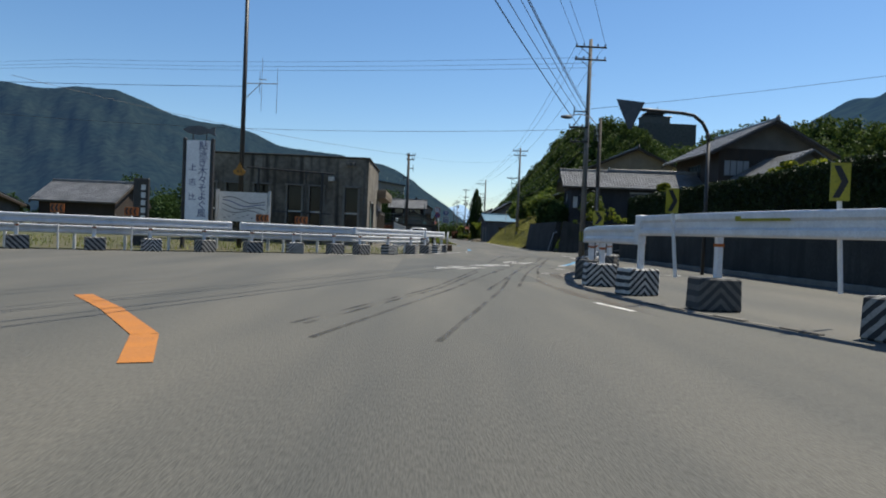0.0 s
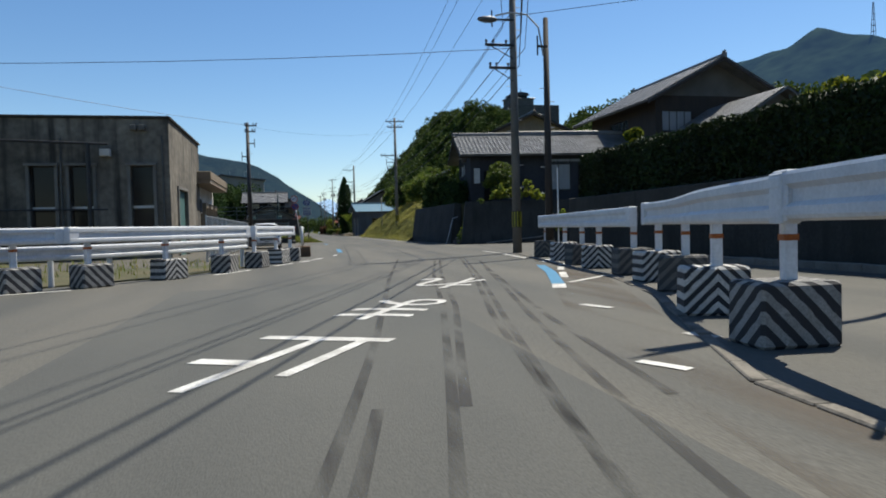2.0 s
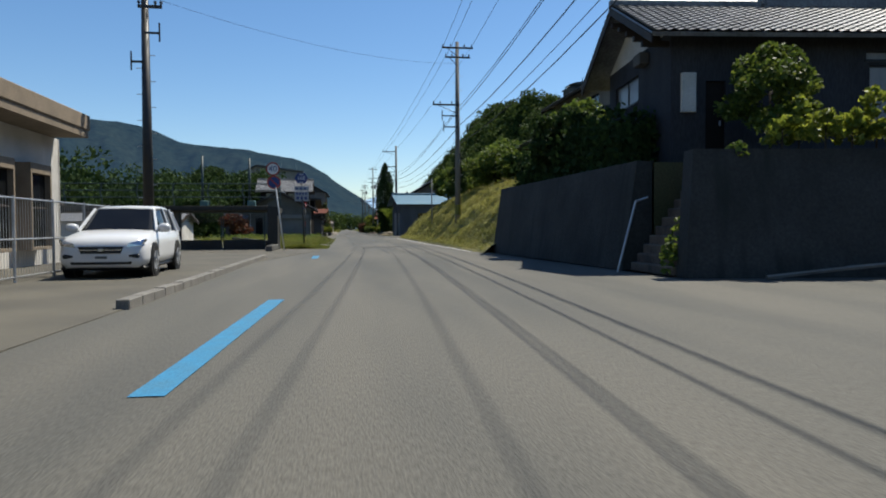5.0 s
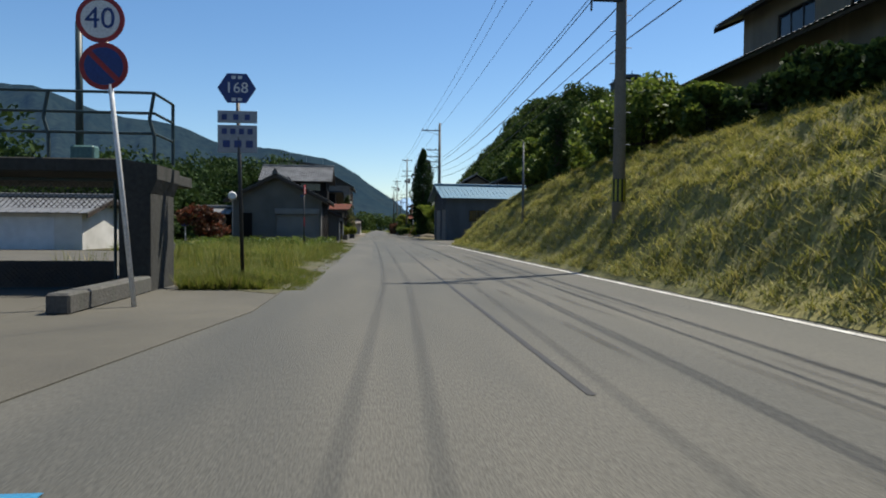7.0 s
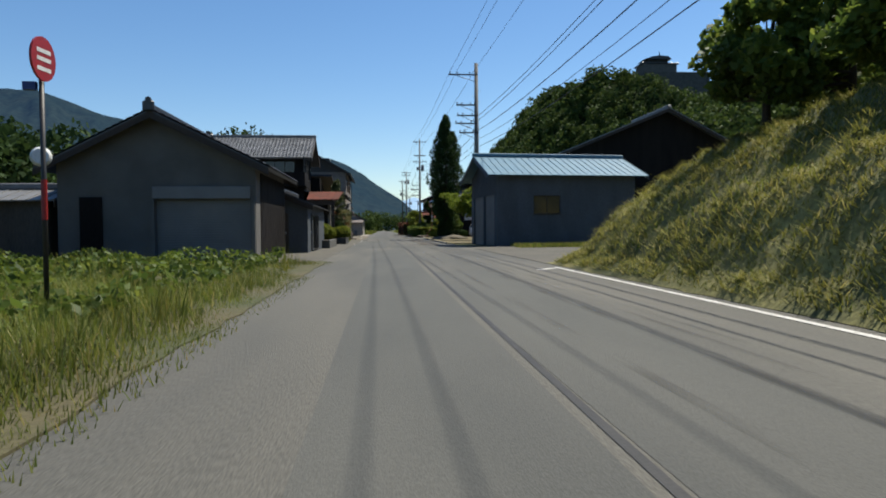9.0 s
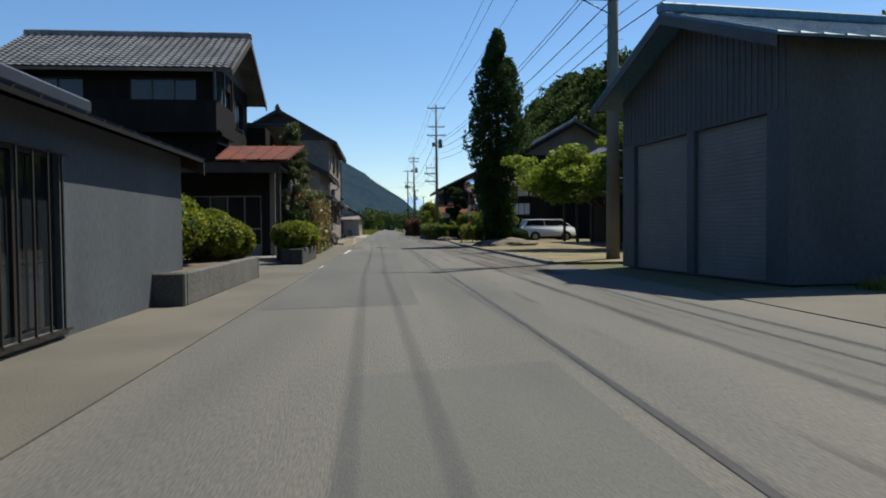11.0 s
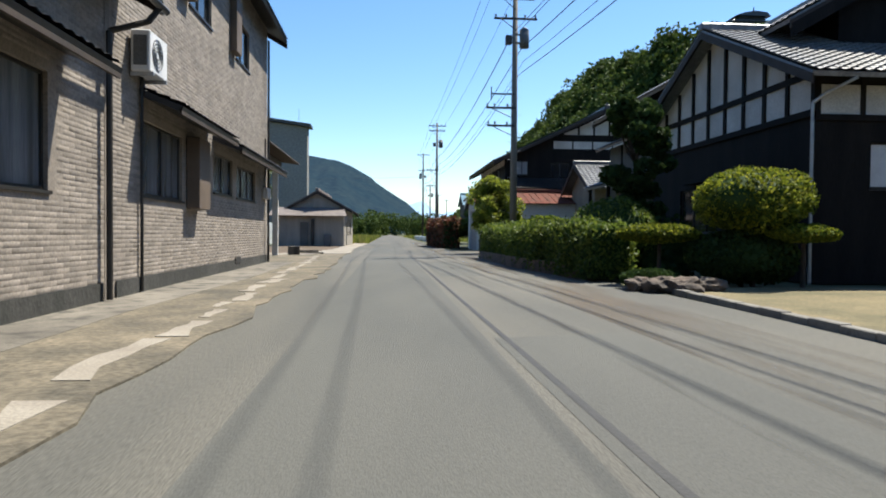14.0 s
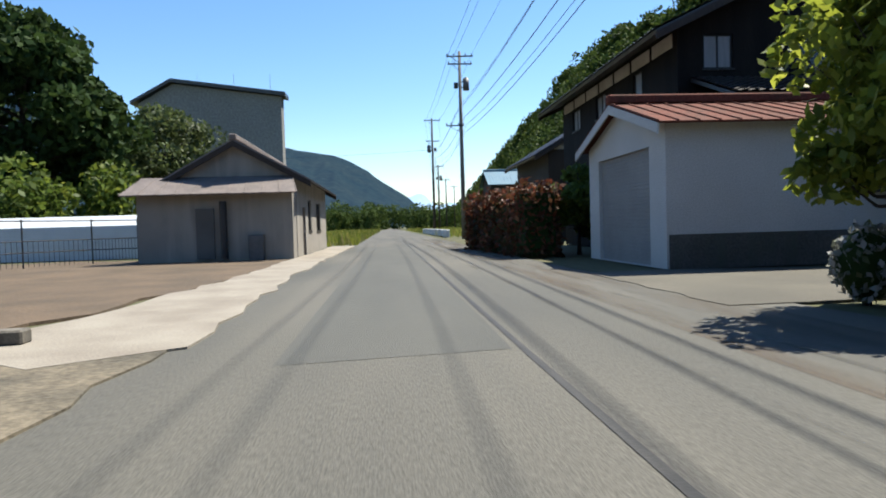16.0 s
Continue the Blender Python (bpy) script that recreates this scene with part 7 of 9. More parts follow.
# the house stands a little turned to the road, about its front corner
t.rotation_euler.z = radians(-5.5)
t.location.x, t.location.y = t.location.x + 0.24, t.location.y - 0.67
tree("garden_shrub", 9.75, -9.6, 2.7, 2.8, 1.1, LEAF_MID, "round bright green shrub in front of the dark house", "shrub", 0.15, 0.05, 21, 44, 120, 0.085)
for i, (x, y, h) in enumerate(((8.9, -11.3, 0.8), (9.3, -11.3, 1.25), (9.9, -11.35, 0.9), (10.5, -11.4, 1.0), (11.1, -11.4, 1.5), (11.6, -11.5, 0.8), (12.3, -11.5, 0.5), (16.3, -11.9, 1.9))):
    tree("garden_plant", x, y, 2.7, h, 0.36, LEAF_SUN, "leafy green garden plant on the wall top", "plant", 0.05, 0.02, 30 + i, 16, 26, 0.1)
tree("garden_bush", 7.6, -1.0, 2.7, 2.6, 1.5, LEAF_DARK, "dark garden bush above the wall", "shrub", 0.05, 0.05, 41, 24, 150, 0.14)
hedge("garden_hedge", [(7.4, 3.6), (7.7, -6.6)], 2.7, 4.1, 1.1, LEAF_DARK, "overgrown dark hedge on the wall", 42, 110, 0.14, 0.14)
# large farmhouse behind the hedge
t = house("farmhouse", 20.5, 29.5, -11.2, -1, 9.83, 12.2, "large dark farmhouse with a wide tiled gable roof", axis="y", over=1.2, gable_over=1.2, wall_m=WOOD_DARK, roof_m=TILE, z0=2.1, ridge=25.0,
          gable_m=PLASTER_GREY, holes={"S": [(0.5, 2.8, 7.4, 8.8, "window", 4, 0, PALE_PANE), (5.6, 8.2, 7.4, 8.8, "window", 4)], "W": [(3.0, 6.0, 7.2, 8.8, "window", 4)]})
bm = B()
tile_slope(bm, (20.6, -19.0, 6.5), (20.6, -11.4, 6.5), (24.6, -11.4, 8.9), (24.6, -19.0, 8.9)), tile_slope(bm, (28.6, -19.0, 6.5), (28.6, -11.4, 6.5), (24.6, -11.4, 8.9), (24.6, -19.0, 8.9))
part("porch_roof", bm, TILE, t)
bm = B()
prism(bm, [(21.4, -18.2, 6.75), (27.8, -18.2, 6.75), (24.6, -18.2, 8.7)], (0, 0.2, 0))
part("porch_gable", bm, PLASTER_GREY, t)
bm = B()
box(bm, 21.4, -18.2, 2.1, 27.8, -11.3, 6.7)
part("porch_wall", bm, WOOD_DARK, t)
tree("garden_pine", 16.5, -33, 2.15, 4.2, 1.9, LEAF_YEW, "clipped yellow-green garden pine behind the hedge", "tree", 0.45, 0.12, 51, 14, 260, 0.14)
tree("garden_pine", 9.9, -28.5, 2.15, 2.8, 0.8, LEAF_YEW, "small clipped garden pine behind the hedge", "tree", 0.4, 0.09, 52, 10, 220, 0.13)
tree("garden_tree", 19.5, -27, 2.15, 3.6, 1.6, LEAF_DARK, "dark garden tree beside the farmhouse", "tree", 0.25, 0.14, 53, 26, 190, 0.14)
house("shed_behind_hedge", 27, 40, -46, -36, 6.6, 8.0, "dark outbuilding with a pale grey roof", axis="x", over=1.0, wall_m=WOOD_DARK, roof_m=ROOF_GREY, tiles=False, z0=2.1, category="outbuilding")

# houses far left beyond the junction
house("far_house", -39.2, -32.6, -10.5, -4.5, 3.0, 4.5, "low dark house with a grey tiled hip roof", axis="x", over=0.8, wall_m=WOOD_DARK, roof_m=TILE)
house("far_house", -49, -40.5, -19, -11, 2.2, 3.1, "low house with a pale tiled roof", axis="x", over=0.8, wall_m=PLASTER_GREY, roof_m=TILE)
woods("yard_trees", -62, -24, 4, 16, 22, 3.6, 170, 0.25, "trees behind the works yard", 31, LEAF_DARK)

# ---- the straight road: left side ----


def round_sign(parent, x, y, z, r, face, ring, name="plate"):
    bm = B()
    cyl(bm, (x, y, z), (x, y - 0.015, z), r, r, 32)
    p = part(name, bm, ring, parent)
    bm = B()
    cyl(bm, (x, y - 0.016, z), (x, y - 0.02, z), r * 0.8, r * 0.8, 32)
    part("sign_face", bm, face, p)
    bm = B()
    cyl(bm, (x, y + 0.002, z), (x, y + 0.012, z), r * 0.98, r * 0.98, 24)
    part("sign_back", bm, SIGN_BACK, p)
    return p


t = thing("speed_sign", (-3.45, 9.3, 0), "leaning white post with 40 limit and no-parking signs", "road sign")
bm = B()
cyl(bm, (-3.45, 9.34, 0), (-4.0, 9.72, 4.3), 0.035, 0.035, 10)
part("post", bm, SIGN_WHITE, t, smooth=True)
p = round_sign(t, -3.98, 9.62, 4.04, 0.33, SIGN_WHITE, SIGN_RED)
text_part("40", 0.42, facing(-3.98, 9.598, 4.04), SIGN_BLUE, p)
p = round_sign(t, -3.93, 9.6, 3.38, 0.33, SIGN_BLUE, SIGN_RED)
bm = B()
M = facing(-3.93, 9.578, 3.38) @ pose(0, 0, 0, 0, 0, -45)
box(bm, -0.3, -0.035, 0, 0.3, 0.035, 0.003, M)
part("slash", bm, SIGN_RED, p)

t = thing("route_sign", (-2.7, 13.15, 0), "blue route 168 sign and white plates on dark post", "road sign")
bm = B()
cyl(bm, (-2.7, 13.2, 0), (-2.84, 13.35, 4.1), 0.038, 0.038, 10)
part("post", bm, DARK_STEEL, t, smooth=True)
F = facing(-2.83, 13.28, 3.86)
bm = B()
prism(bm, [F @ Vector((0.37 * math.cos(a) * 1.0, 0.33 * math.sin(a), 0)) for a in (math.pi / 3 * i for i in range(6))], F.to_3x3() @ Vector((0, 0, 0.012)))
p = part("hexagon_plate", bm, SIGN_BLUE, t)
text_part("168", 0.3, F @ Matrix.Translation((0, 0.0, 0.014)), SIGN_WHITE, p)
bm = B()
for x in (-0.1, 0.02):
    box(bm, x, 0.18, 0.0125, x + 0.08, 0.24, 0.015, F), box(bm, x, -0.25, 0.0125, x + 0.08, -0.19, 0.015, F)
part("text_bars", bm, SIGN_WHITE, p)
for z0, z1 in ((3.18, 3.42), (2.6, 3.14)):
    bm = B()
    box(bm, -3.2, 13.27, z0, -2.44, 13.282, z1, bev=0.004)
    p = part("plate", bm, mat("pale_blue_plate%d" % int(z0 * 10), (0.50, 0.54, 0.60), (0.45, 0.49, 0.54), rough=0.4, scale=5, bump=0), t)
    bm = B()
    n = 3 if z1 - z0 < 0.3 else 4
    for i in range(n):
        box(bm, -3.12 + 0.66 * i / n, 13.264, z1 - 0.18, -3.12 + 0.66 * i / n + 0.1, 13.2695, z1 - 0.07)
    if n == 4:
        for i in range(3):
            box(bm, -3.1 + 0.22 * i, 13.264, z0 + 0.1, -2.96 + 0.22 * i, 13.2695, z0 + 0.24)
    part("text_bars", bm, SIGN_BLUE, p)

# raised concrete platform with railing, mesh screens below
t = thing("raised_platform", (-8, 13.5, 0), "raised concrete platform with a stained end wall", "platform")
bm = B()
prism(bm, [(-4.5, 11.7, 0), (-3.97, 11.7, 0), (-3.97, 11.7, 1.7), (-3.86, 11.7, 1.95), (-3.86, 11.7, 2.2), (-4.5, 11.7, 2.3)], (0, 1.35, 0))
part("end_wall", bm, WALL_DARK, t)
bm = B()
# deck depth behind the end wall is added, to shade the ground below
box(bm, -18, 11.75, 2.06, -4.52, 16.5, 2.3, bev=0.02)
part("deck", bm, WALL_DARK, t)
for x in (-9.2, -13.6, -17.8):
    bm = B()
    box(bm, x - 0.16, 12.4, 0, x + 0.16, 12.75, 2.01)
    part("column", bm, WALL_STONE, t)
bm = B()
box(bm, -4.25, 8.5, 0, -3.95, 11.68, 0.28, bev=0.03)
part("low_wall", bm, WALL_STONE, t)
t = thing("platform_railing", (-8, 13.5, 2.3), "dark blue-green steel railing on the platform", "railing")
for i in range(9):
    x = -3.95 - 1.75 * i
    bm = B()
    tube(bm, [(x, 11.85, 2.3), (x, 11.85, 2.7), (x - 0.08, 11.85, 3.0), (x, 11.85, 3.45)], 0.032)
    part("post", bm, GREEN_STEEL, t)
for z in (2.75, 3.1, 3.45):
    bm = B()
    cyl(bm, (-18, 11.85, z), (-3.95, 11.85, z), 0.026, 0.026, 8), cyl(bm, (-3.95, 11.85, z), (-3.95, 12.95, z), 0.026, 0.026, 8)
    part("rail", bm, GREEN_STEEL, t)
bm = B()
tube(bm, [(-3.95, 12.95, 2.3), (-3.95, 12.95, 3.45)], 0.032)
part("post", bm, GREEN_STEEL, t)
for x, y, z in ((-5.5, 12.6, 4.85), (-7.9, 12.5, 4.95)):
    t = thing("steel_mast", (x, y, 2.3), "short dark green steel mast with a hand wheel", "mast")
    bm = B()
    cyl(bm, (x, y, 2.3), (x, y, z), 0.07, 0.06, 10)
    part("shaft", bm, GREEN_STEEL, t, smooth=True)
    bm = B()
    box(bm, x - 0.12, y - 0.14, 2.3, x + 0.3, y + 0.14, 2.6, bev=0.03)
    part("gear_box", bm, SHUTTER_TEAL, t)
t = thing("mesh_screen", (-6.8, 12.1, 0), "wire mesh screen in a dark steel frame under the platform", "screen")
for x0, x1 in ((-9.0, -6.9), (-6.8, -4.7)):
    bm = B()
    for a, b in (((x0, 0.02), (x1, 0.02)), ((x0, 1.95), (x1, 1.95)), ((x0, 0.0), (x0, 1.95)), ((x1, 0.0), (x1, 1.95))):
        cyl(bm, (a[0], 12.1, a[1]), (b[0], 12.1, b[1]), 0.03, 0.03, 6)
    fr = part("frame", bm, GREEN_STEEL, t)
    bm = B()
    for z0, z1 in ((0.05, 0.5), (1.45, 1.95)):
        n = int((x1 - x0) / 0.09)
        for i in range(n):
            xa = x0 + (x1 - x0) * i / n
            cyl(bm, (xa, 12.1, z0), (min(x1, xa + (z1 - z0)), 12.1, min(z1, z0 + x1 - xa)), 0.006, 0.006, 4)
            cyl(bm, (xa, 12.11, z1), (min(x1, xa + (z1 - z0)), 12.11, max(z0, z1 - x1 + xa)), 0.006, 0.006, 4)
    part("mesh", bm, DARK_STEEL, fr)
    bm = B()
    box(bm, x0 + 0.03, 12.13, 0.02, x1 - 0.03, 12.15, 0.52)
    part("kick_plate", bm, DARK_STEEL, fr)
house("white_shed", -24, -14.2, 34, 40, 1.8, 2.55, "low white shed with a pale metal roof behind the car park", axis="x", over=0.4, wall_m=PLASTER_WHITE, roof_m=ROOF_GREY, tiles=False, category="shed", holes={"S": [(5.0, 8.5, 0, 1.6, "shutter", WHITE_PANEL)]})
house("white_shed", -33, -26, 36, 44, 2.6, 3.6, "white outbuilding with a grey roof", axis="x", over=0.4, wall_m=PLASTER_WHITE, roof_m=TILE, category="shed", holes={"S": [(1, 2.4, 0, 2.0, "door", WHITE_PANEL)]})
sheet("car_park", [(-9.5, 32.1), (-4.85, 15), (-4.7, 12.9), (-4.7, 8), (-14, 6), (-40, 6), (-40, 33), (-14, 33)], 0.016, ASPHALT_OLD, "grey tarmac car park")
kerb("kerb_park", [(-9.4, 32), (-4.9, 15.3)], 0.22, 0.42, WALL_DARK, "low concrete edge behind the verge")
tree("red_shrub", -11.5, 45, 0, 2.4, 1.6, LEAF_DULLRED, "dull red leaved shrub beside the weeds", "shrub", 0.1, 0.05, 61, 22, 130, 0.16)
tree("small_tree", -16, 48, 0, 4.5, 2.2, LEAF_DARK, "dark green fruit tree behind the verge", "tree", 0.2, 0.1, 62, 26, 170, 0.2)

# bus stop sign
t = thing("bus_stop_sign", (-3.96, 37.15, 0), "round red bus stop sign on a red and grey pole", "sign")
bm = B()
cyl(bm, (-3.96, 37.15, 0), (-3.96, 37.15, 3.2), 0.032, 0.032, 10)
part("pole", bm, DARK_STEEL, t, smooth=True)
bm = B()
cyl(bm, (-3.96, 37.15, 1.25), (-3.96, 37.15, 1.75), 0.036, 0.036, 10)
part("red_band", bm, SIGN_RED, t)
F = facing(-3.93, 37.1, 3.22, 84)
bm = B()
prism(bm, [F @ Vector((0.25 * math.cos(q), 0.27 * math.sin(q), 0)) for q in (2 * math.pi * i / 28 for i in range(28))], F.to_3x3() @ Vector((0, 0, 0.03)))
pl = part("disc", bm, SIGN_RED, t)
bm = B()
for z in (0.1, 0.0, -0.12):
    box(bm, -0.14, z - 0.03, 0.03, 0.14, z + 0.02, 0.034, F)
part("text_bars", bm, SIGN_WHITE, pl)
bm = B()
box(bm, -4.14, 37.05, 2.84, -3.99, 37.12, 2.94)
part("arm", bm, SIGN_BLUE, t)
t = thing("convex_dish", (-10.6, 51.2, 0), "small round white dish on a post", "dish")
bm = B()
cyl(bm, (-10.6, 51.2, 0), (-10.6, 51.2, 3.4), 0.03, 0.03, 8)
part("post", bm, STEEL, t)
bm = B()
cyl(bm, (-10.6, 51.1, 3.5), (-10.55, 50.95, 3.5), 0.32, 0.24, 20)
part("dish", bm, SIGN_WHITE, t)
t = thing("poster_board", (-12.6, 46, 0), "yellow and blue poster on a thin board", "sign")
bm = B()
box(bm, -12.85, 45.95, 1.2, -12.35, 46, 2.3)
b = part("board", bm, SIGN_YELLOW, t)
bm = B()
box(bm, -12.83, 45.94, 1.22, -12.37, 45.948, 1.55)
part("blue_strip", bm, SIGN_BLUE, b)
bm = B()
box(bm, -12.63, 45.96, 0, -12.57, 46.02, 1.2)
part("post", bm, SIGN_WHITE, t)
house("tool_shed", -13.6, -11.6, 53.5, 56.5, 2.2, 2.6, "weathered wooden tool shed with a tin roof", axis="x", over=0.3, wall_m=WOOD_GREY, roof_m=ROOF_GREY, tiles=False, category="shed")

# grey garage with a roller shutter
t = house("garage", -11.0, -4.25, 53.0, 60.0, 3.45, 5.15, "grey mortar garage with a gable front and a pale shutter", axis="y", over=0.55, gable_over=0.5, ridge=-7.7, wall_m=PLASTER_GREY, roof_m=TILE_DARK, category="garage",
          holes={"S": [(3.3, 6.55, 0.02, 2.2, "shutter", SHUTTER_GREY)]})
bm = B()
box(bm, -7.78, 52.85, 2.22, -4.42, 52.99, 2.66, bev=0.02)
part("shutter_box", bm, SHUTTER_GREY, t)
for x in (-4.43, -7.88):
    bm = B()
    box(bm, x, 52.9, 0, x + 0.16, 52.995, 2.2)
    part("door_jamb", bm, PLASTER_GREY, t)
bm = B()
for i in range(30):
    box(bm, -4.245, 53.9 + i * 0.2, 0.02, -4.22 + 0.008 * (i % 3), 54.09 + i * 0.2, 3.2)
part("board_cladding", bm, WOOD_BLACK, t, "black upright boards")
bm = B()
box(bm, -10.25, 52.93, 0.05, -9.5, 52.995, 2.3)
part("side_door", bm, WOOD_BLACK, t)
house("lean_to", -5.3, -3.3, 61.0, 70.0, 2.3, 2.95, "grey lean-to store with a sheet roof", axis="y", over=0.3, gable_over=0.3, ridge=-4.95, wall_m=SHED_BLUE_WALL, roof_m=TILE_DARK, tiles=False, category="store",
      holes={"S": [(0.2, 1.1, 0, 1.9, "door", WOOD_GREY)], "E": [(1, 2.0, 0, 1.95, "door", SHED_BLUE_WALL), (2.3, 4.6, 0.1, 1.9, "window", 3, 8)]})

# black two-storey house with an entrance porch
t = house("black_house", -13.4, -6.1, 84.4, 90.2, 7.2, 8.85, "old black two-storey house with a grey tiled roof", axis="x", over=0.75, gable_over=0.75, wall_m=WOOD_BLACK, roof_m=TILE, gable_m=PLASTER_GREY,
          holes={"S": [(0.8, 2.6, 5.7, 6.7, "window", 2), (4.2, 6.6, 5.7, 6.7, "window", 3)], "E": [(0.8, 2.2, 5.4, 6.6), (3.2, 4.6, 5.4, 6.6)]})
bm = B()
box(bm, -13.2, 83.55, 4.6, -5.9, 83.65, 5.75), box(bm, -13.2, 83.65, 4.6, -5.9, 84.38, 4.72), box(bm, -6.0, 83.65, 4.6, -5.9, 86.5, 5.75)
part("balcony", bm, WOOD_BLACK, t)
for y in (83.6, 85.0, 86.4):
    bm = B()
    box(bm, -5.99, y - 0.05, 5.75, -5.91, y + 0.05, 7.0)
    part("balcony_post", bm, ALU, t)
bm = B()
hp = [(7.1, 9.55, 0.15, 2.35)]
M = wall_panel(bm, (-14, 84.0, 0), (1, 0), 9.85, 3.4, 0.18, hp)
w = part("ground_floor_wall", bm, WOOD_BLACK, t)
bm = B()
wall_panel(bm, (-4.14, 84.0, 0), (1, 0), 0.19, 3.4, 0.18, (), 0.0)
part("ground_floor_wall", bm, PLASTER_BEIGE, t)
DOOR_FRAME = mat("pale_door_frame", (0.40, 0.35, 0.28), (0.32, 0.28, 0.22), rough=0.8)
door = window(w, M, hp[0], 4, 0.04, "sliding_door", DOOR_FRAME, fill=DARK_GLASS, dark=True)
bm = B()
box(bm, 7.15, 0.02, 1.1, 9.5, 0.039, 1.17, M), box(bm, 7.15, 0.02, 0.5, 9.5, 0.039, 0.57, M), box(bm, 7.15, 0.024, 0.2, 9.5, 0.038, 0.499, M)
part("door_rail", bm, DOOR_FRAME, door)
bm = B()
wall_panel(bm, (-3.95, 84.2, 0), (0, 1), 8, 3.4, 0.18, [(1.0, 2.6, 1.0, 2.2)])
part("ground_floor_wall", bm, WOOD_GREY, t)
bm = B()
rib_slope(bm, (-5.6, 81.95, 3.48), (-3.2, 81.95, 3.48), (-2.9, 84.3, 4.2), (-5.6, 84.3, 4.2), 0.4, 0.03)
part("porch_roof", bm, ROOF_RED, t, "rusty red sheet roof")
bm = B()
rib_slope(bm, (-3.5, 84.45, 3.5), (-3.5, 88.6, 3.5), (-6.08, 88.6, 4.35), (-6.08, 84.45, 4.35), 0.4, 0.03)
part("side_roof", bm, TILE_DARK, t)
bm = B()
prism(bm, [(-13.4, 90.22, 0), (-13.4, 96.5, 0), (-13.4, 96.5, 4.0), (-13.4, 91.75, 5.75), (-13.4, 90.22, 5.75)], (8.1, 0, 0))
part("rear_wall", bm, WOOD_BLACK, t)
bm = B()
tile_slope(bm, (-4.35, 97.25, 4.12), (-13.4, 97.25, 4.12), (-13.4, 91.7, 6.15), (-4.35, 91.7, 6.15))
part("rear_roof", bm, TILE_DARK, t)
bm = B()
prism(bm, [(-13.3, 97.2, 3.98), (-13.3, 91.7, 5.99), (-13.3, 91.7, 6.02), (-13.3, 97.2, 4.01)], (8.9, 0, 0))
part("soffit", bm, PLASTER_BEIGE, t, "beige boarded eave soffit")
bm = B()
prism(bm, [(-4.4, 97.28, 3.88), (-4.4, 91.7, 5.92), (-4.4, 91.7, 6.19), (-4.4, 97.28, 4.15)], (0.08, 0, 0)), box(bm, -13.4, 97.2, 3.8, -4.42, 97.26, 4.02)
part("bargeboard", bm, WOOD_DARK, t)
bm = B()
box(bm, -5.28, 96.0, 3.5, -4.5, 96.4, 3.86)
part("eave_beam", bm, WOOD_BLACK, t)
bm = B()
box(bm, -14, 82.15, 3.05, -3.5, 82.3, 3.4), box(bm, -14, 82.3, 3.2, -3.5, 83.99, 3.3)
part("porch_fascia", bm, WOOD_DARK, t)
for x in (-3.6, -7.2, -10.8):
    bm = B()
    box(bm, x - 0.08, 82.32, 0, x + 0.08, 82.48, 3.2)
    part("porch_post", bm, WOOD_DARK, t)
bm = B()
box(bm, -14, 82.4, 0.01, -3.7, 84, 0.14, bev=0.02)
part("porch_step", bm, CONCRETE, t)
# concrete planters with clipped shrubs
for x0, x1, y0, y1 in ((-5.6, -2.85, 68.5, 74.4), (-3.15, -2.5, 79.8, 84.2)):
    t = thing("planter", ((x0 + x1) / 2, y0, 0), "low mossy concrete planter beside the road", "planter", "planters")
    for a in ((x0, y0, x1, y0 + 0.14), (x0, y1 - 0.14, x1, y1), (x1 - 0.14, y0 + 0.141, x1, y1 - 0.141), (x0, y0 + 0.141, x0 + 0.14, y1 - 0.141)):
        bm = B()
        box(bm, a[0], a[1], 0, a[2], a[3], 0.5, bev=0.025)
        part("planter_wall", bm, WALL_STONE if x0 < -5 else WALL_DARK, t)
    bm = B()
    box(bm, x0 + 0.141, y0 + 0.141, 0.0, x1 - 0.141, y1 - 0.141, 0.46)
    part("soil", bm, DIRT_DARK, t)
for i, (x, y, r, h, z, L) in enumerate(((-4.6, 69.5, 0.9, 1.3, 0.5, LEAF_YEW), (-4.2, 71.2, 0.95, 1.35, 0.5, LEAF_YEW), (-3.8, 73.0, 0.8, 1.05, 0.5, LEAF_YEW), (-3.45, 74.0, 0.55, 0.85, 0.48, LEAF_YEW), (-2.95, 80.6, 0.62, 0.85, 0.5, LEAF_YEW), (-2.85, 82.2, 0.62, 0.9, 0.5, LEAF_YEW), (-2.8, 83.5, 0.5, 0.7, 0.5, LEAF_YEW))):
    shrub("clipped_shrub", x, y, z - 0.02, r, r * 1.1, h, L, "rounded yellow-green clipped shrub in the planter", 70 + i, 6500, 0.05)
t = thing("pine_tree", (-3.6, 86.0, 0), "loosely pruned garden pine with grey-green needles", "tree")
rg = np.random.default_rng(81)
bm = B()
tube(bm, [(-3.6, 86, -0.2), (-3.65, 86, 1.5), (-3.5, 85.95, 2.9), (-3.62, 86, 4.1), (-3.5, 86, 5.1)], 0.055)
cl = []
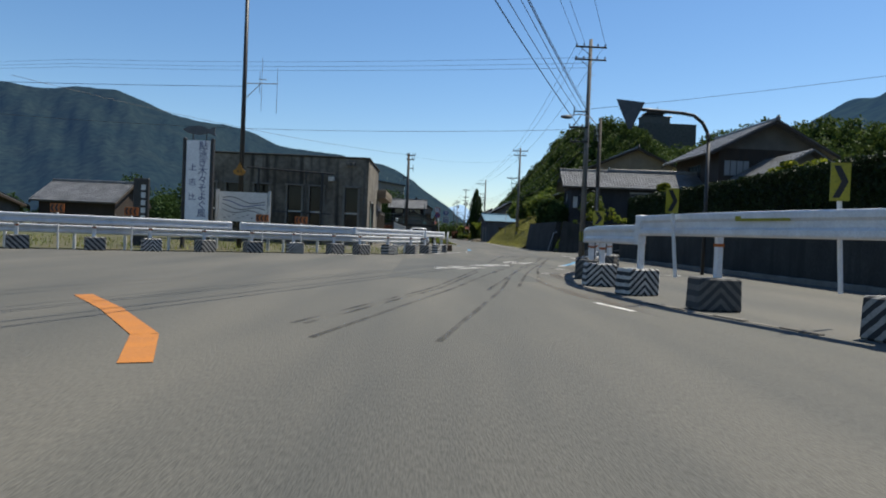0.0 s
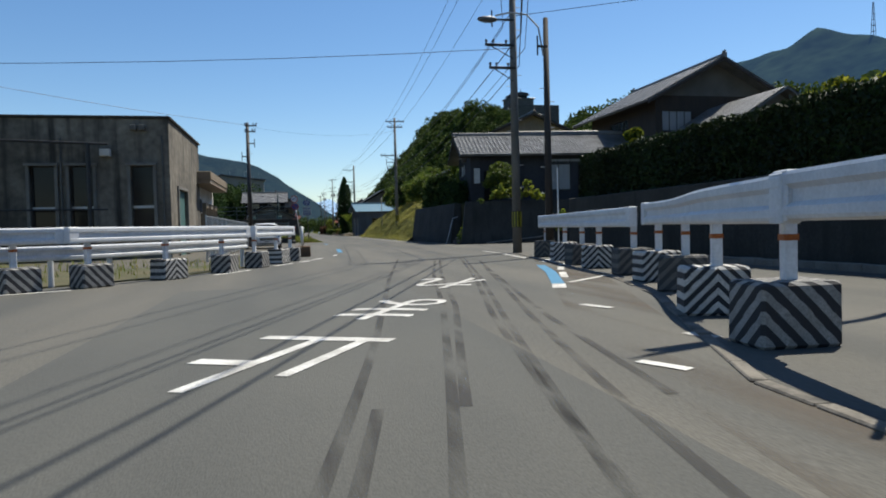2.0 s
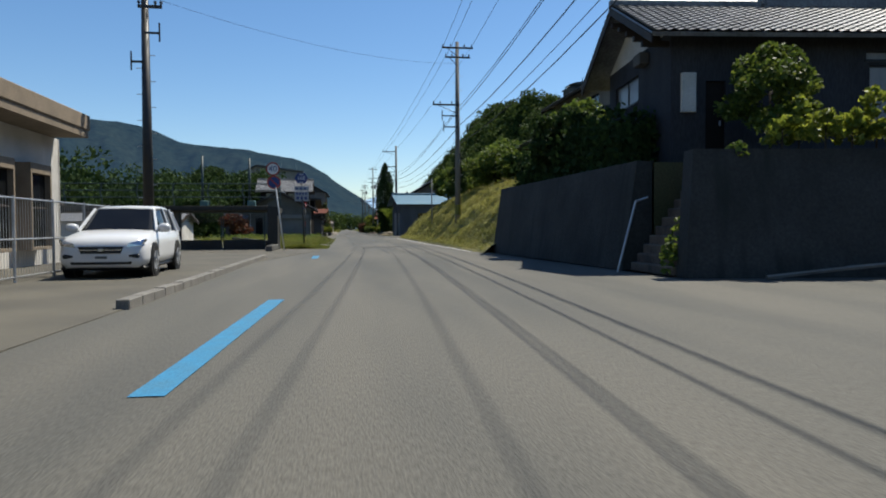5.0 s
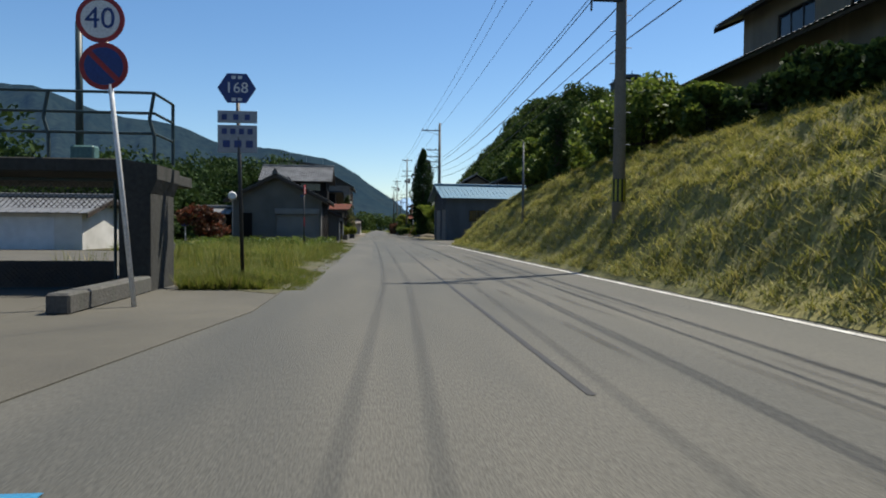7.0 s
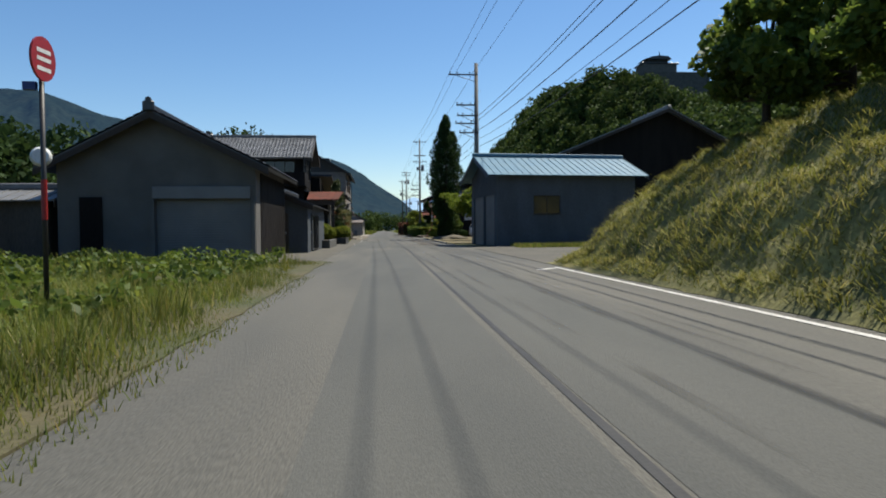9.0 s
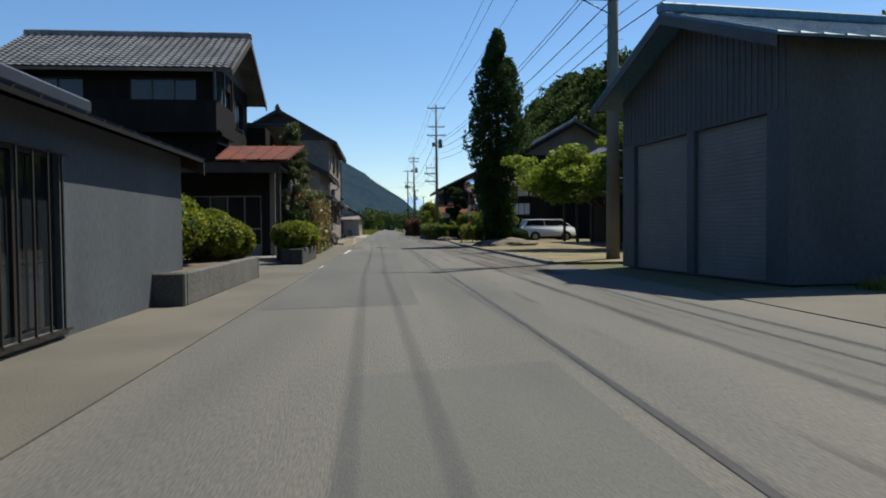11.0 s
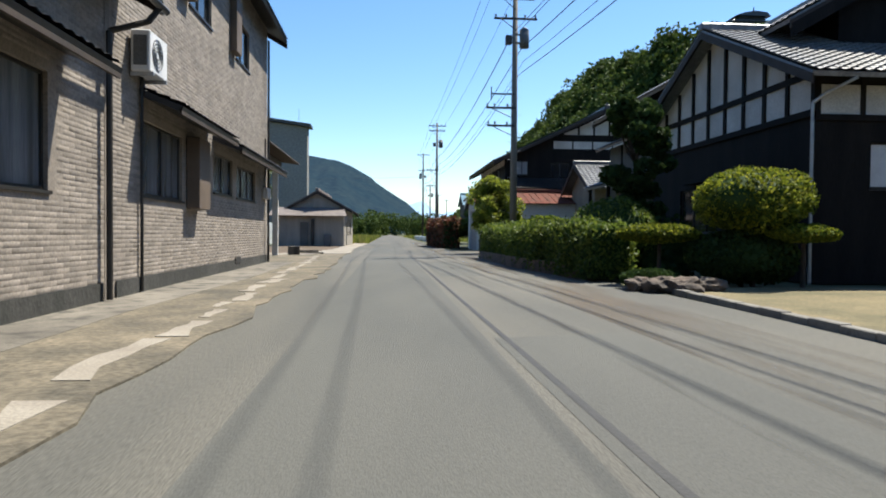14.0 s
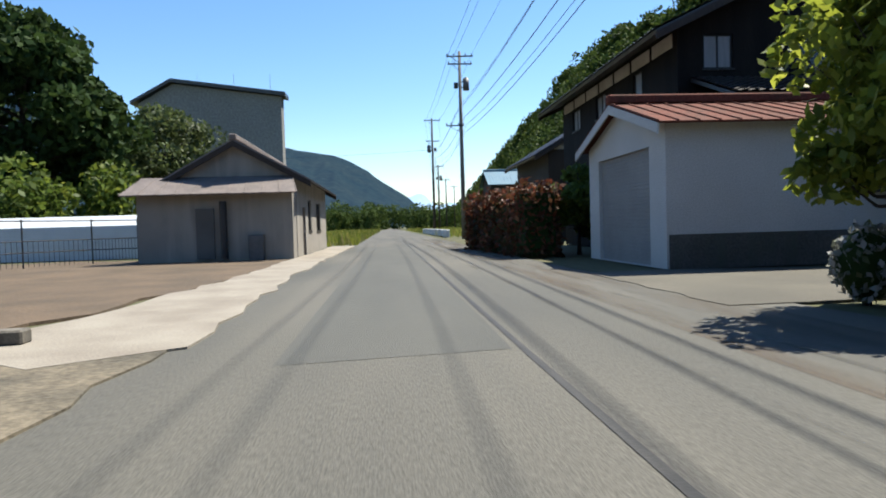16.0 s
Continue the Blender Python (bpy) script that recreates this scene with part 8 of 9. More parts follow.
for i in range(30):
    z = 1.1 + 3.9 * i / 30
    R = float(np.interp(z, [1.1, 2.2, 3.6, 5.1], [0.75, 1.15, 0.7, 0.18])) * rg.uniform(0.65, 1.1)
    a = i * 2.4 + rg.uniform(-0.4, 0.4)
    base, tip = Vector((-3.58, 86, z)), Vector((-3.58 + R * math.cos(a), 86 + R * math.sin(a), z + 0.3))
    cyl(bm, base, tip, 0.022, 0.008, 5)
    for j in range(4):
        c = base.lerp(tip, 0.4 + 0.2 * j) + Vector((rg.normal(0, 0.06), rg.normal(0, 0.06), 0.05))
        cl.append((c.x, c.y, c.z, 0.17, 0.17, 0.15))
part("trunk", bm, BARK, t, smooth=True)
rgn2 = leaf_quads(rg, crown_points(rg, cl, 90) - np.array(t.location), 0.035, 4.5, 0.6)
ob = new("needles", np_mesh("needles", *rgn2, leaf_mat("pine_needles", (0.05, 0.07, 0.03), (0.12, 0.14, 0.055), (0.17, 0.17, 0.07), 0.25)))
ob.parent = t
tree("garden_shrub", -3.35, 85.3, 0.0, 1.9, 0.75, LEAF_DARK, "dark leafy shrub under the pine", "shrub", 0.1, 0.04, 84, 22, 220, 0.08)
# photinia hedge, red on top
t = hedge("photinia_hedge", [(-3.9, 88.2), (-3.95, 93.0), (-4.05, 97.3)], 0.0, 2.55, 1.7, LEAF_REDGREEN, "tall hedge of red-tipped green leaves", 82, 230, 0.085, 0.12)
rg = np.random.default_rng(83)
n = 15000
yy = rg.uniform(88, 97.5, n)
ang = rg.uniform(-0.3, math.pi / 2 + 0.9, n)
xx = -3.95 - (yy - 92) * 0.012 + 0.95 * np.cos(ang) * rg.uniform(0.9, 1.08, n)
zz = 1.9 + 0.75 * np.sin(ang) * rg.uniform(0.9, 1.1, n) + 0.12 * np.sin(yy * 1.7)
k = rg.uniform(0, 1, n) < 0.9
ob = new("tip_foliage", np_mesh("tip_foliage", *leaf_quads(rg, np.stack([xx, yy, zz], 1)[k] - np.array([-3.9, 88.2, 0]), 0.075), LEAF_RED))
ob.parent = t
n = 20000
yy, zz = rg.uniform(90, 97.6, n), 0.5 + 2.0 * rg.uniform(0, 1, n) ** 0.7
ob = new("shoot_foliage", np_mesh("shoot_foliage", *leaf_quads(rg, np.stack([-3.0 + rg.normal(0, 0.07, n) - (yy - 88) * 0.016, yy, zz], 1) - np.array([-3.9, 88.2, 0]), 0.075), LEAF_RED))
ob.parent = t
# boulders


def rock(bm, c, r, squash, seed):
    """A stone broken along flat faces."""
    rr = random.Random(seed)
    cuts = [(Vector((rr.gauss(0, 1), rr.gauss(0, 1), rr.gauss(0, 0.8))).normalized(), rr.uniform(0.62, 0.92)) for _ in range(16)]
    for v in bmesh.ops.create_icosphere(bm, subdivisions=4, radius=1.0)["verts"]:
        p = v.co.copy()
        for d, lim in cuts:
            k = p.dot(d) - lim
            if k > 0:
                p -= d * k
        p += p * 0.07 * noise.noise(p * 4 + Vector((seed, 0, 0))) + p * 0.04 * noise.noise(p * 11 + Vector((0, seed, 0)))
        v.co = Vector((p.x * r * squash[0], p.y * r * squash[1], max(p.z * r * squash[2], -c[2]))) + Vector(c)


for i, (x, y, r, q) in enumerate(((-3.7, 104.6, 0.8, (1.0, 1.0, 0.95)), (-4.5, 102.9, 0.85, (0.95, 1.1, 0.72)), (-5.4, 102.3, 0.85, (1.2, 0.9, 0.65)), (-4.8, 101.4, 0.6, (1.3, 0.9, 0.6)), (-5.9, 101.6, 0.5, (1.2, 1.0, 0.7)), (-3.5, 101.6, 0.32, (1.3, 1, 0.5)), (-3.0, 105.4, 0.2, (1, 1.2, 0.6)), (-2.75, 104.4, 0.16, (1.2, 1.0, 0.7)))):
    bm = B()
    rock(bm, (x, y, r * q[2] * 0.42), r, q, i + 3)
    solo("boulder", bm, STONE, (x, y, 0), "rough brown-grey garden boulder", "boulder", "garden boulders")

# tiled two-storey house
SIDING = mat("beige_brick_siding", (0.52, 0.45, 0.38), (0.40, 0.345, 0.29), rough=0.7, scale=2.2, fine=25, bump=0.15, rand=0.16, island=0.2)
# the siding colours at about a quarter of their value, for the gable ends
SIDING_DARK = mat("dark_gable_siding", (0.13, 0.115, 0.10), (0.10, 0.09, 0.08), rough=0.8, scale=1.5, fine=30)


def brick_skin(parent, wall_x, y0, y1, z0, z1, skip, m, near=None):
    """Long thin siding bricks on a wall that faces +x, staggered, left out at the openings."""
    rb = np.random.default_rng(91)
    vs, fs, single = [], [], []
    row, L = 0.075, 0.36
    j = 0
    z = z0
    while z < z1:
        y = y0 - (j % 2) * L / 2
        while y < y1:
            a, b, c, d = max(y, y0), min(y + L - 0.006, y1), z, min(z + row - 0.007, z1)
            y += L
            if b - a < 0.04 or any(a < s[1] and b > s[0] and c < s[3] and d > s[2] for s in skip):
                continue
            if near and len(single) < 300 and near[0] < a and b < near[1] and near[2] < c < near[3] and b - a > L - 0.01:
                single.append((a, c))
                continue
            h = 0.0015 + rb.uniform(0, 0.002)
            t0, t1 = rb.uniform(-0.001, 0.001, 2)
            n = len(vs)
            vs += [(wall_x, a, c), (wall_x, b, c), (wall_x, b, d), (wall_x, a, d), (wall_x + h + t0, a + 0.006, c + 0.004), (wall_x + h + t1, b - 0.006, c + 0.004), (wall_x + h + t1, b - 0.006, d - 0.004), (wall_x + h + t0, a + 0.006, d - 0.004)]
            fs += [(n + 4, n + 5, n + 6, n + 7), (n, n + 1, n + 5, n + 4), (n + 1, n + 2, n + 6, n + 5), (n + 2, n + 3, n + 7, n + 6), (n + 3, n, n + 4, n + 7)]
        z += row
        j += 1
    loc = np.array(root(parent).location)
    ob = new("siding_bricks", np_mesh("siding_bricks", np.array(vs) - loc, np.array(fs), m))
    ob.parent = parent
    ob["kind"] = "stuff"
    if single:
        bl, bh = L - 0.006, row - 0.007
        v = [(0, 0, 0), (0, bl, 0), (0, bl, bh), (0, 0, bh), (0.0038, 0.006, 0.004), (0.0038, bl - 0.006, 0.004), (0.0038, bl - 0.006, bh - 0.004), (0.0038, 0.006, bh - 0.004)]
        me = np_mesh("brick", np.array(v, dtype=float), np.array([(4, 5, 6, 7), (0, 1, 5, 4), (1, 2, 6, 5), (2, 3, 7, 6), (3, 0, 4, 7)]), m)
        for a, c in single:
            k = new("brick", me)
            k.parent = parent
            k.location = Vector((wall_x, a, c)) - Vector(loc)
    return ob


X3 = -4.35
CURTAIN = mat("drawn_curtain_pane", (0.30, 0.32, 0.35), (0.10, 0.11, 0.12), rough=0.25, scale=2.2, bump=0, amount=1.3, stretch=(3, 3, 0.1), spec=0.5)
lo_s = [(3.0, 7.33, 1.62, 3.15, "window", 4, 0, CURTAIN)]
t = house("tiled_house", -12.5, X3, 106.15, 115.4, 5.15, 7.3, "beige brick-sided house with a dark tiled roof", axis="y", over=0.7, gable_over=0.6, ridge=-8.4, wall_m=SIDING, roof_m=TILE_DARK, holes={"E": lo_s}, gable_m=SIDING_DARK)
off = 106.15 + 0.18
brick_skin(t, X3, 106.15, 115.4, 0.3, 5.1, [(off + 2.85, off + 7.45, 1.5, 3.3), (off + 1.2, off + 2.9, 1.5, 3.2)], SIDING)
hood(t, X3, 107.9, 114.15, 3.6, 0.75)
bm = B()
box(bm, X3 + 0.005, 107.5, 1.56, X3 + 0.22, 108.72, 3.2), box(bm, X3 + 0.005, 107.44, 1.5, X3 + 0.25, 107.499, 3.26), box(bm, X3 + 0.005, 107.5, 1.5, X3 + 0.25, 109.3, 1.559)
case = part("shutter_case", bm, SHUTTER_BROWN, t, "brown louvred shutter case")
for i in range(26):
    bm = B()
    box(bm, X3 + 0.222, 107.56, 1.62 + i * 0.06, X3 + 0.245, 108.68, 1.66 + i * 0.06)
    part("slat", bm, SHUTTER_BROWN, case)
bm = B()
box(bm, X3 + 0.012, 106.15, 0.02, X3 + 0.03, 115.3, 0.3)
part("plinth", bm, WALL_DARK, t)
bm = B()
tube(bm, [(X3 + 0.75, 115.7, 4.66), (X3 + 0.6, 115.6, 4.4), (X3 + 0.12, 115.3, 4.15), (X3 + 0.12, 115.3, 0.05)], 0.05)
part("downpipe", bm, ALU, t)
bm = B()
cyl(bm, (X3 + 0.75, 106.3, 4.68), (X3 + 0.75, 116, 4.68), 0.06, 0.06, 8)
part("gutter", bm, ALU, t)
up_s = [(0.15, 1.7, 6.1, 7.3, "window", 2), (4.3, 6.2, 6.1, 7.3, "window", 2), (8.9, 10.8, 6.1, 7.3, "window", 2), (1.5, 3.8, 1.75, 3.1, "window", 2, 0, CURTAIN), (6.4, 8.5, 2.1, 3.1, "window", 2, 0, CURTAIN), (9.0, 11.8, 2.1, 3.05, "window", 3, 0, CURTAIN)]
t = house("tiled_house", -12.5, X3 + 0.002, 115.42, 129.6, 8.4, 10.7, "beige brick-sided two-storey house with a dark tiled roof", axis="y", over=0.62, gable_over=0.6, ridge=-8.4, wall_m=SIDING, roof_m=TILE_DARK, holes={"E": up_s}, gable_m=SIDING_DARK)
off = 115.42 + 0.18
brick_skin(t, X3 + 0.002, 115.7, 129.6, 0.3, 8.3, [(off + s[0] - 0.12, off + s[1] + 0.12, s[2] - 0.12, s[3] + 0.12) for s in up_s], SIDING, (124.8, 129.5, 0.3, 3.2))
hood(t, X3, 116.9, 121.5, 3.6, 0.75), hood(t, X3, 121.9, 129.5, 3.5, 0.75)
for a in (4.3, 8.9):
    bm = B()
    box(bm, X3 + 0.01, off + a - 0.75, 6.1, X3 + 0.2, off + a - 0.1, 7.6, bev=0.01)
    part("shutter_case", bm, SHUTTER_BROWN, t)
bm = B()
box(bm, X3 + 0.02, off + 4.05, 1.6, X3 + 0.3, off + 4.95, 3.15, bev=0.01)
part("screen_panel", bm, SHUTTER_BROWN, t, "slatted brown screen beside the window")
bm = B()
box(bm, X3 + 0.014, 115.8, 0.02, X3 + 0.032, 129.5, 0.3)
part("plinth", bm, WALL_DARK, t)
bm = B()
box(bm, X3 + 0.03, 124.3, 0.2, X3 + 0.045, 125.0, 0.38)
part("vent", bm, INSIDE, t)
bm = B()
tube(bm, [(X3 + 0.12, 129.2, 7.9), (X3 + 0.12, 129.2, 0.05)], 0.04)
part("downpipe", bm, ALU, t)
bm = B()
tube(bm, [(X3 + 0.06, 116.85, 3.8), (X3 + 0.06, 116.85, 0.05)], 0.03)
part("downpipe", bm, ALU, t)
bm = B()
box(bm, X3 + 0.012, 128.60, 2.27, X3 + 0.2, 129.27, 2.66, bev=0.03)
part("meter_box", bm, PLASTER_WHITE, t, "pale rounded meter box")
bm = B()
tube(bm, [(X3 + 0.06, 128.94, 2.66), (X3 + 0.06, 128.94, 4.4)], 0.025)
part("conduit", bm, WOOD_DARK, t)
t = thing("air_conditioner", (X3, 116.8, 3.7), "white outdoor air conditioner unit on wall brackets", "air conditioner")
bm = B()
box(bm, X3 + 0.05, 116.35, 3.8, X3 + 0.37, 117.25, 4.5, bev=0.02)
part("case", bm, WHITE_PANEL, t)
bm = B()
for r in (0.26, 0.2, 0.14, 0.08):
    for k in range(24):
        a, b = 2 * math.pi * k / 24, 2 * math.pi * (k + 1) / 24
        cyl(bm, (X3 + 0.378, 116.72 + r * math.cos(a), 4.15 + r * math.sin(a)), (X3 + 0.378, 116.72 + r * math.cos(b), 4.15 + r * math.sin(b)), 0.008, 0.008, 4)
part("grille", bm, SIGN_BACK, t)
bm = B()
box(bm, X3 + 0.1, 116.335, 3.9, X3 + 0.32, 116.349, 4.4)
part("side_vent", bm, SIGN_BACK, t)
for y in (116.42, 117.1):
    bm = B()
    box(bm, X3 + 0.02, y, 3.74, X3 + 0.4, y + 0.05, 3.8)
    part("bracket", bm, STEEL, t)

# carport
t = thing("carport", (-8, 133.6, 0), "corrugated carport on pale square posts", "carport")
for x, y in ((-5.25, 137.0), (-5.25, 130.6), (-11.5, 137.0)):
    bm = B()
    box(bm, x - 0.13, y - 0.11, 0, x + 0.13, y + 0.11, 4.3, bev=0.01)
    part("post", bm, PLASTER_WHITE, t)
bm = B()
box(bm, -5.35, 130.0, 4.3, -5.15, 138.2, 4.5), box(bm, -12, 136.9, 4.3, -5.36, 137.1, 4.5)
part("beam", bm, PLASTER_GREY, t)
bm = B()
prev = None
for i in range(64):
    y = 129.8 + i * 0.135
    z = 0.03 * (1 if i % 2 else -1)
    cur = [bm.verts.new((x, y, zz + z)) for x, zz in ((-4.3, 4.42), (-4.3, 4.44), (-12.5, 5.6), (-12.5, 5.58))]
    if prev:
        for a, b in ((1, 2), (3, 0), (0, 1), (2, 3)):
            bm.faces.new((prev[a], prev[b], cur[b], cur[a]))
    prev = cur
part("sheet_roof", bm, WOOD_DARK, t)
for x, y, a, s in ((-4.55, 138.2, 10, (0.28, 0.18, 0.28)), (-4.2, 141.6, 4, (0.5, 0.12, 0.1)), (-3.9, 140.3, -8, (0.6, 0.1, 0.05))):
    bm = B()
    box(bm, -s[0], -s[1], 0.02, s[0], s[1], 0.02 + s[2] * 1.5, pose(x, y, 0, 0, 0, a), bev=0.02)
    solo("rubble_block", bm, DARK_CONCRETE, (x, y, 0), "broken concrete piece lying on the ground", "rubble", "loose rubble")

# small mortar house
MORTAR_PALE = mat("pale_beige_mortar", (0.52, 0.475, 0.41), (0.42, 0.385, 0.335), rough=0.92, scale=0.9, fine=50, bump=0.2, streak=(0.3, 0.27, 0.23))
t = house("small_house", -8.0, -3.5, 161.0, 173.4, 3.2, 4.45, "small beige mortar house with a brown gable roof", axis="y", over=0.6, gable_over=0.3, wall_m=MORTAR_PALE, roof_m=ROOF_BROWN, tiles=False, ridge=-5.75,
          holes={"E": [(1.6, 2.6, 0, 2.0, "door", WOOD_DARK), (3.6, 4.8, 1.0, 2.4), (7, 9, 1.0, 2.4)], "S": [(2.3, 3.1, 0.9, 1.75, "window", 1)]})
bm = B()
rib_slope(bm, (-9.5, 159.4, 2.47), (-3.25, 159.4, 2.47), (-3.6, 160.98, 3.18), (-9.2, 160.98, 3.18), 0.6, 0.015)
part("front_roof", bm, ROOF_BROWN, t)
bm = B()
box(bm, -9.1, 160.0, 0, -3.52, 160.98, 2.6)
part("front_room", bm, MORTAR_PALE, t)
bm = B()
box(bm, -7.0, 159.9, 0.1, -6.35, 159.995, 1.95)
part("service_door", bm, PLASTER_GREY, t)
bm = B()
cyl(bm, (-6.0, 159.85, 0.1), (-6.0, 159.85, 2.2), 0.13, 0.13, 12)
part("heater_flue", bm, DARK_STEEL, t)
bm = B()
box(bm, -5.1, 159.65, 0, -4.55, 159.98, 0.95, bev=0.03)
part("water_heater", bm, SIGN_BACK, t)

# concrete hall behind the trees
t = thing("large_hall", (-27, 252, 0), "tall pale concrete hall with a low dark roof", "building")
bm = B()
prism(bm, [(-40, 250, 0), (-17, 250, 0), (-17, 250, 23.3), (-34.5, 250, 25.6), (-40, 250, 22.5)], (0, 3, 0))
part("wall", bm, mat("pale_grey_concrete", (0.42, 0.42, 0.40), (0.36, 0.36, 0.345), rough=0.9, scale=0.15, fine=3, bump=0.05), t)
bm = B()
prism(bm, [(-16.2, 249, 23.25), (-34.5, 249, 25.75), (-41, 249, 22.2), (-41, 249, 22.7), (-34.5, 249, 26.3), (-16.2, 249, 23.9)], (0, 4.5, 0))
part("roof", bm, TILE_DARK, t)
for x in (-31, -25, -19):
    bm = B()
    cyl(bm, (x, 252, 24.5), (x, 252, 27.5), 0.05, 0.03, 6)
    part("lightning_rod", bm, STEEL, t)

# greenhouse sheet, yard fence, trees
t = thing("greenhouse", (-22, 172, 0), "long low greenhouse covered with pale plastic sheet", "greenhouse")
bm = B()
prism(bm, [(-42, 166, 0), (-42, 166, 1.5), (-42, 167.2, 1.95), (-42, 169.5, 2.05), (-42, 171.5, 1.95), (-42, 173, 1.5), (-42, 173, 0)], (31.0, 0, 0))
part("sheet_cover", bm, VINYL, t)
t = thing("yard_fence", (-12, 158, 0), "dark steel pipe fence round the yard", "fence")
FP = [(-15.5, 149.0), (-14.6, 152.5), (-13.6, 156), (-12.6, 159), (-11.2, 161.2), (-9.8, 162.0)]
for x, y in FP:
    bm = B()
    cyl(bm, (x, y, 0), (x, y, 1.7), 0.03, 0.03, 8)
    part("post", bm, DARK_STEEL, t)
for z in (0.55, 0.95, 1.65):
    bm = B()
    tube(bm, [(x, y, z) for x, y in FP], 0.02)
    part("rail", bm, DARK_STEEL, t)
bm = B()
for (ax, ay), (bx, by) in zip(FP[:-1], FP[1:]):
    for i in range(14):
        k = i / 14
        cyl(bm, (ax + (bx - ax) * k, ay + (by - ay) * k, 0.05), (ax + (bx - ax) * k, ay + (by - ay) * k, 0.95), 0.01, 0.01, 4)
part("picket_mesh", bm, DARK_STEEL, t)["kind"] = "stuff"
tree("big_tree", -27, 188, 0, 17.5, 7.0, LEAF_DARK, "tall dark broadleaf tree behind the greenhouse", "tree", 0.1, 0.5, 101, 60, 330, 0.42)
tree("big_tree", -38, 178, 0, 19, 7.5, LEAF_DARK, "tall dark broadleaf tree", "tree", 0.1, 0.5, 102, 60, 300, 0.42)
tree("round_tree", -24.5, 212, 0, 14.6, 6.6, leaf_mat("round_tree_leaves", (0.05, 0.075, 0.03), (0.10, 0.13, 0.05), (0.14, 0.17, 0.06), 0.3), "spreading green tree with visible limbs", "tree", 0.3, 0.35, 103, 46, 220, 0.34)
woods("yard_bushes", -40, -15, 176, 186, 34, 5.0, 160, 0.3, "green bushes behind the greenhouse", 104, LEAF_MID)
woods("low_plants", -17, -11.5, 150, 154, 16, 1.0, 60, 0.14, "low plants beside the fence", 105, LEAF_MID)

# ---- the straight road: right side ----
# house above the bank
t = house("bank_house", 17.0, 27, 18.0, 30.0, 11.2, 13.4, "two-storey beige house with dark tiled roofs above the bank", axis="y", over=1.0, gable_over=0.9, wall_m=PLASTER_BEIGE, roof_m=TILE_DARK, z0=4.4, gable_m=PLASTER_BEIGE,
          holes={"W": [(2.5, 5.0, 9.0, 10.4, "window", 3), (7, 9.5, 9.0, 10.4, "window", 3)]})
bm = B()
hb = [(1.0 + i * 1.75, 2.5 + i * 1.75, 5.5, 6.7) for i in range(9)]
M = wall_panel(bm, (14.6, 34.6, 0), (0, -1), 17.6, 8.1, 0.18, hb, 4.2)
w = part("wing_wall", bm, PLASTER_BEIGE, t)
for h in hb:
    window(w, M, h, 2, 0.05)
bm = B()
tile_slope(bm, (13.5, 16.5, 7.6), (13.5, 35.2, 7.6), (17.0, 35.2, 9.1), (17.0, 16.5, 9.1))
part("wing_roof", bm, TILE_DARK, t)
bm = B()
wall_panel(bm, (14.8, 17.0, 0), (1, 0), 8, 8.0, 0.18, (), 4.2), wall_panel(bm, (22.8, 34.6, 0), (-1, 0), 8, 8.0, 0.18, (), 4.2)
part("wing_wall", bm, PLASTER_BEIGE, t)
for i, (x, y, r, h, L) in enumerate(((11.9, 23.4, 1.3, 1.9, LEAF_MID), (12.3, 20.2, 1.5, 2.2, LEAF_DARK), (12.6, 17.6, 1.5, 2.1, LEAF_DARK), (12.9, 14.5, 1.3, 1.8, LEAF_DARK), (14.2, 36.6, 1.5, 2.4, LEAF_MID), (10.2, 38.8, 1.3, 2.0, LEAF_MID), (10.2, 40.6, 1.3, 1.9, LEAF_MID), (12.5, 9.0, 1.3, 1.6, LEAF_DARK))):
    zz = float(bank_z(np.array(x), np.array(y)))
    tree("bank_shrub", x, y, zz - 0.2, h, r, L, "leafy green shrub on top of the grass bank", "shrub", 0.08, 0.06, 110 + i, 30, 190, 0.15)
for i, (x, y, h, r, L) in enumerate(((12.4, 45.0, 3.9, 2.4, LEAF_MID), (12.9, 12.2, 4.2, 1.9, LEAF_MID), (14.6, 37.2, 5.2, 2.4, LEAF_MID), (11.4, 28.0, 3.5, 2.4, LEAF_MID), (12.3, 33.0, 4.0, 1.7, LEAF_MID), (10.3, 45.4, 3.9, 1.6, LEAF_MID))):
    zz = float(bank_z(np.array(x), np.array(y)))
    tree("bank_tree", x, y, zz - 0.2, h, r, L, "broadleaf tree on top of the grass bank", "tree", 0.12, 0.14, 125 + i, 40, 150, 0.16)
t = thing("ivy_covered_tree", (9.9, 36.2, 3.0), "old tree trunk wrapped in dark ivy", "tree")
bm = B()
cyl(bm, (9.9, 36.2, 2.6), (9.9, 36.2, 7.8), 0.3, 0.18, 10)
part("trunk", bm, BARK, t)
rg = np.random.default_rng(133)
crown("ivy", rg, [(9.9 + rg.normal(0, 0.12), 36.2 + rg.normal(0, 0.12), 3.2 + i * 0.3, 0.62, 0.62, 0.5) for i in range(16)], 210, 0.12, LEAF_DARK, t)
# shed with a blue metal roof and a shutter to the road
t = house("blue_roof_shed", 7.0, 16.3, 70.2, 76.9, 4.55, 5.85, "grey board shed with a blue ribbed metal roof", axis="x", over=0.55, gable_over=0.7, wall_m=SHED_BLUE_WALL, roof_m=ROOF_BLUE, tiles=False, category="shed", gable_m=TIN_WALL,
          holes={"S": [(2.4, 4.2, 2.0, 3.2, "window", 2)], "W": [(0.5, 3.1, 0.02, 3.25, "shutter", SHUTTER_GREY), (3.4, 5.9, 0.02, 3.25, "shutter", SHUTTER_GREY)]}, trim=False)
bm = B()
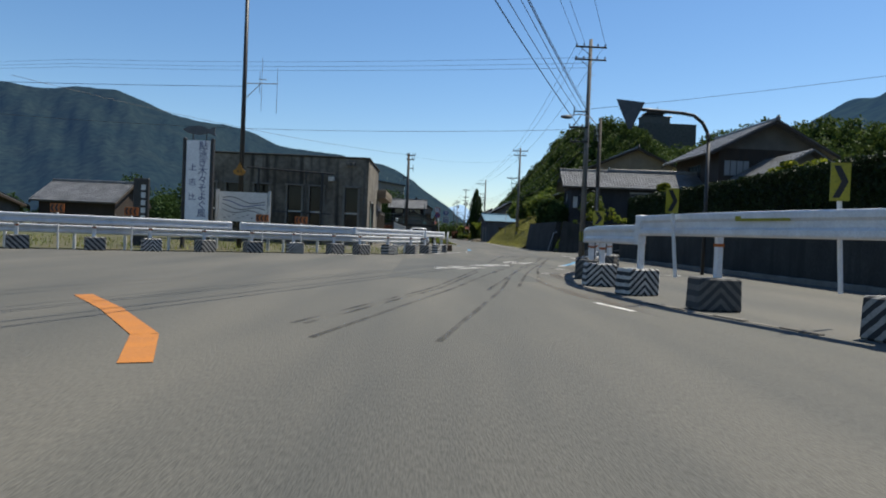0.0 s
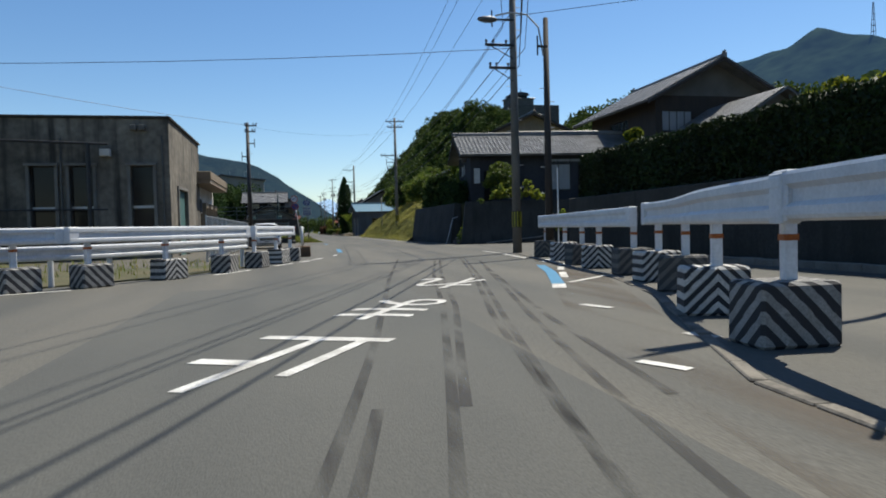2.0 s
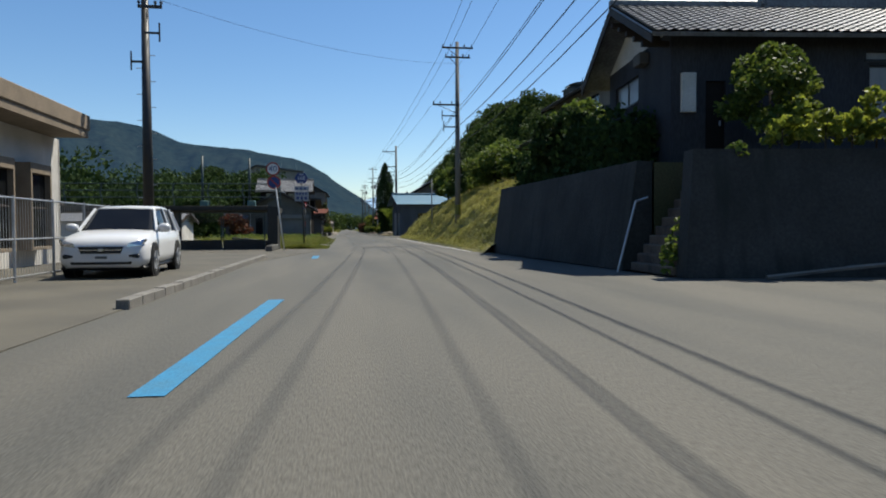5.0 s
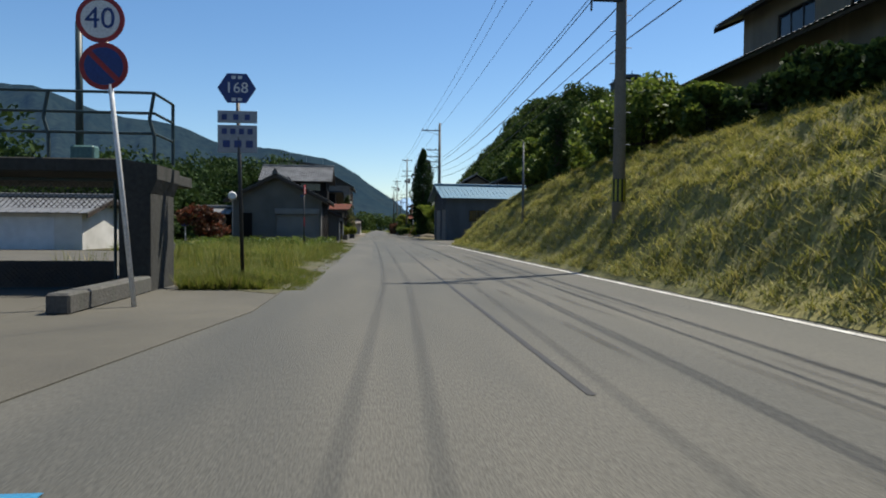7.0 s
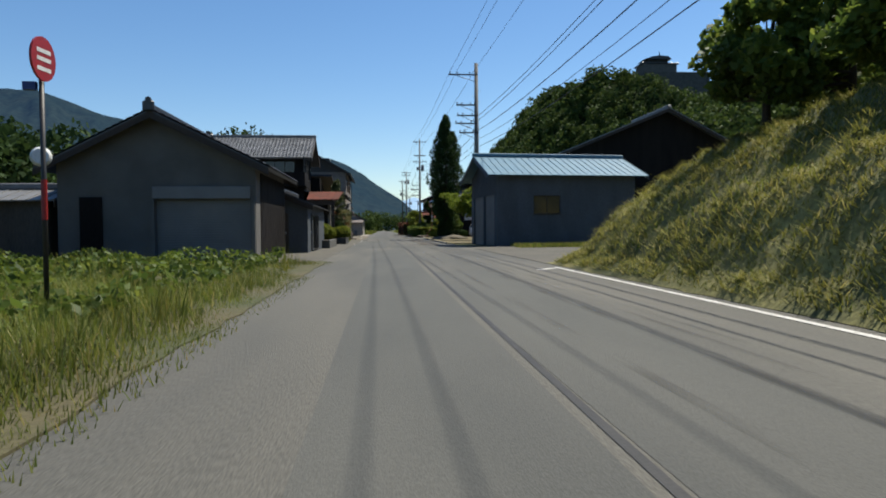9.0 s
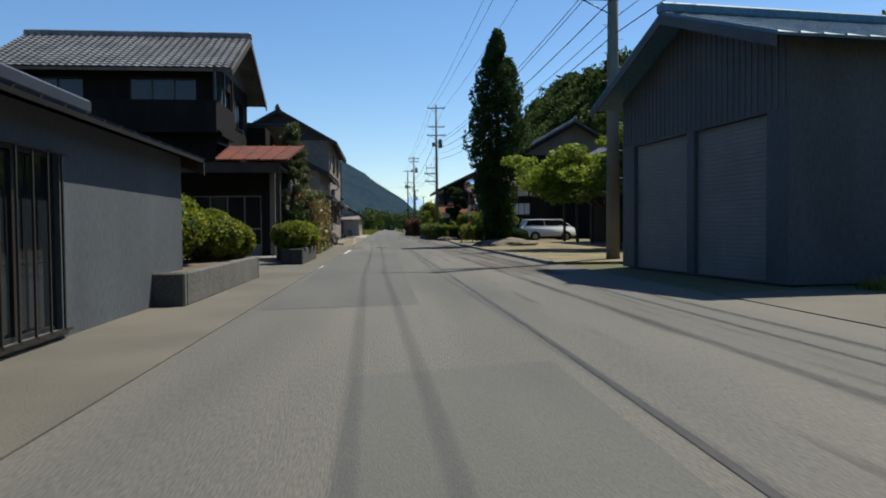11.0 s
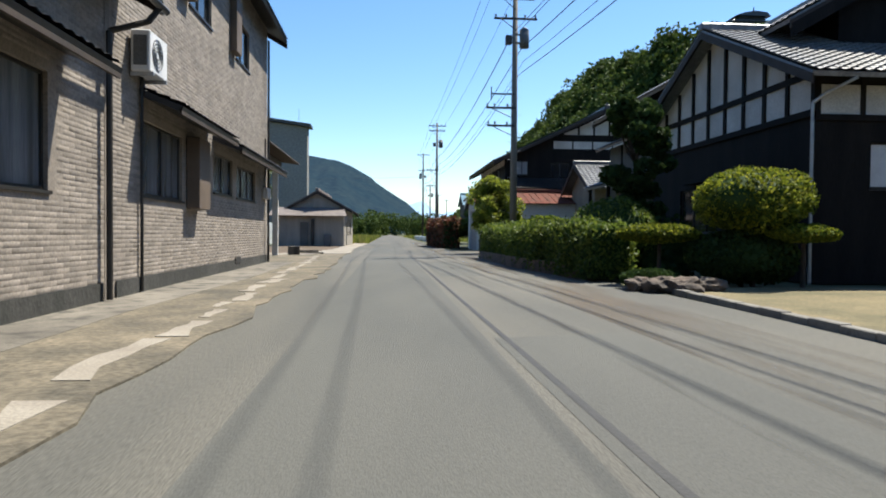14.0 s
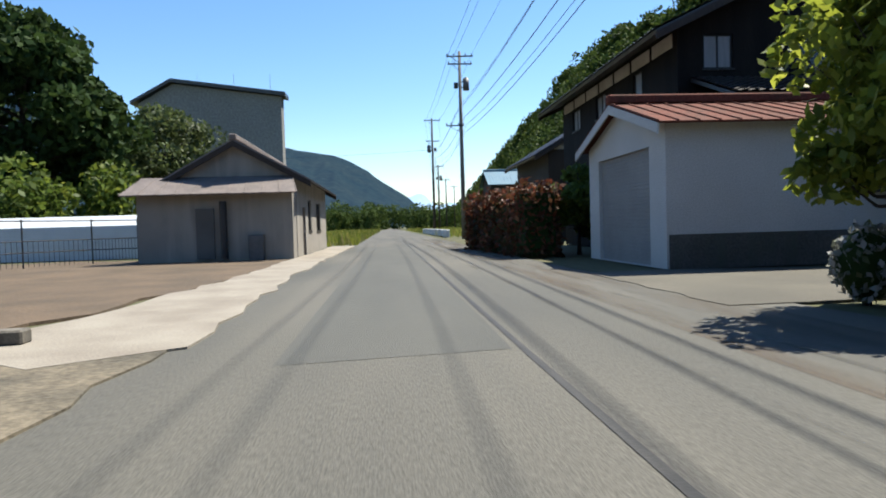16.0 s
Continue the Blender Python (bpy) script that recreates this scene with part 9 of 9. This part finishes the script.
for i in range(34):
    box(bm, 6.985, 70.3 + i * 0.196, 3.3, 6.998, 70.36 + i * 0.196, 4.55 + 1.3 * (1 - abs(70.33 + i * 0.196 - 73.55) / 3.35) * 0.98)
part("cladding_ribs", bm, TIN_WALL, t)
t.rotation_euler.z = radians(6)
t.location.y += 0.6
house("dark_barn", 14.2, 27.5, 78.2, 84, 6.9, 9.9, "dark wooden barn with a pale metal roof", axis="y", over=0.9, gable_over=0.8, ridge=21.6, wall_m=WOOD_BLACK, roof_m=ROOF_GREY, tiles=False, category="barn")
# lawn with a spreading tree, cypress, car, long barn
t = thing("spreading_tree", (11.3, 90.4, 0.05), "low spreading bright green garden tree on the lawn", "tree")
rg = np.random.default_rng(141)
bm = B()
cyl(bm, (11.3, 90.4, -0.2), (11.1, 90.4, 1.9), 0.2, 0.15, 10)
cl = []
for i in range(11):
    a = i * 2.4
    rad = 1.2 + 2.6 * ((i * 7) % 11) / 11
    tip = Vector((10.7 + rad * 1.1 * math.cos(a), 89.6 + rad * 0.55 * math.sin(a), 2.9 + 2.5 * ((i * 5) % 11) / 11 * (1.15 - rad / 5)))
    mid = Vector((11.1, 90.4, 1.7)).lerp(tip, 0.5) + Vector((0, 0, 0.35))
    cyl(bm, (11.1, 90.4, 1.6), mid, 0.1, 0.06, 7), cyl(bm, mid, tip, 0.06, 0.02, 6)
    for j in range(13):
        s = rg.uniform(0.5, 0.9)
        c = tip + Vector((rg.normal(0, 0.7), rg.normal(0, 0.5), rg.normal(0.0, 0.38)))
        cl.append((c.x, c.y, min(max(c.z, 2.5), 5.5), s, s, s * 0.5))
part("trunk", bm, BARK, t, smooth=True)
crown("crown", rg, cl, 260, 0.1, LEAF_BRIGHT, t)
t = thing("tall_cypress", (6.9, 99.0, 0.05), "tall dark ragged cypress on a bare trunk beside the road", "tree")
rg = np.random.default_rng(142)
bm = B()
cyl(bm, (6.9, 99, -0.2), (6.9, 99, 11.8), 0.32, 0.06, 10)
cl = []
for i in range(120):
    q = (i + rg.uniform(0, 1)) / 120
    R = float(np.interp(q, [0, 0.12, 0.3, 0.45, 0.7, 0.9, 1], [0.6, 0.85, 1.15, 1.6, 1.25, 0.5, 0.1]))
    a = rg.uniform(0, 2 * math.pi)
    k = R * rg.uniform(0.55, 1.0)
    c = Vector((6.9 + k * math.cos(a), 99 + k * math.sin(a), 0.7 + 11.9 * q))
    w = 0.28 + 0.26 * R
    cl.append((*c, w, w, w * 1.5))
    if i % 3 == 0:
        cyl(bm, (6.9, 99, c.z - 0.3), c, 0.04, 0.015, 5)
part("trunk", bm, BARK, t, smooth=True)
crown("crown", rg, cl, 360, 0.1, LEAF_DARK, t)
bm = B()
blob(bm, (7.2, 98.6, 0.05), 1.0, (1.9, 2.0, 0.42), 0.12, 5, 3, 0.0)
solo("root_mound", bm, DIRT, (7.2, 98.6, 0), "low earth mound round the cypress trunk", "mound")
car(13.5, 113.6, 95, 4.3, 1.7, 1.75, "white van parked in the shade of the farmyard", van=True)
t = house("long_barn", 15.2, 26, 84.8, 107.5, 6.3, 9.2, "long dark barn with a grey tiled roof", axis="y", over=1.1, gable_over=0.6, wall_m=WOOD_BLACK, roof_m=TILE, category="barn", holes={"W": [(15.0, 17.5, 3.9, 4.9, "window", 3), (8.0, 9.5, 3.9, 4.9, "window", 2)]})
bm = B()
rib_slope(bm, (12.9, 90, 3.55), (12.9, 107.2, 3.55), (15.2, 107.2, 4.6), (15.2, 90, 4.6), 0.45, 0.025)
part("lean_to_roof", bm, mat("pale_blue_grey_sheet", (0.30, 0.36, 0.38), (0.25, 0.30, 0.32), rough=0.5, scale=1.2), t, "pale blue-grey sheet roof")
for i in range(6):
    bm = B()
    box(bm, 13.1, 90.5 + i * 3.3, 0, 13.28, 90.68 + i * 3.3, 3.6)
    part("lean_to_post", bm, WOOD_DARK, t)
bm = B()
box(bm, 13.05, 90.2, 2.9, 13.15, 107, 3.45)
part("fascia", bm, WOOD_DARK, t)
# roadside mirror
t = thing("traffic_mirror", (5.25, 103.3, 0), "round orange-rimmed traffic mirror on a bent orange post", "traffic mirror")
ORANGE_POST = mat("faded_orange_post", (0.45, 0.17, 0.09), (0.36, 0.16, 0.10), rough=0.6, scale=3, bump=0.05)
bm = B()
tube(bm, [(5.15, 103.3, 0), (5.2, 103.3, 0.55), (5.65, 103.3, 1.15), (5.72, 103.3, 1.5), (5.72, 103.3, 4.0)], 0.045, 10)
part("post", bm, ORANGE_POST, t, smooth=True)
bm = B()
cyl(bm, (5.9, 103.25, 3.9), (5.84, 103.02, 3.88), 0.52, 0.52, 32)
rim = part("rim", bm, ORANGE_POST, t)
bm = B()
cyl(bm, (5.839, 103.015, 3.88), (5.83, 102.985, 3.877), 0.46, 0.40, 32)
part("mirror_face", bm, MIRROR, rim, "convex mirror", True)
bm = B()
prism(bm, [(5.35, 103.2, 4.35), (5.9, 103.0, 4.55), (6.3, 102.9, 4.42), (6.0, 103.2, 4.6)], (0, -0.2, 0.02))
part("visor", bm, ORANGE_POST, t)
bm = B()
for z in (1.9, 2.3):
    box(bm, 5.64, 103.2, z, 5.8, 103.24, z + 0.32)
part("label_plate", bm, SIGN_WHITE, t)
for i, (x, y, rx, ry, h, z, L, tr) in enumerate(((7.9, 106.2, 1.0, 1.0, 1.25, 0.05, LEAF_YEW, 1.35), (7.7, 106.3, 1.35, 1.3, 0.6, 0.05, LEAF_YEW, 0.75), (7.6, 106.5, 1.0, 0.95, 1.2, 0.05, LEAF_DARK, 0.0), (7.7, 118.7, 1.15, 1.0, 1.2, 0.05, LEAF_DARK, 0.0), (8.6, 104.9, 0.7, 0.7, 1.0, 0.05, LEAF_MID, 1.0), (8.9, 103.6, 0.8, 0.8, 1.0, 0.05, LEAF_DARK, 0.0),
                                                  (7.8, 118.4, 1.2, 1.15, 1.35, 0.05, LEAF_YEW, 1.15), (6.1, 119.3, 0.9, 0.6, 0.4, 0.05, LEAF_YEW, 0.9), (8.6, 117.9, 0.7, 0.5, 0.35, 0.05, LEAF_YEW, 0.95), (6.1, 122.3, 1.1, 1.2, 1.85, 0.05, LEAF_MID, 0.2), (5.4, 118.0, 0.6, 0.5, 0.4, 0.0, LEAF_DARK, 0.0))):
    shrub("garden_shrub", x, y, z, rx, ry, h, L, "rounded clipped garden shrub beside the lawn" if tr < 0.6 else "cloud-pruned garden shrub with a flat green crown", 150 + i, 6000, 0.055, "shrub", tr)
tree("garden_conifer", 8.3, 108.6, 0.05, 6.0, 0.85, LEAF_MID, "slim loose garden conifer among the shrubs", "tree", 0.42, 0.07, 171, 30, 95, 0.075, shape="cone")
tree("garden_bush", 6.5, 107.6, 0.0, 1.5, 1.0, LEAF_SUN, "loose green bush at the corner of the lawn", "shrub", 0.05, 0.04, 173, 46, 90, 0.085)
tree("garden_bush", 8.1, 103.1, 0.0, 2.9, 0.75, LEAF_MID, "loose reddish green bush beside the garden pole", "shrub", 0.35, 0.05, 174, 22, 90, 0.08)
tree("garden_conifer", 6.9, 123.0, 0.05, 5.3, 0.95, LEAF_DARK, "dark conifer in front of the timber farmhouse", "tree", 0.1, 0.12, 172, 40, 240, 0.12)
for i, (x, y, r) in enumerate(((5.3, 117.2, 0.28), (5.0, 117.6, 0.22), (5.7, 117.0, 0.3), (6.2, 117.1, 0.25))):
    bm = B()
    blob(bm, (x, y, 0.12), r, (1.2, 1, 0.7), 0.2, i, 3, 0.0)
    solo("garden_stone", bm, STONE, (x, y, 0), "small rough garden stone", "stone", "garden stones")


def timber_gable(parent, x, y0, y1, ze, zr, n, face=-1):
    """White plaster fields between dark posts on a gable that faces -x."""
    ym = (y0 + y1) / 2
    bm = B()
    for i in range(n + 1):
        y = y0 + (y1 - y0) * i / n
        top = ze + (zr - ze) * (1 - abs(y - ym) / ((y1 - y0) / 2))
        box(bm, x - 0.05, y - 0.07, ze - 1.0, x - 0.003, y + 0.07, max(ze, top - 0.1))
    for z in (ze - 1.0, ze - 0.1, ):
        box(bm, x - 0.06, y0, z - 0.08, x - 0.004, y1, z + 0.08)
    return part("timber_frame", bm, WOOD_BLACK, parent)


FROSTED = mat("frosted_pane", (0.66, 0.66, 0.66), (0.58, 0.58, 0.59), rough=0.45, scale=3, bump=0, amount=0.4)
t = house("timber_wing", 9.9, 15.6, 119.6, 129.0, 5.0, 7.15, "dark timber farmhouse wing with white plaster gable", axis="x", over=0.75, gable_over=0.55, wall_m=WOOD_BLACK, roof_m=TILE, gable_m=PLASTER_WHITE,
          holes={"S": [(1.4, 3.5, 2.25, 3.33, "window", 4, 0, FROSTED)], "W": [(2.0, 4.6, 1.2, 2.6, "window", 3), (6.2, 7.8, 1.4, 2.9, "window", 2, 0, FROSTED)]})
bm = B()
box(bm, 9.885, 119.65, 4.0, 9.898, 128.95, 4.99), box(bm, 9.95, 119.586, 3.95, 15.5, 119.598, 4.65)
part("plaster_band", bm, PLASTER_WHITE, t)
timber_gable(t, 9.885, 119.6, 129.0, 5.0, 7.15, 9)
bm = B()
for i in range(6):
    box(bm, 9.9 + i * 1.1, 119.55, 3.9, 10.02 + i * 1.1, 119.585, 4.9)
box(bm, 9.9, 119.54, 3.82, 15.6, 119.584, 3.96)
part("timber_frame", bm, WOOD_BLACK, t)
bm = B()
tube(bm, [(10.4, 118.85, 4.66), (10.0, 119.3, 4.4), (9.78, 119.5, 4.2), (9.78, 119.5, 0)], 0.04)
part("downpipe", bm, STEEL, t)
bm = B()
for q in (-1, 1):
    prism(bm, [(9.36, 124.3, 7.02), (9.36, 124.3, 7.3), (9.36, 124.3 + q * 5.4, 4.83), (9.36, 124.3 + q * 5.4, 4.55)], (0.07, 0, 0))
part("bargeboard", bm, WOOD_BLACK, t)
bm = B()
box(bm, 9.55, 121.2, 2.75, 9.88, 126.0, 2.83)
part("window_hood", bm, WOOD_BLACK, t)
t = house("timber_house", 12.5, 24, 122.6, 138.4, 7.85, 11.1, "large dark timber farmhouse with a high grey plaster gable", axis="y", over=1.9, gable_over=0.8, ridge=18.25, wall_m=WOOD_BLACK, roof_m=TILE, gable_m=PLASTER_GREY, holes={"S": [(2.9, 4.1, 6.5, 7.4, "window", 2), (4.6, 5.8, 6.5, 7.4, "window", 2)]})
bm = B()
for q in (-1, 1):
    prism(bm, [(18.25, 121.76, 10.75), (18.25, 121.76, 11.02), (18.25 + q * 7.6, 121.76, 6.76), (18.25 + q * 7.6, 121.76, 6.4)], (0, 0.09, 0))
part("bargeboard", bm, WOOD_BLACK, t)
bm = B()
box(bm, 12.5, 122.5, 7.75, 24, 122.585, 7.98)
part("gable_beam", bm, WOOD_BLACK, t)
bm = B()
tile_slope(bm, (10.6, 129.3, 5.4), (10.6, 138.6, 5.4), (12.48, 138.6, 6.15), (12.48, 129.3, 6.15))
part("lower_roof", bm, TILE, t)
bm = B()
box(bm, 11.3, 129.3, 0, 12.45, 138.4, 5.5)
part("veranda_wall", bm, PLASTER_GREY, t)
bm = B()
tile_slope(bm, (9.9, 129.5, 3.4), (9.9, 138.2, 3.4), (11.28, 138.2, 3.95), (11.28, 129.5, 3.95))
part("veranda_roof", bm, TILE, t)
bm = B()
for y in (129.6, 132.4, 135.2, 138.0):
    box(bm, 10.1, y - 0.07, 0, 10.24, y + 0.07, 3.45)
for y in (131.0, 133.8, 136.6):
    box(bm, 11.25, y - 0.07, 3.96, 11.297, y + 0.07, 5.45)
part("veranda_timber", bm, WOOD_BLACK, t)
# roadside hedge on a low stone wall
bm = B()
slab(bm, [(4.15, 135), (4.2, 127), (4.75, 121), (5.15, 121.0), (4.6, 127.2), (4.55, 135)], 0, 0.35)
structure("stone_edging", bm, STONE, "low rough stone edging under the hedge")
hedge("roadside_hedge", [(5.3, 120.2), (4.95, 126.8), (4.9, 135.6)], 0.05, 1.36, 1.15, LEAF_MID, "loosely clipped roadside hedge", 181, 420, 0.065, 0.07)
hedge("garden_hedge", [(7.2, 121.5), (7.0, 136)], 0.05, 1.3, 1.4, LEAF_DARK, "dark hedge behind the roadside hedge", 182, 90, 0.12, 0.12)
for i, (x, y, h, r, L) in enumerate(((7.4, 134.5, 1.9, 0.8, LEAF_BRIGHT), (5.9, 141.5, 4.3, 1.45, LEAF_SUN), (8.2, 139.6, 2.2, 1.0, LEAF_BRIGHT), (8.2, 137.2, 1.9, 0.9, LEAF_YEW))):
    tree("garden_bush", x, y, 0.0, h, r, L, "leafy bright green bush at the edge of the garden", "shrub", 0.2 if h > 4 else 0.08, 0.1, 185 + i, 60 if h > 4 else 40, 170 if h > 4 else 320, 0.1)
for i, (x, y, rx, h) in enumerate(((6.3, 141.2, 0.75, 2.3), (7.2, 140.6, 0.9, 1.9), (6.9, 141.6, 0.7, 1.3))):
    shrub("garden_shrub", x, y, 0.0, rx, rx, h, (LEAF_DARK, LEAF_BRIGHT, LEAF_DARK)[i], "dense leafy shrub under the garden bush", 260 + i, 5200, 0.075)
shrub("flower_shrub", 5.75, 142.3, 0.0, 0.4, 0.4, 0.95, leaf_mat("white_blossom", (0.10, 0.12, 0.05), (0.45, 0.45, 0.45), (0.7, 0.7, 0.72), 0.2), "small shrub with white blossom beside the lane", 195, 420, 0.07)
sheet("side_lane", [(4.1, 142.5), (4.1, 148.5), (5.8, 148.6), (13, 147), (13, 143)], 0.012, ASPHALT_OLD, "worn tarmac lane beside the garage")
# garden gate building and white-panelled house
t = house("gate_building", 12.4, 15.4, 144.5, 149.5, 4.15, 5.5, "small gate building with a grey tiled roof", axis="x", over=0.7, gable_over=0.6, wall_m=PLASTER_BEIGE, roof_m=TILE, category="outbuilding")
t = house("panelled_house", 8.6, 23.2, 154, 167, 6.75, 10.2, "dark timber house with white plaster fields under the gable", axis="y", over=1.0, gable_over=0.9, ridge=15.9, wall_m=WOOD_BLACK, roof_m=TILE_DARK, gable_m=WOOD_BLACK,
          holes={"S": [(0.8, 1.7, 5.5, 6.5, "window", 2, 0, PALE_PANE), (8.0, 9.6, 5.4, 6.5, "window", 2), (3.4, 4.8, 5.2, 6.4, "window", 2)], "W": [(9.2, 10.0, 5.2, 6.1, "window", 1, 0, PALE_PANE), (5.0, 6.2, 5.2, 6.1, "window", 2, 0, PALE_PANE), (1.5, 2.7, 5.2, 6.1, "window", 2, 0, PALE_PANE)]})
for i in range(7):
    bm = B()
    box(bm, 8.572, 154.3 + i * 1.8, 6.2, 8.597, 155.85 + i * 1.8, 6.6)
    part("plaster_field", bm, PLASTER_WHITE, t)
for i in range(5):
    xa = 13.0 + i * 1.16
    xb = xa + 1.0
    top = [10.2 - 0.47 * abs(v - 15.9) - 0.3 for v in (xa, xb)]
    bm = B()
    prism(bm, [(xa, 153.97, 8.5), (xb, 153.97, 8.5), (xb, 153.97, max(8.6, top[1])), (xa, 153.97, max(8.6, top[0]))], (0, 0.025, 0))
    part("plaster_field", bm, PLASTER_WHITE, t)
for i in range(5):
    xa = 12.2 + i * 1.5
    bm = B()
    box(bm, xa, 153.97, 7.45, xa + 1.38, 153.995, 8.0)
    part("plaster_field", bm, PLASTER_WHITE, t)
bm = B()
tile_slope(bm, (9.0, 151.5, 4.3), (18, 151.5, 4.3), (18, 154, 5.2), (9.0, 154, 5.2))
part("lower_roof", bm, TILE_DARK, t)
# white garage with a red roof
t = house("white_garage", 5.95, 14.0, 148.7, 154.2, 3.15, 3.95, "white block garage with a red-brown roof and a shutter", axis="x", over=0.35, gable_over=0.3, wall_m=mat("white_painted_block", (0.60, 0.59, 0.57), (0.56, 0.55, 0.53), rough=0.85, scale=1.0, fine=40), roof_m=ROOF_RED, tiles=False, category="garage", trim=False,
          holes={"W": [(0.7, 4.4, 0.02, 2.75, "shutter", mat("pale_steel_shutter", (0.52, 0.51, 0.50), (0.44, 0.43, 0.42), rough=0.6, scale=1.2, bump=0.05))]})
bm = B()
box(bm, 6.0, 148.66, 0, 13.95, 148.695, 0.75)
part("plinth", bm, WALL_STONE, t)
bm = B()
box(bm, 10.6, 148.3, 1.55, 11.2, 148.66, 2.05, bev=0.03)
part("meter_box", bm, DARK_STEEL, t)
hedge("red_hedge", [(4.75, 155.5), (4.3, 163.0), (4.2, 166)], 0.0, 2.15, 1.2, LEAF_DULLRED, "red-leaved hedge beside the road", 201, 80, 0.13, 0.1)
tree("hedge_bush", 6.4, 157.0, 0, 3.1, 1.3, LEAF_MID, "green bush behind the red hedge", "shrub", 0.1, 0.07, 202, 26, 170, 0.16)
house("blue_roof_house", 13, 20, 219, 226, 6.2, 7.9, "far house with a blue metal roof", axis="x", over=0.6, wall_m=WOOD_DARK, roof_m=ROOF_BLUE, tiles=False)
house("distant_house", 10, 18, 176, 186, 5.6, 7.9, "dark timber house with a grey roof", axis="y", over=0.9, wall_m=WOOD_DARK, roof_m=TILE_DARK, gable_m=PLASTER_WHITE)
t = thing("road_barrier", (5.4, 200, 0), "white roadside barrier blocks", "barrier")
for i in range(7):
    bm = B()
    box(bm, 5.2, 196 + i * 6, 0, 5.6, 199.5 + i * 6, 0.7, bev=0.05)
    part("barrier_block", bm, WHITE_PANEL, t)
# manholes
for x, y in ((-0.13, 98.4), (-1.45, 97.0), (4.0, 100.7)):
    bm = B()
    cyl(bm, (x, y, 0.001), (x, y, 0.012), 0.33, 0.33, 24)
    solo("manhole_cover", bm, DARK_STEEL, (x, y, 0), "dark iron manhole cover in the asphalt", "manhole cover", "manhole covers")
